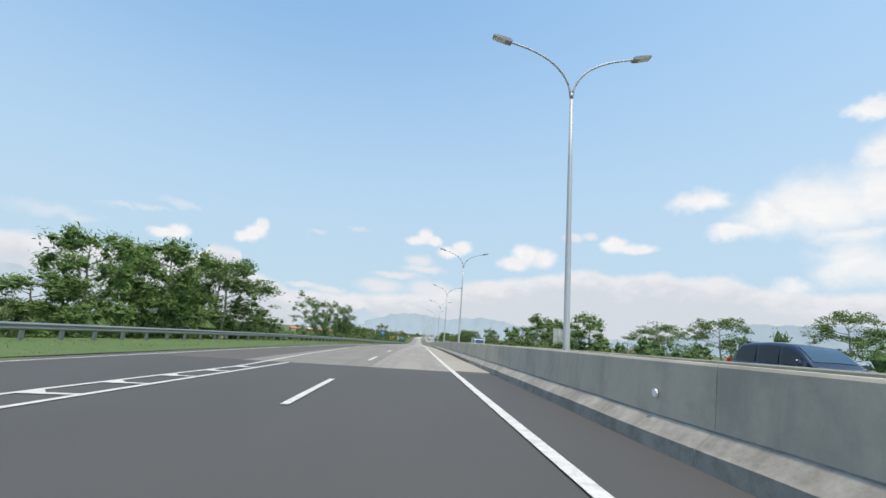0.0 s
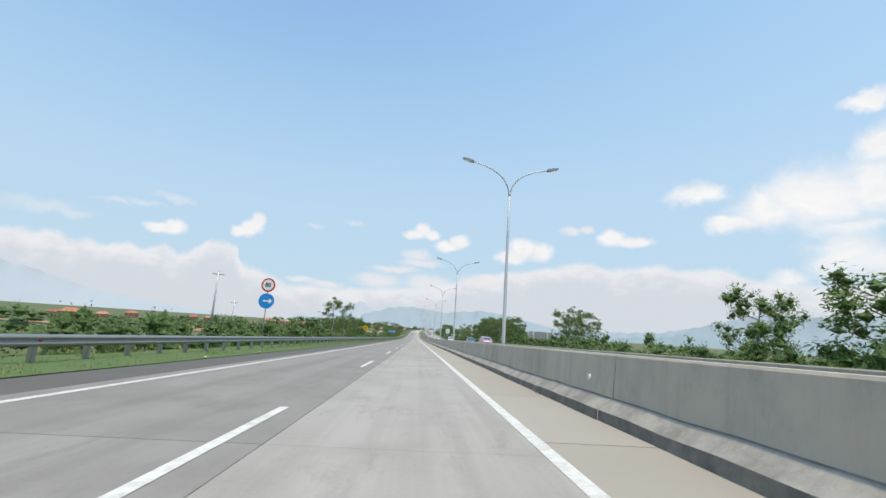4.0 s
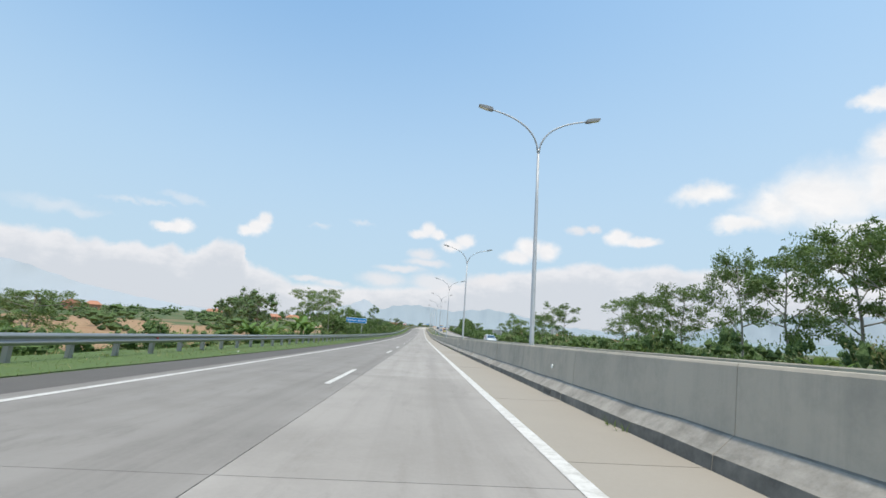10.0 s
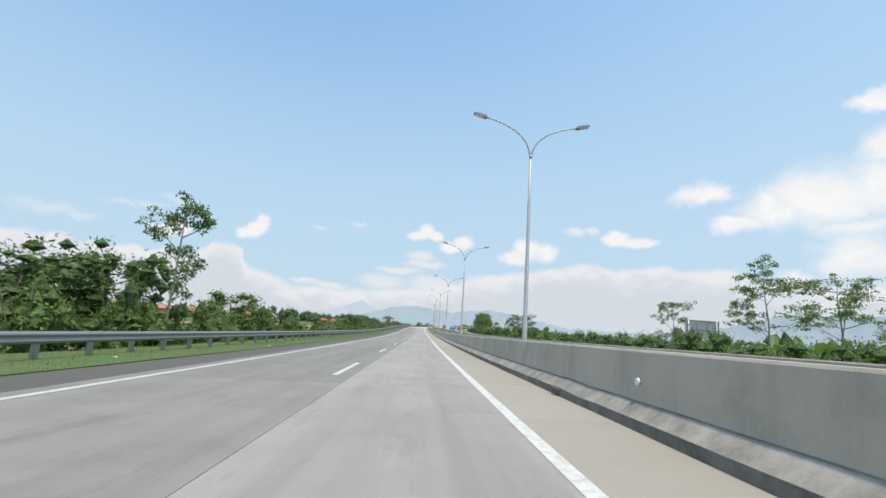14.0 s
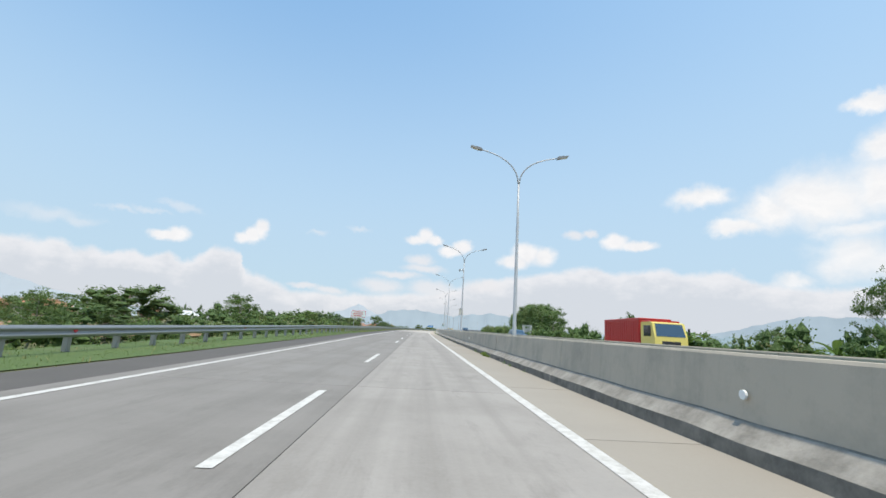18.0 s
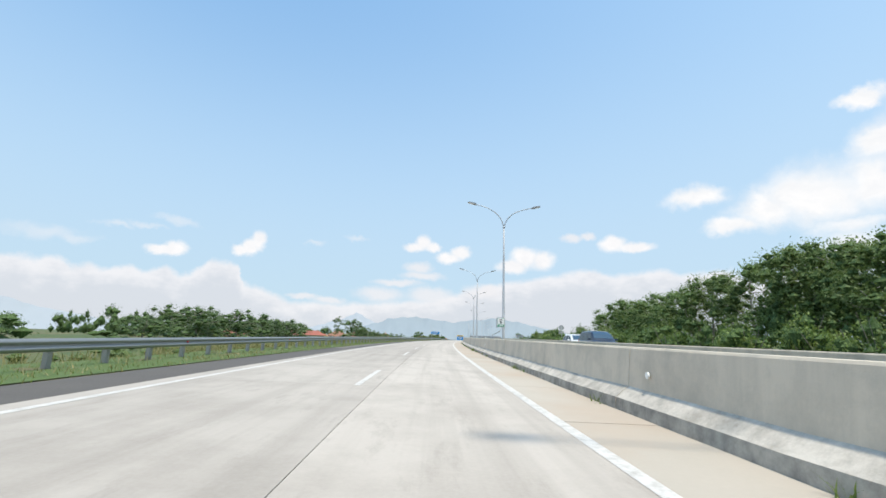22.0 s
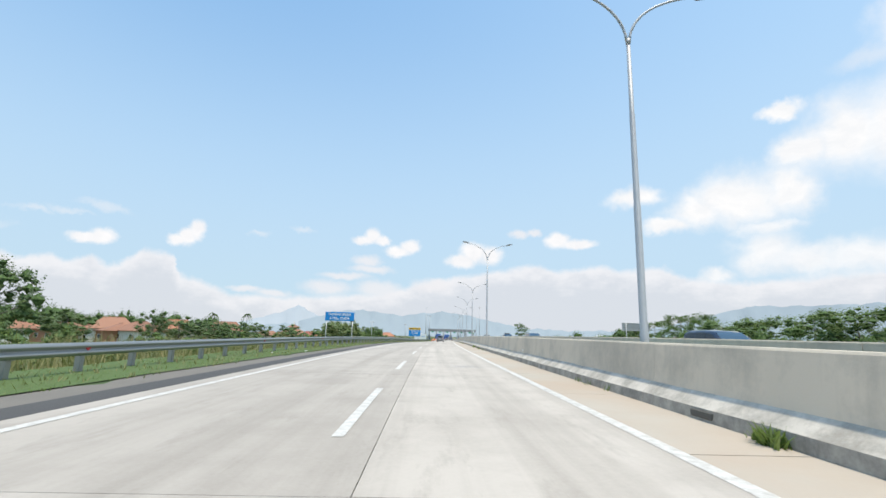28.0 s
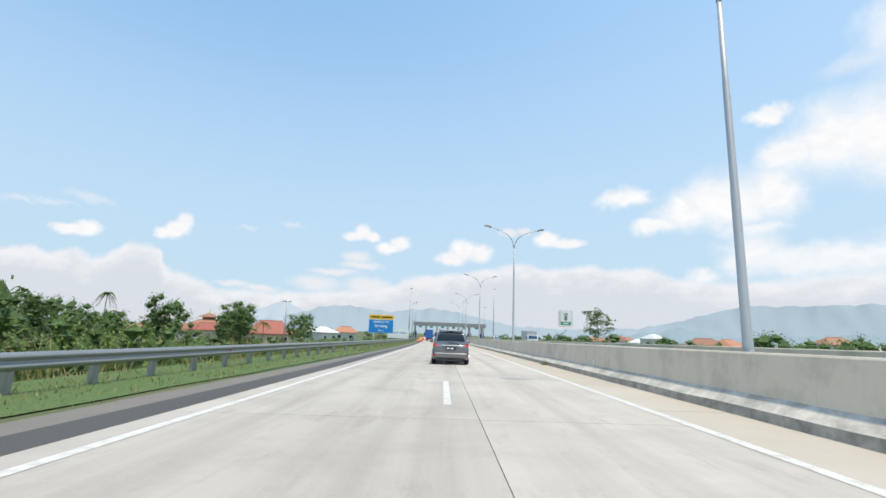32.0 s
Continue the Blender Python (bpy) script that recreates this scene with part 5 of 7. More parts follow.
for s, lat, high, wide in ((614, 30, 8.5, 6.4), (622, 30, 10.1, 8.0), (626, 31, 9.5, 6.7), (631, 31, 10.7, 7.2), (638, 31, 11.1, 7.9), (640, 32, 11.2, 7.3), (644, 32, 11.6, 7.7), (646, 31, 11.4, 8.0), (649, 32, 11.3, 8.3), (656, 32, 11.0, 7.6), (664, 32, 11.1, 8.4), (670, 32, 10.3, 7.8), (676, 33, 10.1, 8.7), (684, 33, 9.5, 7.9), (694, 36, 10.0, 6.8), (698, 36, 10.6, 9.3), (705, 36, 11.1, 8.5), (713, 36, 10.1, 8.6), (724, 38, 9.2, 8.9), (767, 32, 6.0, 5.5),):
    plant("grove", s, lat, high, wide)
for s, lat, high, wide in ((770, 32, 6.0, 5.8), (775, 32, 6.1, 6.2), (783, 33, 6.0, 7.0), (793, 32, 5.3, 6.3), (799, 33, 5.4, 6.3), (807, 34, 5.2, 7.0), (815, 34, 5.2, 6.9),):
    plant("grove", s, lat, high, wide)

# ---- shrubs, bananas, tall grass
def shrub_leaves(rnd, ll, lw, tall, clumps, per):
    cs = []
    for i in range(clumps):
        a, r = i * 2.4 + rnd.uniform(-.4, .4), rnd.uniform(0.1, 0.85)
        cs.append((Vector((math.cos(a) * r, math.sin(a) * r, rnd.uniform(0.2, 1.35) * tall * (1.1 - 0.4 * r))), rnd.uniform(0.3, 0.52)))
    cs.append((Vector((0, 0, 0.35)), 0.75))
    return leaf_cloud(rnd, cs, ll, lw, per, 0.72, 0.1, 0.85)


def build_shrub(seed, leaf, ll, lw, tall):
    rnd = random.Random(seed)
    root = empty("shrub")
    g = Geo()
    for i in range(7):
        a, r = i * 0.9 + rnd.uniform(-.3, .3), rnd.uniform(0.1, 0.95)
        e = Vector((math.cos(a) * r, math.sin(a) * r, rnd.uniform(0.7, 1.65) * tall))
        g.tube([(0.0, 0.0, -0.1), e * 0.5, e], [0.03, 0.02, 0.008], 4)
    part("stem", g.mesh("stem", ["bark"]), root)
    part("foliage", foliage_mesh("foliage", shrub_leaves(rnd, ll * 1.15, lw * 1.15, tall, 17, 38), leaf), root)
    return root


SHRUB_TEXT = {"leaf_light": "fresh green leafy roadside shrub", "leaf_bright": "roadside shrub in bright yellow-green, full sun painted into its leaves", "leaf_mid": "mid green leafy shrub behind the guardrail", "leaf_dark": "dark green scrubby bush",
              "leaf_pale": "pale green large-leaved shrub", "leaf_dry": "dry yellowish brown scrub"}
shrubs = {}
for leaf, ll, lw, tall, cnt in (("leaf_light", .14, .06, 1.0, 3), ("leaf_bright", .14, .06, 1.0, 2), ("leaf_mid", .14, .07, 1.0, 3), ("leaf_dark", .14, .07, 1.1, 2), ("leaf_pale", .19, .1, 1.0, 2), ("leaf_dry", .14, .035, 1.0, 2)):
    shrubs[leaf] = [tagged(build_shrub(300 + q * 7 + len(leaf), leaf, ll, lw, tall), SHRUB_TEXT[leaf], "shrub", "shrubs beside the motorway") for q in range(cnt)]
wanted = []


def bush(leaf, s, lat, high, wide):
    wanted.append((leaf, s, lat, rt.uniform(0, 360), high, wide))


def pick(weights):
    r = rt.random() * sum(w for _, w in weights)
    for k_, w in weights:
        r -= w
        if r <= 0:
            return k_
    return weights[-1][0]


GREEN = [("leaf_light", 3), ("leaf_mid", 4), ("leaf_dark", 1.2), ("leaf_pale", 0.6), ("leaf_dry", 0.3)]
MIXED = [("leaf_bright", 4.5), ("leaf_light", 1.5), ("leaf_mid", 0.5), ("leaf_pale", 1.6), ("leaf_dry", 1.4)]
DRYISH = [("leaf_bright", 4), ("leaf_pale", 2), ("leaf_dry", 3)]
FRINGE = [("leaf_bright", 5), ("leaf_light", 3), ("leaf_pale", 1)]
SLOPE = [("leaf_light", 3), ("leaf_mid", 3), ("leaf_dark", 1.0), ("leaf_pale", 1.6), ("leaf_dry", 0.3)]
# hedge of scrub along the outer side: from s to s, offset behind the rail, height, mix, spacing
HEDGE = [(2, 60, 5.0, 2.3, GREEN, 1.5), (60, 130, 4.0, 2.1, GREEN, 1.7), (130, 185, 4.5, 2.5, GREEN, 1.8), (185, 245, 4.0, 1.9, GREEN, 1.5), (245, 300, 4.0, 1.8, GREEN, 1.6), (300, 360, 4.5, 1.7, MIXED, 1.7),
         (360, 450, 3.6, 2.8, GREEN, 1.3), (450, 560, 4.4, 2.0, GREEN, 1.7), (560, 606, 4.6, 2.1, MIXED, 1.6), (606, 640, 5.5, 1.0, DRYISH, 2.0), (640, 700, 8.0, 1.1, DRYISH, 2.2), (700, 790, 8.0, 1.2, DRYISH, 2.2),
         (790, 818, 6.0, 1.4, DRYISH, 1.7), (818, 832, 6.0, 2.4, MIXED, 1.5), (832, 850, 6.0, 1.8, MIXED, 1.5), (850, 872, 5.5, 2.8, MIXED, 1.4), (872, 920, 5.5, 1.6, MIXED, 1.5), (920, 1040, 5.5, 1.2, MIXED, 1.8)]
for a, b, off, high, mix_, gap in HEDGE:
    s = a
    while s < b:
        lat = rail_lat(s) - off - rt.uniform(0, 3.2)
        bush(pick(mix_), s, lat, high * rt.uniform(0.75, 1.3), rt.uniform(2.2, 3.6))
        if rt.random() < 0.36:
            lat2 = rail_lat(s) - off - rt.uniform(4, 14)
            bush(pick(mix_), s + rt.uniform(-1, 1), lat2, high * rt.uniform(0.9, 1.6), rt.uniform(2.8, 4.4))
        s += gap * rt.uniform(0.7, 1.3)
# scrub on the slope beyond the opposite carriageway
for a, b, high, gap in ((10, 180, 2.6, 2.0), (180, 330, 3.0, 1.4), (330, 450, 2.6, 1.2), (450, 610, 2.6, 1.6), (610, 745, 2.7, 1.2), (745, 780, 2.2, 2.0), (780, 860, 2.2, 2.3), (860, 1040, 1.8, 3.4)):
    s = a
    while s < b:
        bush(pick(FRINGE if 610 <= s < 745 else SLOPE), s, (20.9 if 610 <= s < 745 else 21.5) + rt.uniform(0, 2.0 if 610 <= s < 745 else 4.5), high * rt.uniform(1.0, 1.6), rt.uniform(2.6, 4.2))
        if rt.random() < 0.38:
            bush(pick(GREEN), s, 27 + rt.uniform(0, 12), high * rt.uniform(1.3, 2.0), rt.uniform(3.4, 5.2))
        s += gap * rt.uniform(0.7, 1.3)


# the nearest shrubs one by one, the thicket behind them as one mass
def nearness(w):
    return (rail_lat(w[1]) - 3.5 - w[2]) if w[2] < 0 else w[2] - 19.5


wanted.sort(key=nearness)
for i, (leaf, s, lat, turn, high, wide) in enumerate(wanted[:235]):
    m = stand(s, lat, turn, size=(wide / 2.4, wide / 2.4, high / 1.6))
    spare = [q for q in shrubs[leaf] if "placed" not in q]
    if spare:
        spare[0]["placed"] = 1
        spare[0].matrix_world = m
    else:
        copy_one(shrubs[leaf][i % len(shrubs[leaf])], m)
KINDS = ["leaf_light", "leaf_mid", "leaf_dark", "leaf_pale", "leaf_dry", "leaf_bright", "leaf_far"]
light = {}
for k_, leaf in enumerate(KINDS):
    light[leaf] = []
    for q in range(3):
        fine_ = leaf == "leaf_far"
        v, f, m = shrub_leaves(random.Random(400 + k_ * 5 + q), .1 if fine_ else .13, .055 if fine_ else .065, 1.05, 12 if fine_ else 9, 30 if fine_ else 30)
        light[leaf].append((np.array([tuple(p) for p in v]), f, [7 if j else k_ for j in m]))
# woods and gardens far off on both sides
far_trees = []
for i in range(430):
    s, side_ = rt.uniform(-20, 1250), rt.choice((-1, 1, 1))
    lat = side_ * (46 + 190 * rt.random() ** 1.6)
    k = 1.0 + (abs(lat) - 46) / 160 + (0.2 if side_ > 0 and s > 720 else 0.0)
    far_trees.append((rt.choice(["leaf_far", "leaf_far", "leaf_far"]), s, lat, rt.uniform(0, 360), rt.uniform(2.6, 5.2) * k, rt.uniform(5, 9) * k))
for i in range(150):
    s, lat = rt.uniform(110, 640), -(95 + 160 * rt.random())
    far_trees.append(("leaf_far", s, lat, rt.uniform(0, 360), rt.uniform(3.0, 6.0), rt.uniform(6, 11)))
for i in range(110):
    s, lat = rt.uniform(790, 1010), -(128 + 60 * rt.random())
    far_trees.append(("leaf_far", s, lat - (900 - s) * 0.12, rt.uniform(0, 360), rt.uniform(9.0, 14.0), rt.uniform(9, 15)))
wanted += far_trees
for name, side_ in (("thicket", -1), ("slope_thicket", 1)):
    vv, ff, mm, o = [], [], [], 0
    for i, (leaf, s, lat, turn, high, wide) in enumerate(wanted[235:]):
        if (lat < 0) != (side_ < 0):
            continue
        v, f, m = light[leaf][i % 3]
        mw = np.array(stand(s, lat, turn, size=(wide / 2.4, wide / 2.4, high / 1.6)))
        vv.append(v @ mw[:3, :3].T + mw[:3, 3])
        ff += [(a + o, b + o, c + o) for a, b, c in f]
        mm += m
        o += len(v)
    me = mesh_from(name, np.concatenate(vv).tolist(), ff, KINDS + ["leaf_core"])
    me.polygons.foreach_set("material_index", mm)
    tagged(new(name, me), "dense mixed green scrub behind the guardrail" if side_ < 0 else "dense green scrub on the slope beyond the opposite carriageway", "scrub", kind="stuff")


def blade_leaf(g, root_p, a, length, width, rise, droop, seg=6, mat=0):
    """One long arching leaf."""
    d = Vector((math.cos(a), math.sin(a), 0))
    side = Vector((-math.sin(a), math.cos(a), 0))
    v = []
    for i in range(seg + 1):
        u = i / seg
        p = Vector(root_p) + d * (length * u * 0.75) + Vector((0, 0, rise * u - droop * u * u))
        w = width * math.sin(math.pi * min(0.97, 0.08 + u * 0.9)) * 0.5
        v += [p - side * w + Vector((0, 0, w * .35)), p, p + side * w + Vector((0, 0, w * .35))]
    f = []
    for i in range(seg):
        o = i * 3
        f += [(o, o + 1, o + 4, o + 3), (o + 1, o + 2, o + 5, o + 4)]
    g.add(v, f, mat)


def banana(seed):
    rnd = random.Random(seed)
    root = empty("banana_plant")
    g = Geo()
    leaves = []
    for k in range(4):
        x, y, h = rnd.uniform(-.9, .9), rnd.uniform(-.9, .9), rnd.uniform(1.2, 2.2)
        g.tube([(x, y, -0.2), (x, y, h * .5), (x * 1.05, y * 1.05, h)], [0.14, 0.11, 0.06], 7)
        for q in range(6):
            leaves.append(((x, y, h - 0.1), q * 1.05 + rnd.uniform(-.3, .3), rnd.uniform(1.7, 2.5), rnd.uniform(.42, .6), rnd.uniform(1.2, 2.2), rnd.uniform(.6, 1.6)))
    part("stem", g.mesh("stem", ["leaf_light"], True), root)
    for p_, a, l_, w_, r_, d_ in leaves:
        gg = Geo()
        blade_leaf(gg, p_, a, l_, w_, r_, d_)
        part("leaf", gg.mesh("leaf", ["leaf_banana"]), root)
    return root


bananas = [tagged(banana(50 + q), "clump of banana plants with long torn green leaves", "banana plant", "banana plants") for q in range(3)]
BAN = [(327, -15.8, 1.2), (333, -17, 1.1), (325, 25, 1.1), (341, 24, 1.2), (370, 23.5, 1.3), (376, 25, 1.2), (381, 24, 1.1), (414, 24, 1.1), (420, 25.5, 1.2), (528, 25, 1.2), (532, 27, 1.1),
       (547, 23.5, 1.35), (551, 24.5, 1.3), (556, 23.8, 1.3), (562, 25, 1.2), (601, 23.5, 1.1), (608, 24.5, 1.1), (318, -17.5, 0.9), (312, -16.8, 0.9), (297, 23.5, 0.9)]
for i, (s, lat, k) in enumerate(BAN):
    m = stand(s, lat, rt.uniform(0, 360), size=(k, k, k))
    if i < 3:
        bananas[i].matrix_world = m
    else:
        copy_one(bananas[i % 3], m)


def palm(seed, high):
    rnd = random.Random(seed)
    root = empty("palm_tree")
    g = Geo()
    ln = rnd.uniform(-.06, .06)
    g.tube([(0, 0, -0.2), (ln * high * .4, 0, high * .5), (ln * high, 0, high)], [0.17, 0.12, 0.1], 8)
    part("trunk", g.mesh("trunk", ["bark"], True), root)
    for q in range(15):
        gg = Geo()
        a = q * 0.84 + rnd.uniform(-.2, .2)
        length, rise = rnd.uniform(2.0, 2.9), rnd.uniform(-.3, 1.5)
        d, side = Vector((math.cos(a), math.sin(a), 0)), Vector((-math.sin(a), math.cos(a), 0))
        top = Vector((ln * high, 0, high))
        for i in range(22):
            u = (i + 1) / 22
            p = top + d * length * u * .85 + Vector((0, 0, rise * u - 1.7 * u * u))
            for sgn in (-1, 1):
                e = p + side * sgn * 0.6 * (1.1 - u * .7) + d * .25 + Vector((0, 0, -0.12))
                gg.add([p - d * .05, p + d * .07, e + d * .05, e - d * .03], [(0, 1, 2, 3)])
        pts = [top + d * length * u * .85 + Vector((0, 0, rise * u - 1.7 * u * u)) for u in (0, .35, .7, 1)]
        gg.tube(pts, [.03, .022, .014, .006], 4)
        part("frond", gg.mesh("frond", ["leaf_mid"]), root)
    return root


palms = [tagged(palm(70 + q, 6.0), "coconut palm with a ragged drooping crown", "palm tree", "palm trees") for q in range(2)]
PALM = [(872, -35, 0.85), (882, -35, 1.0), (930, -38, 1.05), (919, -31, 0.8), (792, -52, 0.9), (800, -60, 1.0), (768, -55, 0.8), (760, -62, 0.8), (355, -70, 1.1), (362, -78, 1.0), (348, -90, 1.1),
        (905, -44, 0.9), (940, 60, 0.9), (963, -108, 2.5), (984, -102, 2.7)]
for i, (s, lat, k) in enumerate(PALM):
    m = stand(s, lat, rt.uniform(0, 360), size=(min(1.1, k * .62), min(1.1, k * .62), k * .8))
    if i < 2:
        palms[i].matrix_world = m
    else:
        copy_one(palms[i % 2], m)


def grass_patch(name, spots, high, mat, label, blades=5, wide=0.03, loose=0.16):
    v, f = [], []
    for s, lat in spots:
        b = on_ground(s, lat)
        for _ in range(blades):
            a = rt.uniform(0, 6.28)
            h = high * rt.uniform(.5, 1.3)
            p = b + Vector((rt.gauss(0, loose), rt.gauss(0, loose), -0.02))
            ln = Vector((math.cos(a), math.sin(a), 0)) * h * rt.uniform(.3, 1.1)
            w = Vector((-math.sin(a), math.cos(a), 0)) * wide
            o = len(v)
            if high < 0.19:
                v += [p - w, p + w, p + ln + Vector((0, 0, h))]
                f.append((o, o + 1, o + 2))
                continue
            v += [p - w, p + w, p + ln * .45 + Vector((0, 0, h * .65)) + w * .6, p + ln + Vector((0, 0, h)), p + ln * .45 + Vector((0, 0, h * .65)) - w * .6]
            f += [(o, o + 1, o + 2, o + 4), (o + 4, o + 2, o + 3)]
    tagged(new(name, mesh_from(name, v, f, [mat])), label, "grass", kind="stuff")


_v, _f = [], []
_vs = np.arange(-40, 1060, 2.0)
for s in _vs:
    l_in, l_out = min(-9.45, ramp_edge(s) - 0.05), rail_lat(s) - 3.4
    for j in range(9):
        lat = l_in + (l_out - l_in) * j / 8
        _v.append(on_ground(s, lat + 0.12 * noise.noise(Vector((s * 0.7, j, 3))), 0.025 + 0.05 * noise.noise(Vector((s * 0.5, lat * 0.9, 1))) * min(1, j)))
for i in range(len(_vs) - 1):
    for j in range(8):
        o = i * 9 + j
        _f.append((o, o + 9, o + 10, o + 1))
tagged(new("verge", mesh_from("verge", _v, _f, ["verge_turf"], True)), "grassy verge under the guardrail with worn earthy spots", "verge", kind="structure")
_near, _dry = [], []
for _ in range(64000):
    s = rt.uniform(0, 990)
    lat = rt.uniform(rail_lat(s) - 3.2, min(-9.5, ramp_edge(s) - 0.15))
    (_dry if (s > 560 and rt.random() < 0.3) or rt.random() < 0.06 else _near).append((s, lat))
# verge grass in two painted tones: overcast before s 570, sunlit after
grass_patch("verge_grass", [q for q in _near if q[0] < 570], 0.085, "grass_overcast", "short verge grass under the guardrail, darkened as under overcast", 4, 0.016)
grass_patch("verge_grass", [q for q in _near if q[0] >= 570], 0.085, "grass", "short green verge grass under the guardrail, coloured as sunlit", 4, 0.016)
grass_patch("dry_grass", _dry, 0.14, "grass_dry", "yellowed grass on the verge", 4, 0.02)
_tall = []
for a, b, n_, l0, l1 in ((90, 120, 160, -16.5, -14.5), (560, 640, 260, -19, -14.5), (640, 700, 900, -24, -15), (700, 800, 1300, -26, -14.5), (800, 960, 500, -20, -14), (775, 815, 260, 20, 23.5), (960, 1010, 160, 20, 23)):
    _tall += [(rt.uniform(a, b), rt.uniform(l0, l1)) for _ in range(n_)]
grass_patch("tall_grass", _tall, 1.25, "grass_dry", "tall yellow-green grass in clumps", 9, 0.022)
_weeds = [(262.5 + rt.gauss(0, .25), 1.36) for _ in range(14)] + [(259.2 + rt.gauss(0, .3), 1.38) for _ in range(6)] + [(497.5 + rt.gauss(0, .8), 1.38) for _ in range(14)]
_weeds += [(796.2 + rt.gauss(0, .25), 1.36) for _ in range(10)] + [(828.5 + rt.gauss(0, .2), 1.4) for _ in range(8)] + [(871.0 + rt.gauss(0, .2), 1.38) for _ in range(10)] + [(846.5 + rt.gauss(0, .3), 1.38) for _ in range(6)]
_weeds += [(526 + rt.gauss(0, 1.6), 1.4) for _ in range(16)] + [(rt.uniform(20, 900), 1.4) for _ in range(70)] + [(rt.uniform(590, 720), 1.4) for _ in range(60)]
_tufts = []
for s, n_ in ((248.1, 10), (250.2, 4), (646.6, 14), (839.7, 9), (761.6, 12), (801.0, 10), (497.5, 12), (526, 12)):
    _tufts += [(s + rt.gauss(0, .16), 1.37) for _ in range(n_)]
grass_patch("kerb_tufts", _tufts, 0.25, "grass", "leafy green weed tufts at the foot of the median barrier", 12, 0.02, 0.07)
grass_patch("kerb_weeds", _weeds, 0.195, "grass", "small weeds growing at the foot of the median barrier", 14, 0.012, 0.05)

# ------------------------------------------------ signs
def post_pair(root, xs, top, r=0.045, mat="post_grey", low=-0.4):
    for x in xs:
        part("post", Geo().tube([(x, 0.06, low), (x, 0.06, top)], r, 8).mesh("post", [mat], True), root)


def board(root, w, z0, z1, mat, rim="sign_white", back=True, name="board", edge=0.035, cx=0.0):
    b = part(name, Geo().box(cx, 0, (z0 + z1) / 2, w, 0.03, z1 - z0, bevel=0.01).mesh(name, [rim]), root)
    part("face", Geo().box(cx, -0.019, (z0 + z1) / 2, w - 2 * edge, 0.006, z1 - z0 - 2 * edge).mesh("face", [mat]), b)
    if back:
        part("back", Geo().box(cx, 0.019, (z0 + z1) / 2, w - 0.02, 0.006, z1 - z0 - 0.02).mesh("back", ["sign_back"]), b)
    return b


def words(parent, body, size, z, mat="sign_white", x=0.0, squeeze=1.0, y=-0.025):
    me = text_mesh(body, size, mat)
    me.transform(Matrix.Diagonal((squeeze, 1, 1, 1)))
    ob = part("lettering", me, parent)
    ob.location = (x, y, z)
    return ob


def bars(parent, z, spans, h, mat, y=-0.025):
    """Writing that cannot be read, as plain bars."""
    g = Geo()
    for x, w in spans:
        g.box(x, y, z, w, 0.004, h)
    part("lettering", g.mesh("lettering", [mat]), parent)


# wide blue lane sign
sg = tagged(empty("road_sign"), "wide blue sign with white capitals on two grey posts", "road sign")
post_pair(sg, (-1.25, 1.25), 2.6, low=-1.8)
b = board(sg, 4.35, 2.5, 3.58, "sign_blue", edge=0.06)
words(b, "GUNAKAN LAJUR KIRI", 0.47, 3.04, squeeze=0.79)
sg.matrix_world = stand(366.8, -15.2, dz=-groundz(366.8, -15.2))
# prohibition board
sg = tagged(empty("road_sign"), "white notice board with red border and writing on posts", "road sign")
post_pair(sg, (-0.75, 0.75), 2.6)
b = board(sg, 2.6, 2.48, 3.7, "sign_white", "sign_red", edge=0.05)
words(b, "DILARANG", 0.3, 3.44, "sign_red")
bars(b, 3.1, [(-0.8, .35), (-0.4, .35), (0.0, .35), (0.55, .6)], 0.14, "sign_red")
bars(b, 2.75, [(-0.65, .4), (-0.15, .45), (0.4, .5)], 0.14, "sign_red")
sg.matrix_world = stand(589.2, -13.7)
# toll card sign
sg = tagged(empty("road_sign"), "blue sign with two lines of white capitals on two grey posts", "road sign")
post_pair(sg, (-1.7, 1.7), 2.7, 0.06, low=-1.8)
b = board(sg, 3.8, 2.6, 3.72, "sign_blue", "sign_blue")
words(b, "PASTIKAN SALDO", 0.41, 3.41, squeeze=0.88)
words(b, "E-TOLL CUKUP", 0.42, 2.91, squeeze=0.88)
sg.matrix_world = stand(816.0, -15.3, dz=-groundz(816.0, -15.3))
# toll gate ahead sign
sg = tagged(empty("road_sign"), "blue toll gate sign below a yellow panel on two posts", "road sign")
post_pair(sg, (-1.3, 1.3), 2.0, 0.07)
b = board(sg, 4.5, 1.75, 4.15, "sign_blue")
words(b, "GERBANG TOL", 0.46, 3.72, squeeze=0.95)
words(b, "Soreang", 0.72, 3.0)
words(b, "200 m", 0.36, 2.2)
b = board(sg, 4.5, 4.2, 5.0, "sign_yellow", "sign_yellow")
bars(b, 4.6, [(-1.1, 1.6), (0.95, 1.9)], 0.24, "sign_black")
sg.matrix_world = stand(932, -14.5, dz=0.42)
# white banner beside the plaza
sg = tagged(empty("banner"), "white banner on a low frame near the toll gate", "banner")
post_pair(sg, (-2.6, 0, 2.6), 3.2)
b = board(sg, 5.6, 1.0, 3.3, "sign_white")
bars(b, 2.4, [(-1.2, 2.4), (1.4, 1.8)], 0.2, "sign_blue")
sg.matrix_world = stand(968, -14.2)


def disc(parent, name, r, z, mat, y0, y1, n=28, x=0.0):
    return part(name, Geo().tube([(x, y1, z), (x, y0, z)], r, n).mesh(name, [mat]), parent)


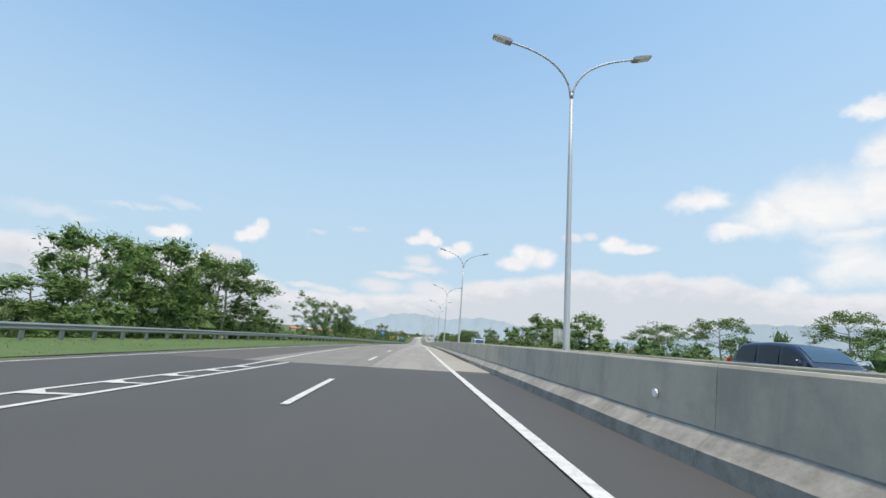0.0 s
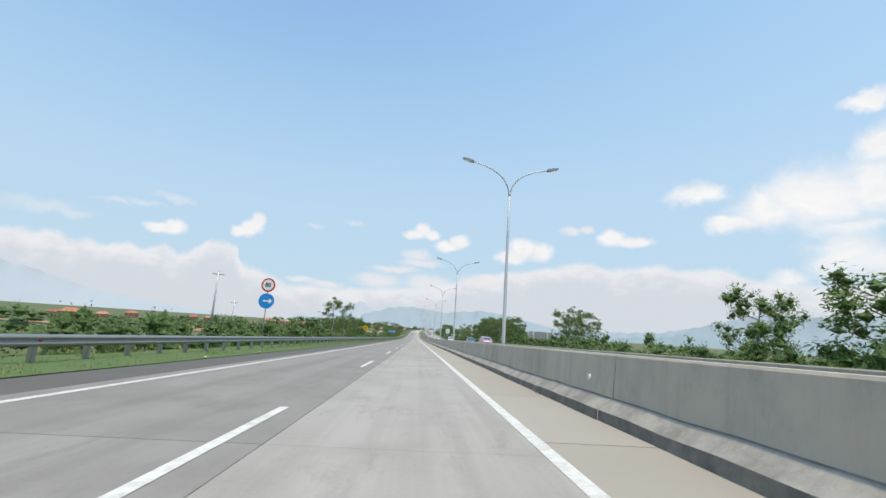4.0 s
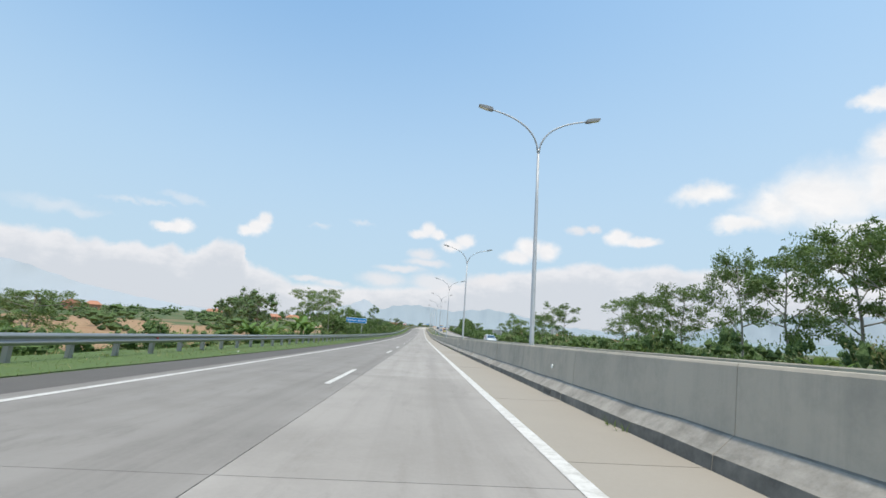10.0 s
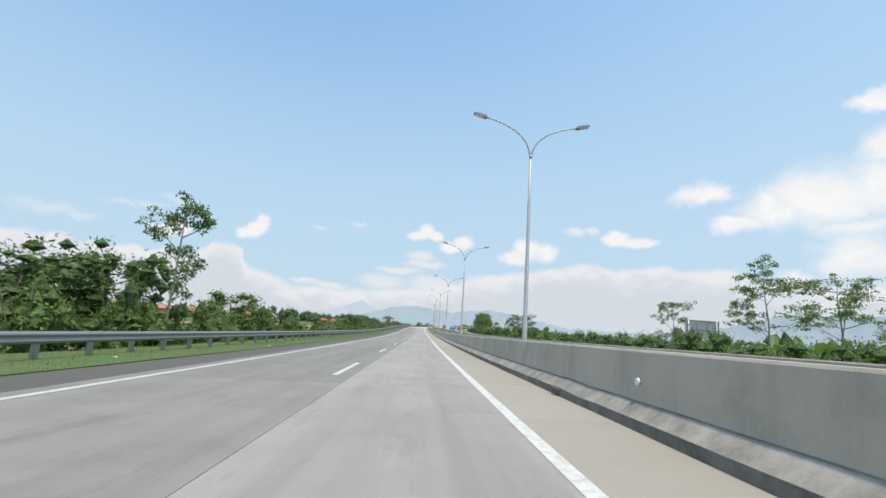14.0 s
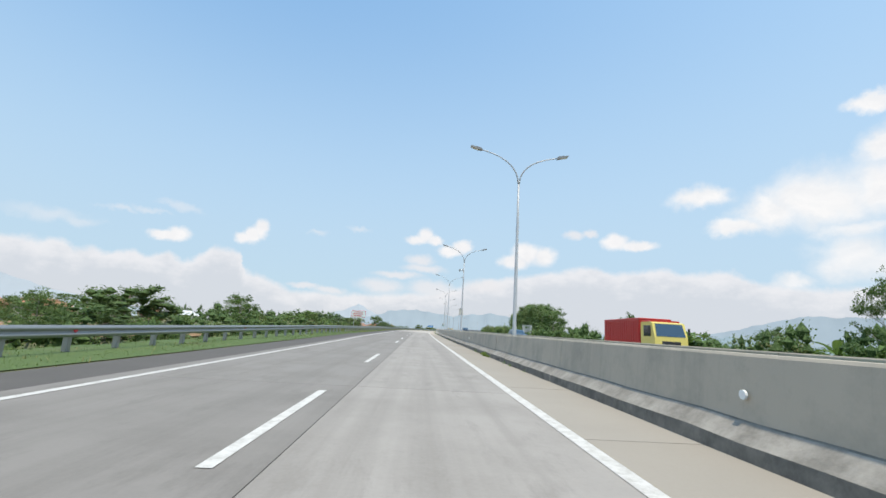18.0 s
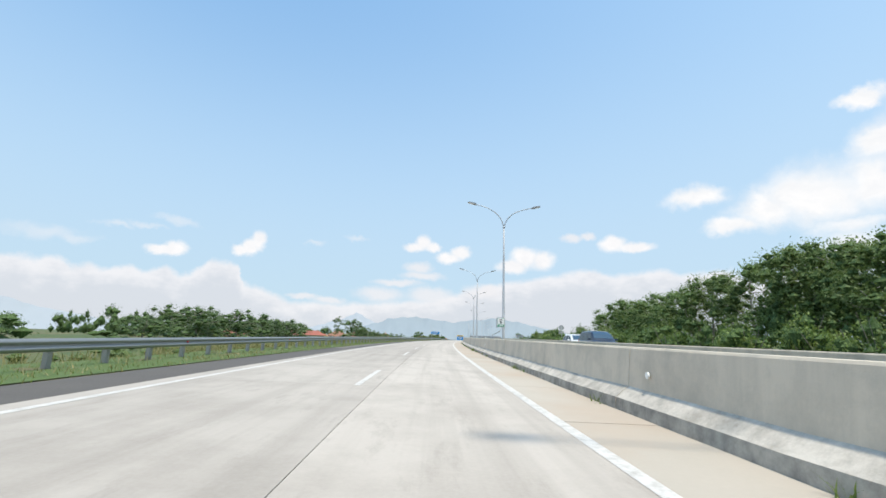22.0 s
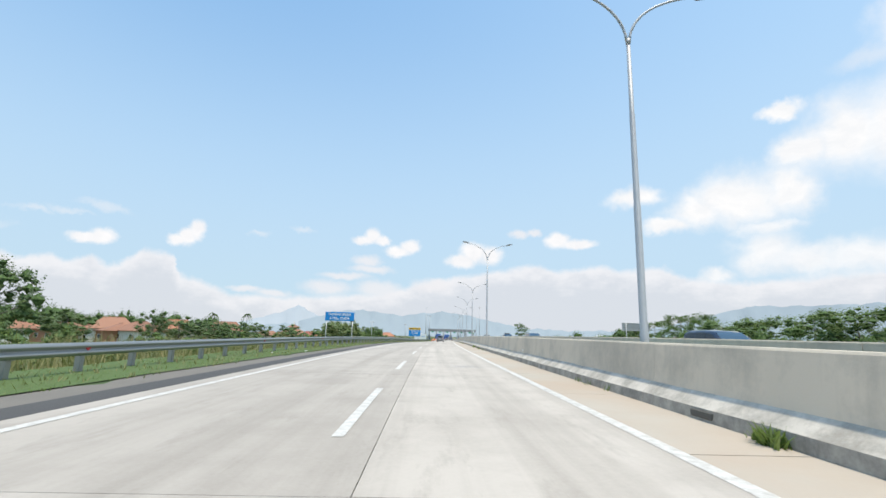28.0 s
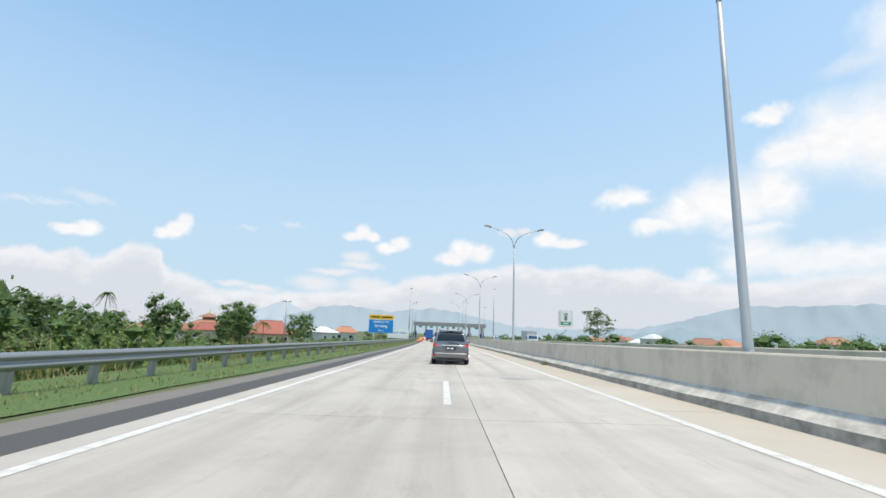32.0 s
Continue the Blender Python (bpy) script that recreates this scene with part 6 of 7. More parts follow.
# speed limit over a blue disc
sg = tagged(empty("road_sign"), "red-rimmed speed sign above a round blue sign on a post", "road sign")
part("post", Geo().tube([(0, 0.06, -0.4), (0, 0.06, 4.85)], 0.04, 8).mesh("post", ["post_grey"], True), sg)
d1 = disc(sg, "disc", 0.5, 4.35, "sign_red", -0.01, 0.02)
disc(d1, "face", 0.39, 4.35, "sign_white", -0.018, -0.008)
words(d1, "80", 0.42, 4.35, "sign_black")
d1 = disc(sg, "disc", 0.55, 3.2, "sign_blue", -0.01, 0.02)
part("arrow", Geo().box(0.0, -0.016, 3.2, 0.5, 0.01, 0.1).add([(0.2, -0.02, 3.0), (0.42, -0.02, 3.2), (0.2, -0.02, 3.4)], [(0, 1, 2)]).mesh("arrow", ["sign_white"]), d1)
sg.matrix_world = stand(140.8, -12.65)
# yellow diamond
sg = tagged(empty("road_sign"), "yellow diamond warning sign with a black slope symbol", "road sign")
part("post", Geo().tube([(0.1, 0.06, -0.4), (0.02, 0.06, 3.2)], 0.04, 8).mesh("post", ["post_grey"], True), sg)
q = 0.7
b = part("board", Geo().prism([(-q, 2.78), (0, 2.78 - q), (q, 2.78), (0, 2.78 + q)], 0.02, -0.01).mesh("board", ["sign_yellow"]), sg)
rim = Geo()
for a in range(4):
    w0 = [(-.64, 2.78), (0, 2.14), (.64, 2.78), (0, 3.42)]
    (x0, z0), (x1, z1) = w0[a], w0[(a + 1) % 4]
    rim.tube([(x0, -0.014, z0), (x1, -0.014, z1)], 0.012, 4)
part("border", rim.mesh("border", ["sign_black"]), b)
part("symbol", Geo().prism([(-.36, 2.66), (.26, 2.66), (.26, 2.86)], -0.012, -0.02).box(-0.02, -0.016, 2.83, 0.3, 0.01, 0.1, rot=Euler((0, -0.3, 0))).mesh("symbol", ["sign_black"]), b)
sg.matrix_world = stand(213.0, -13.3)
# no stopping
sg = tagged(empty("road_sign"), "round no-stopping sign above a small white plate on a post", "road sign")
part("post", Geo().tube([(-0.1, 0.06, -0.4), (0.0, 0.06, 3.75)], 0.045, 8).mesh("post", ["post_grey"], True), sg)
d1 = disc(sg, "disc", 0.47, 3.32, "sign_red", -0.01, 0.02)
disc(d1, "face", 0.385, 3.32, "sign_white", -0.018, -0.008)
words(d1, "S", 0.62, 3.32, "sign_black")
part("stroke", Geo().box(0, -0.03, 3.32, 0.85, 0.006, 0.085, rot=Euler((0, radians(45), 0))).mesh("stroke", ["sign_red"]), d1)
b = board(sg, 1.18, 2.07, 2.56, "sign_white", "sign_black", edge=0.015)
bars(b, 2.42, [(-.25, .5), (.3, .4)], 0.05, "sign_back")
bars(b, 2.25, [(-.3, .35), (.15, .5)], 0.05, "sign_back")
sg.matrix_world = stand(255.7, -12.95, size=(1.12, 1.12, 1.06))


def km_sign(green, tail):
    root = tagged(empty("kilometre_sign"), "white kilometre plate in a tube frame on a bent post", "kilometre sign", "kilometre signs")
    part("post", Geo().tube([(-1.1, 0, -0.6), (-1.1, 0, 1.35), (-1.02, 0, 1.5), (-0.15, 0, 1.98), (0.0, 0, 2.1), (0, 0, 2.5)], 0.04, 8).mesh("post", ["post_grey"], True), root)
    g = Geo()
    ring = [(-.48, 2.46), (-.44, 2.42), (.44, 2.42), (.48, 2.46), (.48, 3.5), (.44, 3.54), (-.44, 3.54), (-.48, 3.5), (-.48, 2.46)]
    g.tube([(x, 0, z) for x, z in ring], 0.025, 6)
    part("frame", g.mesh("frame", ["post_grey"], True), root)
    b_ = board(root, 0.8, 2.5, 3.46, "sign_white", "sign_green" if green else "sign_black", edge=0.02)
    words(b_, "KM", 0.2, 3.27, "sign_black")
    words(b_, "8", 0.44, 2.98 if green else 2.88, "sign_black")
    if green:
        part("panel", Geo().box(0, -0.024, 2.64, 0.72, 0.004, 0.22).mesh("panel", ["sign_green"]), b_)
        bars(b_, 2.64, [(0, .4)], 0.1, "sign_white", -0.028)
    return root


km_sign(False, "").matrix_world = stand(207.6, 5.15, dz=0.05)
km_sign(True, "").matrix_world = stand(646.3, 3.7, dz=0.24, size=(0.77, 0.77, 0.77))
km_sign(True, "").matrix_world = stand(880.8, 5.1, dz=-0.1)


# backs of the signs for the other carriageway
def sign_back(s, lat, w, z0, z1, label, posts=(-0.3, 0.3), panel="sign_back", bays=4):
    root = tagged(empty("road_sign"), label, "road sign")
    for x in posts:
        part("post", Geo().tube([(x * w, -0.08, -0.6), (x * w, -0.08, z1 + 0.05)], 0.06, 8).mesh("post", ["post_grey"], True), root)
    b_ = part("board", Geo().box(0, 0.02, (z0 + z1) / 2, w, 0.03, z1 - z0, bevel=0.01).mesh("board", [panel]), root)
    for k_ in range(bays + 1):
        part("stiffener", Geo().box(-w / 2 + w * k_ / bays, -0.01, (z0 + z1) / 2, 0.05, 0.04, z1 - z0).mesh("stiffener", ["sign_back"]), b_)
    for z in (z0 + 0.05, (z0 + z1) / 2, z1 - 0.05):
        part("crossbar", Geo().box(0, -0.012, z, w, 0.03, 0.05).mesh("crossbar", ["sign_back"]), b_)
    root.matrix_world = stand(s, lat)
    return root


sign_back(83.7, 25.8, 5.3, 3.3, 6.2, "back of a large pale direction sign on posts", panel="box_cream", bays=6)
sign_back(208.0, 25.8, 5.3, 3.7, 5.3, "back of a wide grey road sign on two posts", bays=5)
sign_back(429.2, 24.7, 3.2, 3.3, 5.0, "back of a grey road sign on two posts", (-0.42, 0.42), bays=3)
sign_back(814.5, 22.7, 3.4, 3.2, 4.2, "back of a grey road sign in front of trees", (-0.36, 0.42), bays=5)
sign_back(611.5, 23.1, 2.2, 3.3, 4.2, "back of a small grey road sign on two posts", (-0.46, 0.46), bays=4)
sign_back(606.2, 22.0, 2.0, 2.2, 3.2, "back of a small grey notice board on two posts", (-0.4, 0.4), bays=2)
for s, lat, z in ((350.1, 21.7, 4.0), (701.4, 21.7, 4.3)):
    root = tagged(empty("road_sign"), "back of a small traffic sign on a grey post", "road sign")
    part("post", Geo().tube([(0, -0.06, -0.5), (0, -0.06, z + 0.3)], 0.045, 8).mesh("post", ["post_grey"], True), root)
    if s < 400:
        part("board", Geo().prism([(-.7, z), (0, z - .7), (.7, z), (0, z + .7)], 0.0, 0.02).mesh("board", ["sign_back"]), root)
    else:
        disc(root, "disc", 0.52, z, "sign_back", 0.0, 0.025)
        part("plate", Geo().box(0, 0.01, z - 0.95, 1.15, 0.02, 0.5).mesh("plate", ["sign_back"]), root)
    root.matrix_world = stand(s, lat)
root = tagged(empty("marker_post"), "plain white concrete post on the far embankment", "post")
part("post", Geo().box(0, 0, 1.6, 0.18, 0.18, 4.2, bevel=0.02).mesh("post", ["box_cream"]), root)
root.matrix_world = stand(622, 22.5)

# camera and cabinet that hang on one lamp pole
cb = tagged(empty("control_cabinet"), "cream steel control cabinet strapped to a lamp pole", "cabinet")
part("box", Geo().box(-0.22, 0, 3.75, 0.3, 0.42, 0.85, bevel=0.02).mesh("box", ["box_cream"]), cb)
part("lid", Geo().box(-0.22, 0, 4.2, 0.38, 0.5, 0.05, bevel=0.015).mesh("lid", ["box_cream"]), cb)
part("box", Geo().box(0.06, 0.24, 3.7, 0.3, 0.2, 0.8, bevel=0.02).mesh("box", ["box_cream"]), cb)
part("strap", Geo().tube([(0, 0, 3.45), (0, 0, 3.5)], 0.135, 12).tube([(0, 0, 4.0), (0, 0, 4.05)], 0.135, 12).mesh("strap", ["post_grey"]), cb)
cb.matrix_world = stand(570.55, 4.03, dz=0.15)
cc = tagged(empty("traffic_camera"), "small grey traffic camera on a bracket high on a lamp pole", "camera")
part("bracket", Geo().tube([(0.0, 0, 9.9), (-0.6, 0, 9.9)], 0.03, 6).mesh("bracket", ["post_grey"]), cc)
part("housing", Geo().tube([(-0.62, 0, 9.72), (-0.62, 0, 9.95)], 0.12, 12).tube([(-0.62, 0.0, 9.62), (-0.62, 0, 9.72)], [0.07, 0.11], 12).mesh("housing", ["lamp_head"], True), cc)
part("box", Geo().box(-0.2, 0, 9.82, 0.24, 0.16, 0.3, bevel=0.02).mesh("box", ["post_grey"]), cc)
cc.matrix_world = stand(570.55, 4.03, dz=0.3)

# ------------------------------------------------ vehicles
def loft(g, rings, mat=0, cap=True):
    n = len(rings[0])
    v = [p for r in rings for p in r]
    f = []
    for i in range(len(rings) - 1):
        for k_ in range(n):
            j = (k_ + 1) % n
            f.append((i * n + k_, i * n + j, (i + 1) * n + j, (i + 1) * n + k_))
    if cap:
        f.append(tuple(range(n - 1, -1, -1)))
        f.append(tuple(range((len(rings) - 1) * n, len(rings) * n)))
    g.add(v, f, mat)


def wheel(root, x, y, r, w):
    wl = part("wheel", Geo().tube([(x - w / 2 + .02, y, r), (x + w / 2 - .02, y, r)], r * 0.9, 20).mesh("wheel", ["rubber"], True), root)
    g = Geo()
    g.tube([(x - w / 2, y, r), (x - w / 2 + .03, y, r), (x + w / 2 - .03, y, r), (x + w / 2, y, r)], [r * .9, r, r, r * .9], 20)
    part("tyre", g.mesh("tyre", ["rubber"], True), wl)
    sgn = 1 if x > 0 else -1
    g = Geo().tube([(x + sgn * (w / 2 - .01), y, r), (x + sgn * (w / 2 + .006), y, r)], [r * .66, r * .6], 16)
    for k_ in range(5):
        a = k_ * 1.2566
        g.box(x + sgn * (w / 2 + .01), y + math.cos(a) * r * .3, r + math.sin(a) * r * .3, .02, r * .5, .06, rot=Euler((a, 0, 0)))
    part("rim", g.mesh("rim", ["alloy"]), wl)


def soften(ob, width):
    """Rounds the pressed-metal edges of a body."""
    b_ = ob.modifiers.new("round", "BEVEL")
    b_.width, b_.segments, b_.limit_method, b_.angle_limit = width, 3, "ANGLE", radians(12)


def car(paint, length=4.4, width=1.74, height=1.66, hood=0.92, nose=0.23, rear=0.97, glass="car_glass", rails=False, label="", roofbox=False):
    """A passenger car that looks along +y; nose: share of its length taken by the bonnet."""
    root = tagged(empty("car"), label, "car")
    L, Wd, H = length / 2, width / 2, height
    belt = H * 0.60

    def ring(y, w, z0, z1, tuck=0.93):
        return [(-w * .9, y, z0), (-w, y, z0 + .12), (-w, y, z0 + (z1 - z0) * .6), (-w * tuck, y, z1), (w * tuck, y, z1), (w, y, z0 + (z1 - z0) * .6), (w, y, z0 + .12), (w * .9, y, z0)]
    g = Geo()
    yb = L - length * nose
    loft(g, [ring(-L, Wd * .86, .34, H * .52), ring(-L + .06, Wd * .95, .26, belt * .97), ring(-L + .5, Wd, .2, belt), ring(0, Wd, .2, belt * .985), ring(yb, Wd, .2, belt * .97),
             ring(yb + .25, Wd * .99, .2, hood * .98), ring(L - .35, Wd * .95, .22, hood * .86), ring(L - .06, Wd * .86, .28, hood * .7), ring(L, Wd * .78, .34, hood * .6)])
    body = part("body", g.mesh("body", [paint], True), root)
    soften(body, .07)
    # cabin: a curved shell over the belt line, with glass laid on it
    r0, r1 = -L + (.1 if rear > .94 else .42), yb + .2
    t0, t1 = -L + (1 - rear) * 3.4 + .3, yb - length * .15
    wb, wt_ = Wd * .93, Wd * .72
    zb = belt * .95
    ky = [r1, r1 + (t1 - r1) * .55, t1, t1 + (t0 - t1) * .4, t0, t0 + (r0 - t0) * .6, r0]
    kz = [zb, zb + (H - zb) * .62, H - .05, H, H - .05, zb + (H - zb) * .5, zb]
    ys, zs = np.interp(np.linspace(0, 6, 37), range(7), ky), np.interp(np.linspace(0, 6, 37), range(7), kz)
    for _ in range(3):
        zs[1:-1] = (zs[:-2] + zs[1:-1] * 2 + zs[2:]) / 4
        ys[1:-1] = (ys[:-2] + ys[1:-1] * 2 + ys[2:]) / 4

    def half(z):
        return wb + (wt_ - wb) * max(0.0, (z - zb) / (H - zb)) ** 1.25

    v, f = [], []
    for y, z in zip(ys, zs):
        zm = zb + (z - zb) * .6
        ze = z - min(.05, (z - zb) * .3)
        v += [(-wb, y, zb - .04), (-half(zm), y, zm), (-half(ze), y, ze), (-half(z) * .86, y, z), (0, y, z + .02), (half(z) * .86, y, z), (half(ze), y, ze), (half(zm), y, zm), (wb, y, zb - .04)]
    for i in range(36):
        for k_ in range(8):
            o = i * 9 + k_
            f.append((o, o + 1, o + 10, o + 9))
    cabin = part("cabin", mesh_from("cabin", v, f, [paint], True), root)

    def screen(name, i0, i1):
        q, ff = [], []
        for i in range(i0, i1 + 1):
            y, z = ys[i], zs[i]
            d = Vector((0, ys[i + 1] - ys[i - 1], zs[i + 1] - zs[i - 1])).normalized()
            n_ = Vector((0, d.z, -d.y)) if d.y < 0 else Vector((0, -d.z, d.y))
            for x in (-.84, -.45, 0, .45, .84):
                q.append(Vector((x * half(z), y, z + .02 * (1 - abs(x)))) + n_ * (.012 if n_.z > 0 else -.012))
        for i in range(i1 - i0):
            for k_ in range(4):
                o = i * 5 + k_
                ff.append((o, o + 1, o + 6, o + 5))
        part(name, mesh_from(name, q, ff, [glass], True), cabin)
    screen("windscreen", 2, 10)
    screen("rear_window", 27, 33)
    lo_, hi_ = ys[32], ys[4]
    for sx in (-1, 1):
        for u0, u1 in ((.02, .3), (.33, .64), (.67, .97)):
            q, ff = [], []
            for i in range(7):
                y = hi_ + (lo_ - hi_) * (u0 + (u1 - u0) * i / 6)
                zt = float(np.interp(-y, -ys, zs)) - .1
                zt = max(zt, zb + .06)
                for z in (zb + .04, (zb + .04 + zt) / 2, zt):
                    q.append((sx * (half(z) + .012), y, z))
            for i in range(6):
                for k_ in range(2):
                    o = i * 3 + k_
                    ff.append((o, o + 1, o + 4, o + 3))
            part("side_window", mesh_from("side_window", q, ff, ["car_glass"], True), cabin)
    # lights, bumpers, plates, mirrors
    for sx in (-1, 1):
        g = Geo().box(sx * Wd * .78, -L + .08, belt * .9, Wd * .32, .1, .12, bevel=.03).box(sx * Wd * .88, -L + .13, belt * .95, Wd * .1, .14, .22, bevel=.03)
        part("tail_light", g.mesh("tail_light", ["tail_red"]), body, "red tail light")
        part("headlight", Geo().box(sx * Wd * .7, L - .16, hood * .72, Wd * .38, .2, .14, bevel=.04).mesh("headlight", ["head_clear"]), body)
        part("mirror", Geo().box(sx * (Wd + .1), yb - .1, belt + .06, .2, .1, .14, bevel=.03).mesh("mirror", [paint]), body)
        part("reflector", Geo().box(sx * Wd * .78, -L - .012, .42, .26, .03, .07).mesh("reflector", ["tail_red"]), body)
        for y in (-L + .75, L - .8):
            wheel(root, sx * (Wd - .1), y, .31, .2)
    part("bumper", Geo().box(0, -L + .02, .42, Wd * 1.8, .12, .26, bevel=.05).mesh("bumper", [paint]), body)
    part("skirt", Geo().box(0, -L + .02, .27, Wd * 1.5, .1, .1, bevel=.03).mesh("skirt", ["trim_black"]), body)
    part("bumper", Geo().box(0, L - .03, .38, Wd * 1.7, .14, .24, bevel=.05).mesh("bumper", ["trim_black"]), body)
    pl = part("plate", Geo().box(0, -L - .012, belt * .8, .46, .02, .14).mesh("plate", ["plate_dark"]), body)
    part("lettering", Geo().box(-.12, -L - .024, belt * .8, .12, .004, .06).box(.06, -L - .024, belt * .8, .14, .004, .06).mesh("lettering", ["sign_white"]), pl)
    part("trim", Geo().box(0, -L - .006, belt * .93, Wd * .9, .03, .05, bevel=.01).mesh("trim", ["chrome"]), body)
    part("spoiler", Geo().box(0, t0 + .02, H - .02, wt_ * 1.8, .26, .05, bevel=.02).mesh("spoiler", [paint]), cabin)
    part("wiper", Geo().box(0.1, r0 - .005, belt * 1.06, .5, .02, .025, rot=Euler((0, .15, 0))).mesh("wiper", ["trim_black"]), cabin)
    if rails:
        for sx in (-1, 1):
            part("roof_rail", Geo().tube([(sx * wt_ * .86, t0 + .2, H + .0), (sx * wt_ * .86, t0 + .3, H + .06), (sx * wt_ * .86, t1 - .4, H + .06), (sx * wt_ * .86, t1 - .3, H)], .018, 6).mesh("roof_rail", ["trim_black"]), cabin)
    if roofbox:
        part("roof_rack", Geo().box(0, (t0 + t1) / 2, H + .09, wt_ * 1.5, 1.4, .04, bevel=.01).box(0, (t0 + t1) / 2 - .6, H + .13, wt_ * 1.5, .04, .06).box(0, (t0 + t1) / 2 + .6, H + .13, wt_ * 1.5, .04, .06)
             .box(0, (t0 + t1) / 2 - .5, H + .03, wt_ * 1.3, .05, .1).box(0, (t0 + t1) / 2 + .5, H + .03, wt_ * 1.3, .05, .1).mesh("roof_rack", ["trim_black"]), cabin)
    return root


car("paint_grey", 4.4, 1.7, 1.54, 0.98, .22, .98, rails=True, label="dark grey people carrier with red tail lights in the lane").matrix_world = stand(871.0, -3.34, paved=True)
ONC = [("paint_navy", 4.7, 1.82, 1.62, .98, .27, .9, 13.6, 10.4, "dark blue saloon with tinted windows on the opposite carriageway"),
       ("paint_pink", 4.1, 1.7, 1.85, .95, .12, .99, 186.5, 10.4, "pink minibus on the opposite carriageway"),
       ("paint_blue", 4.2, 1.72, 1.6, .95, .22, .96, 188.0, 10.4, "blue van on the opposite carriageway"),
       ("paint_blue", 4.5, 1.75, 1.68, 1.0, .22, .98, 208.2, 10.4, "blue people carrier on the opposite carriageway"),
       ("paint_white", 4.3, 1.7, 1.88, .95, .13, .99, 266.8, 10.4, "white delivery van on the opposite carriageway"),
       ("paint_silver", 4.6, 1.8, 1.74, 1.02, .26, .97, 349.2, 10.4, "silver-blue off-roader on the opposite carriageway"),
       ("paint_blue", 4.3, 1.72, 1.5, .95, .24, .95, 561, 10.4, "blue hatchback on the opposite carriageway"),
       ("paint_white", 4.7, 1.8, 1.48, .95, .27, .84, 646.6, 10.4, "white saloon with dark windows on the opposite carriageway"),
       ("paint_navy", 4.6, 1.8, 1.72, 1.0, .25, .96, 641.2, 10.4, "dark off-roader following a white saloon"),
       ("paint_navy", 4.3, 1.75, 1.45, .95, .25, .94, 776.6, 10.4, "dark saloon on the opposite carriageway"),
       ("paint_grey", 4.4, 1.75, 1.6, .95, .2, .97, 818.4, 10.4, "grey people carrier on the opposite carriageway"),
       ("paint_white", 4.3, 1.72, 1.5, .95, .25, .95, 1003.0, -5.4, "white car queueing at the toll gate"),
       ("paint_grey", 4.3, 1.72, 1.6, .95, .22, .97, 990.0, -1.9, "dark car queueing at the toll gate"),
       ("paint_silver", 4.3, 1.72, 1.6, .95, .22, .97, 1012.0, -1.9, "silver car queueing at the toll gate"),
       ("paint_white", 4.3, 1.72, 1.6, .95, .22, .97, 960.0, 10.4, "white car driving away from the toll gate")]
for paint, ln, wd, ht, hd_, ns, rr, s, lat, lab in ONC:
    c = car(paint, ln, wd, ht, hd_, ns, rr, "car_glass_blue" if lat > 5 else "car_glass", label=lab)
    c.matrix_world = stand(s, lat, 180 if lat > 5 else 0, paved=True)
car("paint_navy", 4.7, 1.8, 1.72, 1.0, .24, .97, "car_glass_blue", label="dark blue off-roader with a roof rack, oncoming", roofbox=True).matrix_world = stand(845.6, 10.4, 180, paved=True)


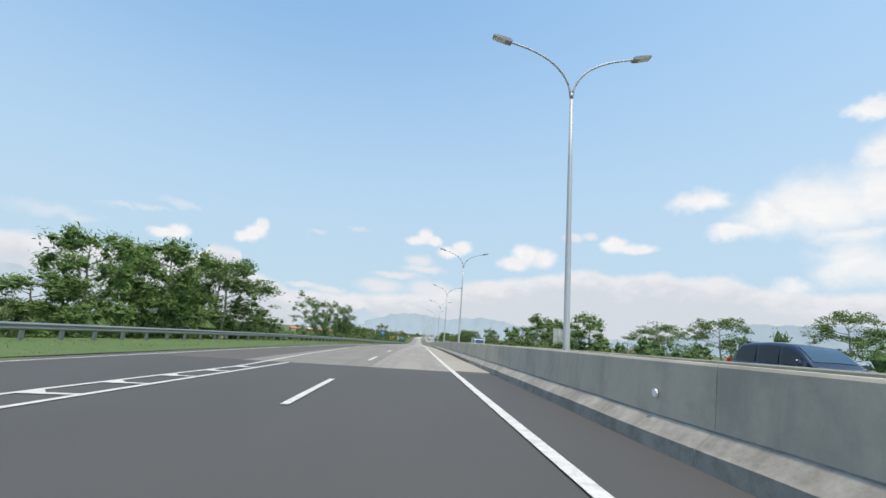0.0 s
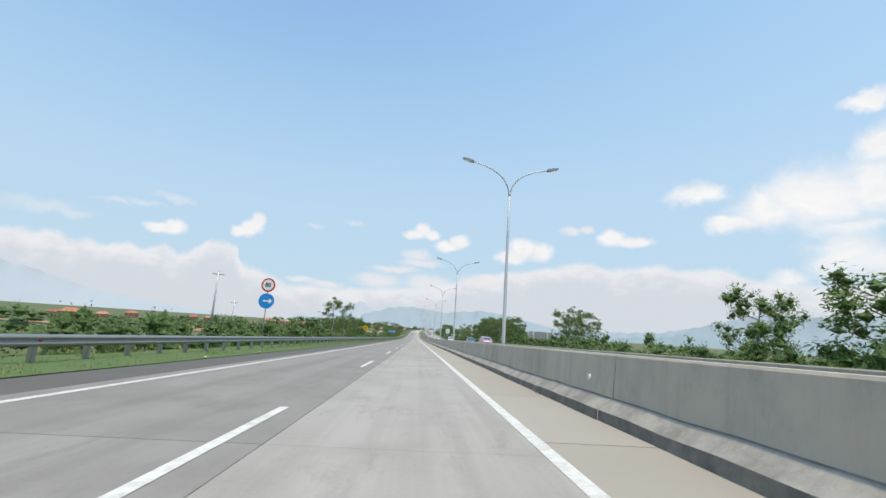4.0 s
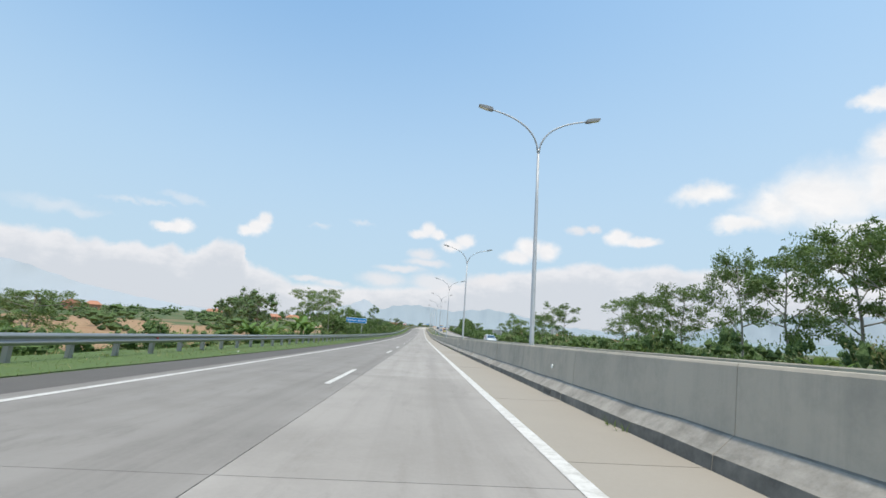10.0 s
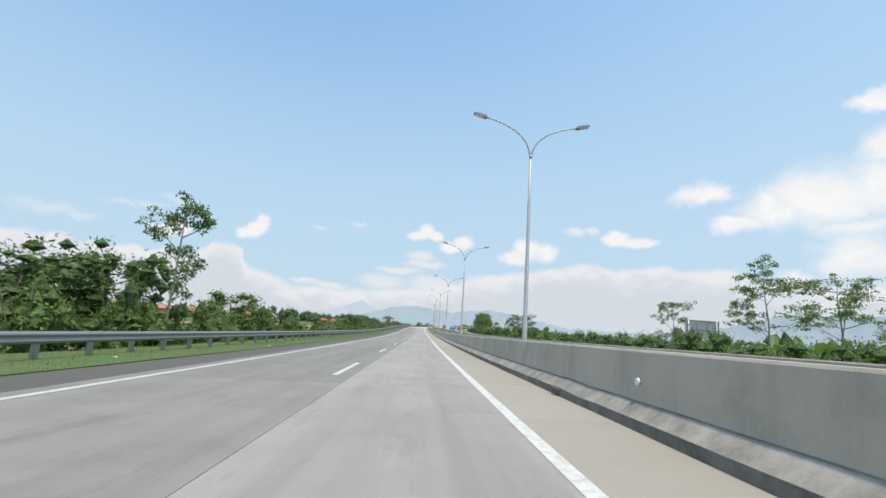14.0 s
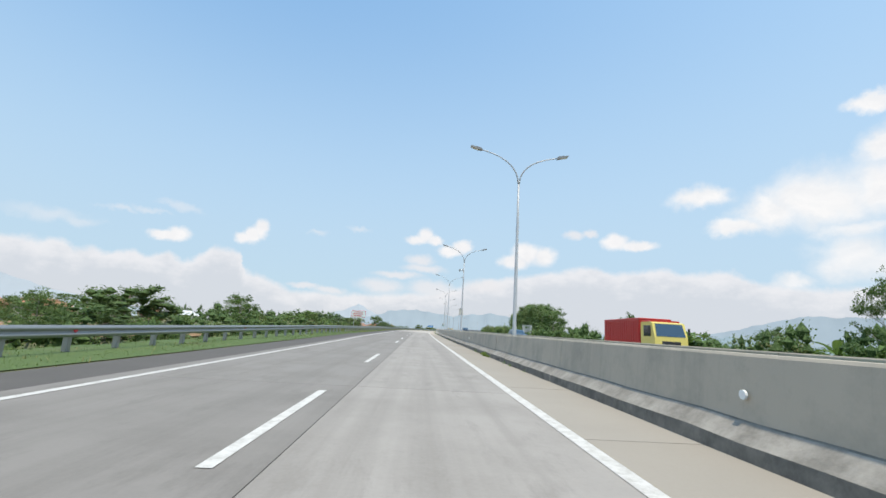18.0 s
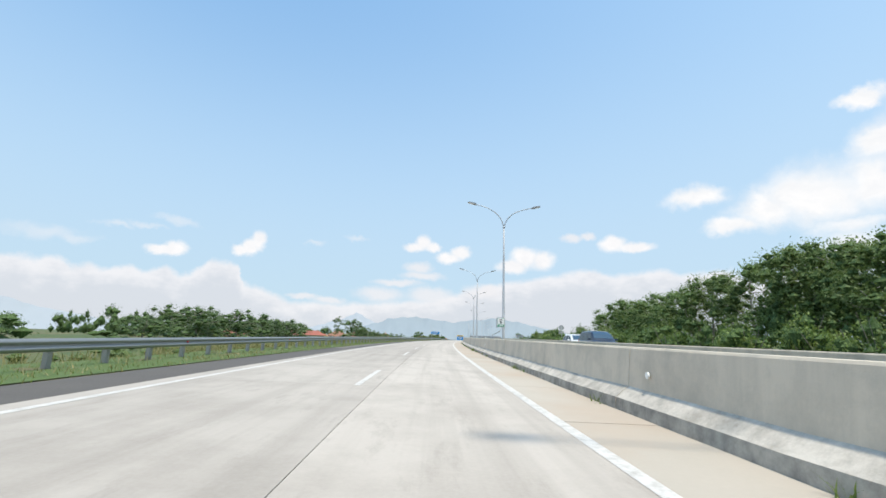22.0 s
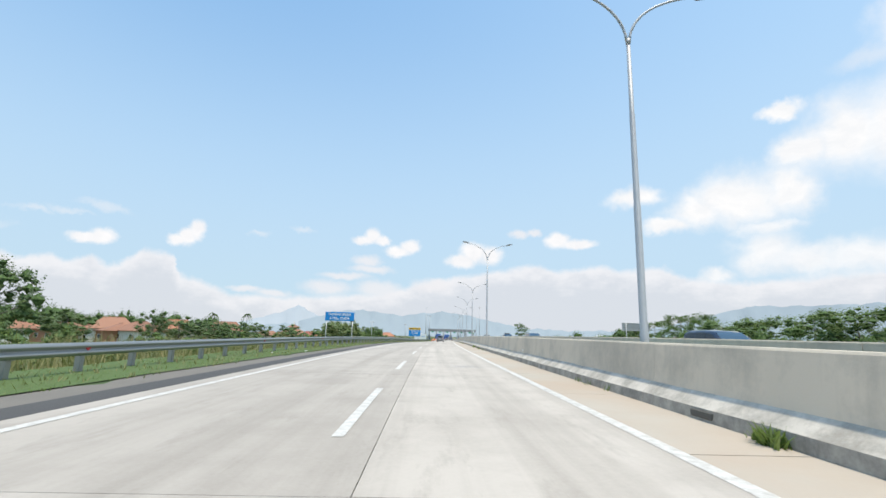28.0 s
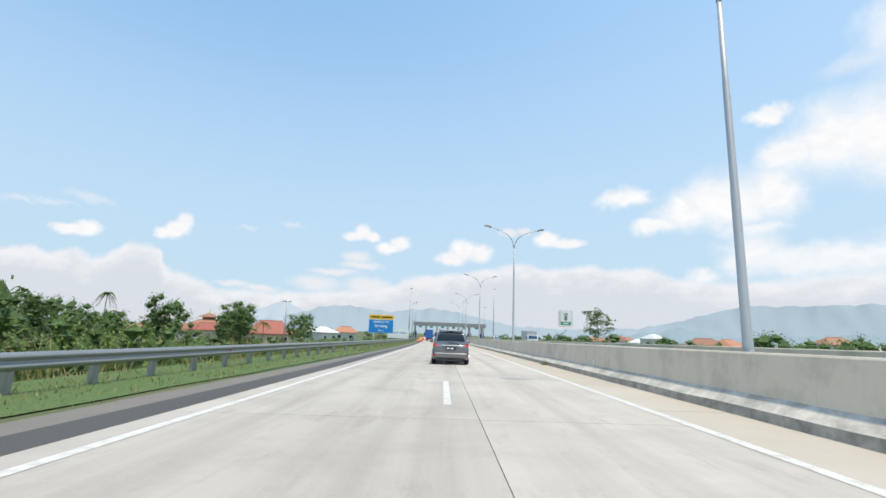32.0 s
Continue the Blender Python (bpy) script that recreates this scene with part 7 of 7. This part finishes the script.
def truck(cab_paint, box_paint, top_paint, label, box_len=4.2, wide=1.95, high=2.75, ribs=False):
    root = tagged(empty("truck"), label, "truck")
    Wd = wide / 2
    g = Geo()
    prof = [(0.1, .45), (1.55, .45), (1.7, .7), (1.66, 1.25), (1.38, 2.02), (1.2, 2.08), (0.1, 2.08)]
    n = len(prof)
    v = [(-Wd * .96, y, z) for y, z in prof] + [(Wd * .96, y, z) for y, z in prof]
    g.add(v, [(i, (i + 1) % n, n + (i + 1) % n, n + i) for i in range(n)] + [tuple(range(n - 1, -1, -1)), tuple(range(n, 2 * n))])
    cab = part("cab", g.mesh("cab", [cab_paint]), root)
    part("windscreen", Geo().add([(-Wd * .86, 1.665, 1.3), (Wd * .86, 1.665, 1.3), (Wd * .8, 1.405, 1.98), (-Wd * .8, 1.405, 1.98)], [(0, 1, 2, 3)]).mesh("windscreen", ["car_glass_blue"]), cab)
    for sx in (-1, 1):
        part("side_window", Geo().box(sx * Wd * .965, .85, 1.58, .02, .8, .6, bevel=.008).mesh("side_window", ["car_glass"]), cab)
        part("mirror", Geo().box(sx * (Wd + .15), 1.5, 1.6, .12, .06, .4, bevel=.02).mesh("mirror", ["trim_black"]), cab)
        part("headlight", Geo().box(sx * Wd * .7, 1.68, .75, .3, .06, .18, bevel=.03).mesh("headlight", ["head_clear"]), cab)
        for y in (1.0, -2.9):
            wheel(root, sx * (Wd - .16), y, .4, .26)
    part("grille", Geo().box(0, 1.68, .95, Wd * 1.1, .04, .2, bevel=.02).mesh("grille", ["trim_black"]), cab)
    part("deflector", Geo().prism([(-Wd * .9, 2.08), (Wd * .9, 2.08), (Wd * .84, high - .1), (-Wd * .84, high - .1)], .15, 1.05).mesh("deflector", [top_paint]), cab)
    part("chassis", Geo().box(0, -box_len / 2 + .4, .55, Wd * 1.1, box_len + 1.0, .2).mesh("chassis", ["trim_black"]), root)
    b_ = part("cargo_box", Geo().box(0, -box_len / 2, (high + .7) / 2, wide, box_len, high - .7, bevel=.03).mesh("cargo_box", [box_paint]), root)
    if ribs:
        g = Geo()
        for k_ in range(int(box_len / .3)):
            for sx in (-1, 1):
                g.box(sx * (Wd + .015), -.15 - k_ * .3, (high + .7) / 2, .03, .13, high - .95)
        part("ribs", g.mesh("ribs", [box_paint]), b_)
    part("top_rail", Geo().box(0, -box_len / 2, high + .0, wide + .03, box_len + .03, .1, bevel=.02).mesh("top_rail", [top_paint]), b_)
    part("door", Geo().box(-Wd * .5, -box_len - .01, (high + .7) / 2, Wd * .96, .03, high - .85).mesh("door", [box_paint]), b_)
    part("door", Geo().box(Wd * .5, -box_len - .01, (high + .7) / 2, Wd * .96, .03, high - .85).mesh("door", [box_paint]), b_)
    return root


truck("paint_white", "paint_white", "paint_darkblue", "white box truck with a blue top rail, oncoming", 4.6, 2.0, 2.36).matrix_world = stand(92.8, 10.6, 180, paved=True)
truck("paint_yellow", "paint_red", "paint_red", "red container truck with a yellow cab, oncoming", 5.0, 1.9, 2.28, True).matrix_world = stand(529.0, 11.6, 180, paved=True)
truck("paint_white", "sign_back", "sign_back", "grey box truck with a white cab, oncoming", 4.6, 2.0, 2.75).matrix_world = stand(935, 13.6, 180, paved=True)
truck("paint_blue", "gate_blue", "gate_blue", "blue box truck queueing at the toll gate", 5.0, 2.2, 3.1).matrix_world = stand(985, -6.2, paved=True)
truck("paint_blue", "gate_blue", "gate_blue", "blue covered truck at the toll gate", 5.0, 2.2, 3.0).matrix_world = stand(1006, -2.0, paved=True)

# ------------------------------------------------ houses, mosque, poles, toll gate
def house(s, lat, w, d, h, roof_h, roof, wall, turn=0.0, label="", hip=0.25):
    root = tagged(empty("house"), label, "house")
    part("wall", Geo().box(0, 0, h / 2 - .3, w, d, h + .6).mesh("wall", [wall]), root)
    o = .5
    x, y, r = w / 2 + o, d / 2 + o, w * (0.5 - hip)
    v = [(-x, -y, h), (x, -y, h), (x, y, h), (-x, y, h), (-r, 0, h + roof_h), (r, 0, h + roof_h), (-x, -y, h - .12), (x, -y, h - .12), (x, y, h - .12), (-x, y, h - .12)]
    rf = part("roof", Geo().add(v, [(0, 1, 5, 4), (1, 2, 5), (2, 3, 4, 5), (3, 0, 4), (0, 6, 7, 1), (1, 7, 8, 2), (2, 8, 9, 3), (3, 9, 6, 0), (6, 9, 8, 7)]).mesh("roof", [roof]), root)
    part("ridge", Geo().tube([(-r, 0, h + roof_h), (r, 0, h + roof_h)], .12, 6).mesh("ridge", [roof]), rf)
    for k_ in range(max(1, int(w / 3))):
        xx = -w / 2 + (k_ + .5) * w / max(1, int(w / 3))
        wn = part("window", Geo().box(xx, -d / 2 - .02, h * .55, 1.1, .06, 1.1).mesh("window", ["sign_white"]), root)
        part("pane", Geo().box(xx, -d / 2 - .045, h * .55, .95, .03, .95).mesh("pane", ["car_glass"]), wn)
    part("door", Geo().box(w * .32, -d / 2 - .02, .9, .9, .06, 2.0).mesh("door", ["wood"]), root)
    root.matrix_world = stand(s, lat, turn)
    return root


rh = random.Random(4)
RED = "village house with a hipped clay-tile roof"
house(967, -47, 11, 9, 2.9, 3.2, "tiles_red", "wall_cream", 20, "low house with a large dull red roof among scrub")
house(985, -38, 7, 6, 3.2, 1.6, "zinc_roof", "wall_white", 60, "small white house with a pale gable roof")
house(995, -33, 7, 6, 3.0, 1.8, "tiles_orange", "wall_white", 10, "white house with an orange tile roof near the toll gate")
house(958, 66, 9, 8, 2.6, 2.4, "tiles_orange", "wall_cream", 30, "house with a bright orange tile roof")
house(884, 62, 9, 7, 2.6, 2.0, "tiles_red", "wall_white", 15, "white-walled house with a red roof")
house(940, 85, 12, 7, 3.5, 1.2, "zinc_roof", "wall_white", 70, "long building with a pale sheet-metal roof")
house(961, 62, 8, 7, 3.0, 2.0, "tiles_brown", "wall_brick", -20, "brick house with a brown tile roof")
house(430, 52, 7, 6, 2.8, 1.6, "tiles_red", "wall_white", 75, "white house with a red roof beyond the embankment")
for i in range(26):
    s_, l_ = rh.uniform(810, 1010), rh.uniform(-62, -120)
    house(s_, l_ - max(0, (900 - s_) * .05), rh.uniform(7, 11), rh.uniform(6, 9), rh.uniform(2.8, 3.6), rh.uniform(1.6, 2.6), rh.choice(["tiles_orange", "tiles_red", "tiles_brown", "tiles_brown"]), rh.choice(["wall_white", "wall_cream", "wall_brick"]), rh.uniform(-40, 40), RED)
for i in range(30):
    s_, l_ = rh.uniform(900, 1180), rh.uniform(75, 260)
    house(s_, l_, rh.uniform(7, 12), rh.uniform(6, 10), rh.uniform(3, 6.0), rh.uniform(1.4, 2.4), rh.choice(["tiles_orange", "tiles_red", "zinc_roof", "tiles_brown"]), rh.choice(["wall_white", "wall_cream", "wall_white"]), rh.uniform(-40, 40), RED)
for i in range(30):
    s_, l_ = rh.uniform(170, 560), rh.uniform(-190, -330)
    house(s_, l_, rh.uniform(7, 11), rh.uniform(6, 9), rh.uniform(3.0, 4.6), rh.uniform(1.6, 2.4), rh.choice(["tiles_orange", "tiles_orange", "tiles_brown", "tiles_red"]), rh.choice(["wall_brick", "wall_cream"]), rh.uniform(-40, 40), RED)
for i in range(16):
    s_, l_ = rh.uniform(640, 740), rh.uniform(-112, -200)
    house(s_, l_, rh.uniform(7, 11), rh.uniform(6, 9), rh.uniform(3.0, 4.0), rh.uniform(1.6, 2.4), "zinc_roof" if i in (5, 11) else rh.choice(["tiles_orange", "tiles_brown", "tiles_orange"]), rh.choice(["wall_cream", "wall_brick"]), rh.uniform(-40, 40), RED)
for i in range(16):
    s_, l_ = rh.uniform(90, 420), rh.uniform(70, 190)
    house(s_, l_, rh.uniform(7, 11), rh.uniform(6, 9), rh.uniform(2.8, 3.6), rh.uniform(1.6, 2.4), rh.choice(["tiles_orange", "tiles_red"]), rh.choice(["wall_white", "wall_cream"]), rh.uniform(-40, 40), RED)

mq = tagged(empty("mosque"), "village mosque with a tiered brown tile roof and a small finial", "mosque")
part("wall", Geo().box(0, 0, 1.2, 11, 11, 3.0).mesh("wall", ["wall_white"]), mq)


def pyramid(x, z0, z1, xt, mat, name):
    v = [(-x, -x, z0), (x, -x, z0), (x, x, z0), (-x, x, z0), (-xt, -xt, z1), (xt, -xt, z1), (xt, xt, z1), (-xt, xt, z1)]
    part(name, Geo().add(v, [(0, 1, 5, 4), (1, 2, 6, 5), (2, 3, 7, 6), (3, 0, 4, 7), (4, 5, 6, 7), (3, 2, 1, 0)]).mesh(name, [mat]), mq)


pyramid(6.4, 2.7, 4.8, 2.2, "tiles_brown", "roof")
part("lantern", Geo().box(0, 0, 5.1, 3.0, 3.0, 0.9).mesh("lantern", ["wall_brick"]), mq)
pyramid(2.7, 5.5, 6.6, 0.5, "tiles_brown", "upper_roof")
part("finial", Geo().tube([(0, 0, 6.6), (0, 0, 7.1), (0, 0, 8.0)], [.25, .1, .04], 8).mesh("finial", ["dome_gold"]), mq)
mq.matrix_world = stand(1029, -93, 15, size=(1.35, 1.35, 1.35))
mq = tagged(empty("mosque"), "white mosque with a pale gold dome in the distance", "mosque")
part("wall", Geo().box(0, 0, 2.5, 12, 10, 6).mesh("wall", ["wall_white"]), mq)
g = Geo()
g.tube([(0, 0, 5.5)] + [(0, 0, 6.2 + 2.4 * math.sin(a)) for a in (0, .4, .8, 1.15, 1.45)], [2.4, 2.6, 2.5, 1.95, 1.2, .35], 16)
part("dome", g.mesh("dome", ["dome_gold"], True), mq)
for x in (-5.6, 5.6):
    part("minaret", Geo().tube([(x, -4, 0), (x, -4, 7.5), (x, -4, 8.6)], [.6, .55, .05], 10).mesh("minaret", ["wall_white"]), mq)
mq.matrix_world = stand(1040, 165, 20)


def utility_pole(s, lat, h, label="weathered concrete utility pole with a cross-arm"):
    root = tagged(empty("utility_pole"), label, "utility pole", "utility poles")
    part("pole", Geo().tube([(0, 0, -.5), (0, 0, h)], [.16, .09], 8).mesh("pole", ["post_grey"], True), root)
    part("cross_arm", Geo().box(0, 0, h - .5, 1.5, .09, .1).mesh("cross_arm", ["wood"]), root)
    for x in (-.65, 0, .65):
        part("insulator", Geo().tube([(x, 0, h - .45), (x, 0, h - .22)], .05, 6).mesh("insulator", ["sign_white"]), root)
    root.matrix_world = stand(s, lat, 25)


for s, lat, h in ((170, -29, 9.2), (196, -20, 6.6), (120, -31, 8.5), (215, -44, 8.6), (926, -30, 8.2), (1000, -24, 9.5)):
    utility_pole(s, lat, h)


def flood_mast(s, lat, h):
    root = tagged(empty("light_mast"), "tall slim light mast near the toll plaza", "light mast", "light masts at the toll plaza")
    part("pole", Geo().tube([(0, 0, -.5), (0, 0, h)], [.16, .08], 8).mesh("pole", ["galvanised"], True), root)
    hd = part("lamp_head", Geo().box(.3, 0, h, 1.0, .35, .16, bevel=.04).mesh("lamp_head", ["lamp_head"]), root)
    part("lens", Geo().box(.35, 0, h - .085, .7, .25, .02).mesh("lens", ["lens"]), hd)
    root.matrix_world = stand(s, lat)


for s, lat, h in ((1008, -13.6, 17.5), (1018, -11.9, 13.5), (1008, 15.8, 18), (1030, 6.4, 15), (1050, -14.5, 15), (1050, 17, 14)):
    flood_mast(s, lat, h)

gate = tagged(empty("toll_gate"), "toll gate with a dark flat roof on columns over the booths", "toll gate")
part("roof", Geo().box(1.0, 0, 5.5, 27.4, 8, 1.1, bevel=.08).mesh("roof", ["gate_grey"]), gate)
part("fascia", Geo().box(1.0, -4.05, 5.5, 27.5, .1, 1.5, bevel=.02).mesh("fascia", ["lamp_head"]), gate)
for x in (-12.2, -8.0, -3.8, 0.4, 4.6, 8.8, 13.6):
    part("column", Geo().box(x, -2.5, 2.3, .5, .5, 5.6, bevel=.05).mesh("column", ["wall_white"]), gate)
    part("column", Geo().box(x, 2.5, 2.3, .5, .5, 5.6, bevel=.05).mesh("column", ["wall_white"]), gate)
    bt = part("booth", Geo().box(x, 0, 1.35, 1.3, 2.4, 2.5, bevel=.06).mesh("booth", ["gate_blue"]), gate)
    part("window", Geo().box(x, -1.21, 1.75, 1.0, .04, .9).mesh("window", ["car_glass"]), bt)
    part("island", Geo().box(x, -1.0, .1, 1.9, 12, .3, bevel=.05).mesh("island", ["kerb_concrete"]), gate)
for x in (-10.1, -5.9, -1.7, 2.5, 6.7, 11.2):
    part("lane_signal", Geo().box(x, -4.15, 4.45, 1.1, .12, .6, bevel=.02).mesh("lane_signal", ["sign_green"]), gate)
gate.matrix_world = stand(1026, 0)


def plain_box(name, s, lat, w, h, mat, label, cat):
    root = tagged(empty(name), label, cat)
    part("panel", Geo().box(0, 0, h / 2, w, .5, h, bevel=.05).mesh("panel", [mat]), root)
    part("foot", Geo().box(0, 0, .06, w * 1.02, .8, .12).mesh("foot", ["sign_white"]), root)
    root.matrix_world = stand(s, lat, paved=True)


for i in range(9):
    plain_box("traffic_barrier", 975 + i * 2.6, -8.2 + i * .25, 1.5, .9, "cone_orange" if i % 2 == 0 else "sign_white", "orange and white plastic traffic barrier before the toll gate", "traffic barrier")


def cone(s, lat):
    root = tagged(empty("traffic_cone"), "orange traffic cone with a white band", "traffic cone", "cones before the toll gate")
    part("cone", Geo().tube([(0, 0, .03), (0, 0, .75)], [.16, .03], 12).mesh("cone", ["cone_orange"], True), root)
    part("band", Geo().tube([(0, 0, .32), (0, 0, .47)], [.112, .09], 12).mesh("band", ["sign_white"], True), root)
    part("foot", Geo().box(0, 0, .02, .4, .4, .04, bevel=.01).mesh("foot", ["cone_orange"]), root)
    root.matrix_world = stand(s, lat, paved=True)


for i in range(6):
    cone(955 + i * 3.4, -8.6 + i * .1)
# litter on the verge
for i in range(22):
    s_ = rh.uniform(60, 900)
    g = Geo().box(0, 0, .02, rh.uniform(.06, .15), rh.uniform(.05, .1), .04, bevel=.01)
    ob = tagged(new("litter", g.mesh("litter", [rh.choice(["sign_white", "sign_white", "box_cream", "box_cream"])])), "scrap of litter on the grass verge", "litter", "litter on the verge")
    ob.matrix_world = stand(s_, rh.uniform(-10.6, -9.5), rh.uniform(0, 180), .02)
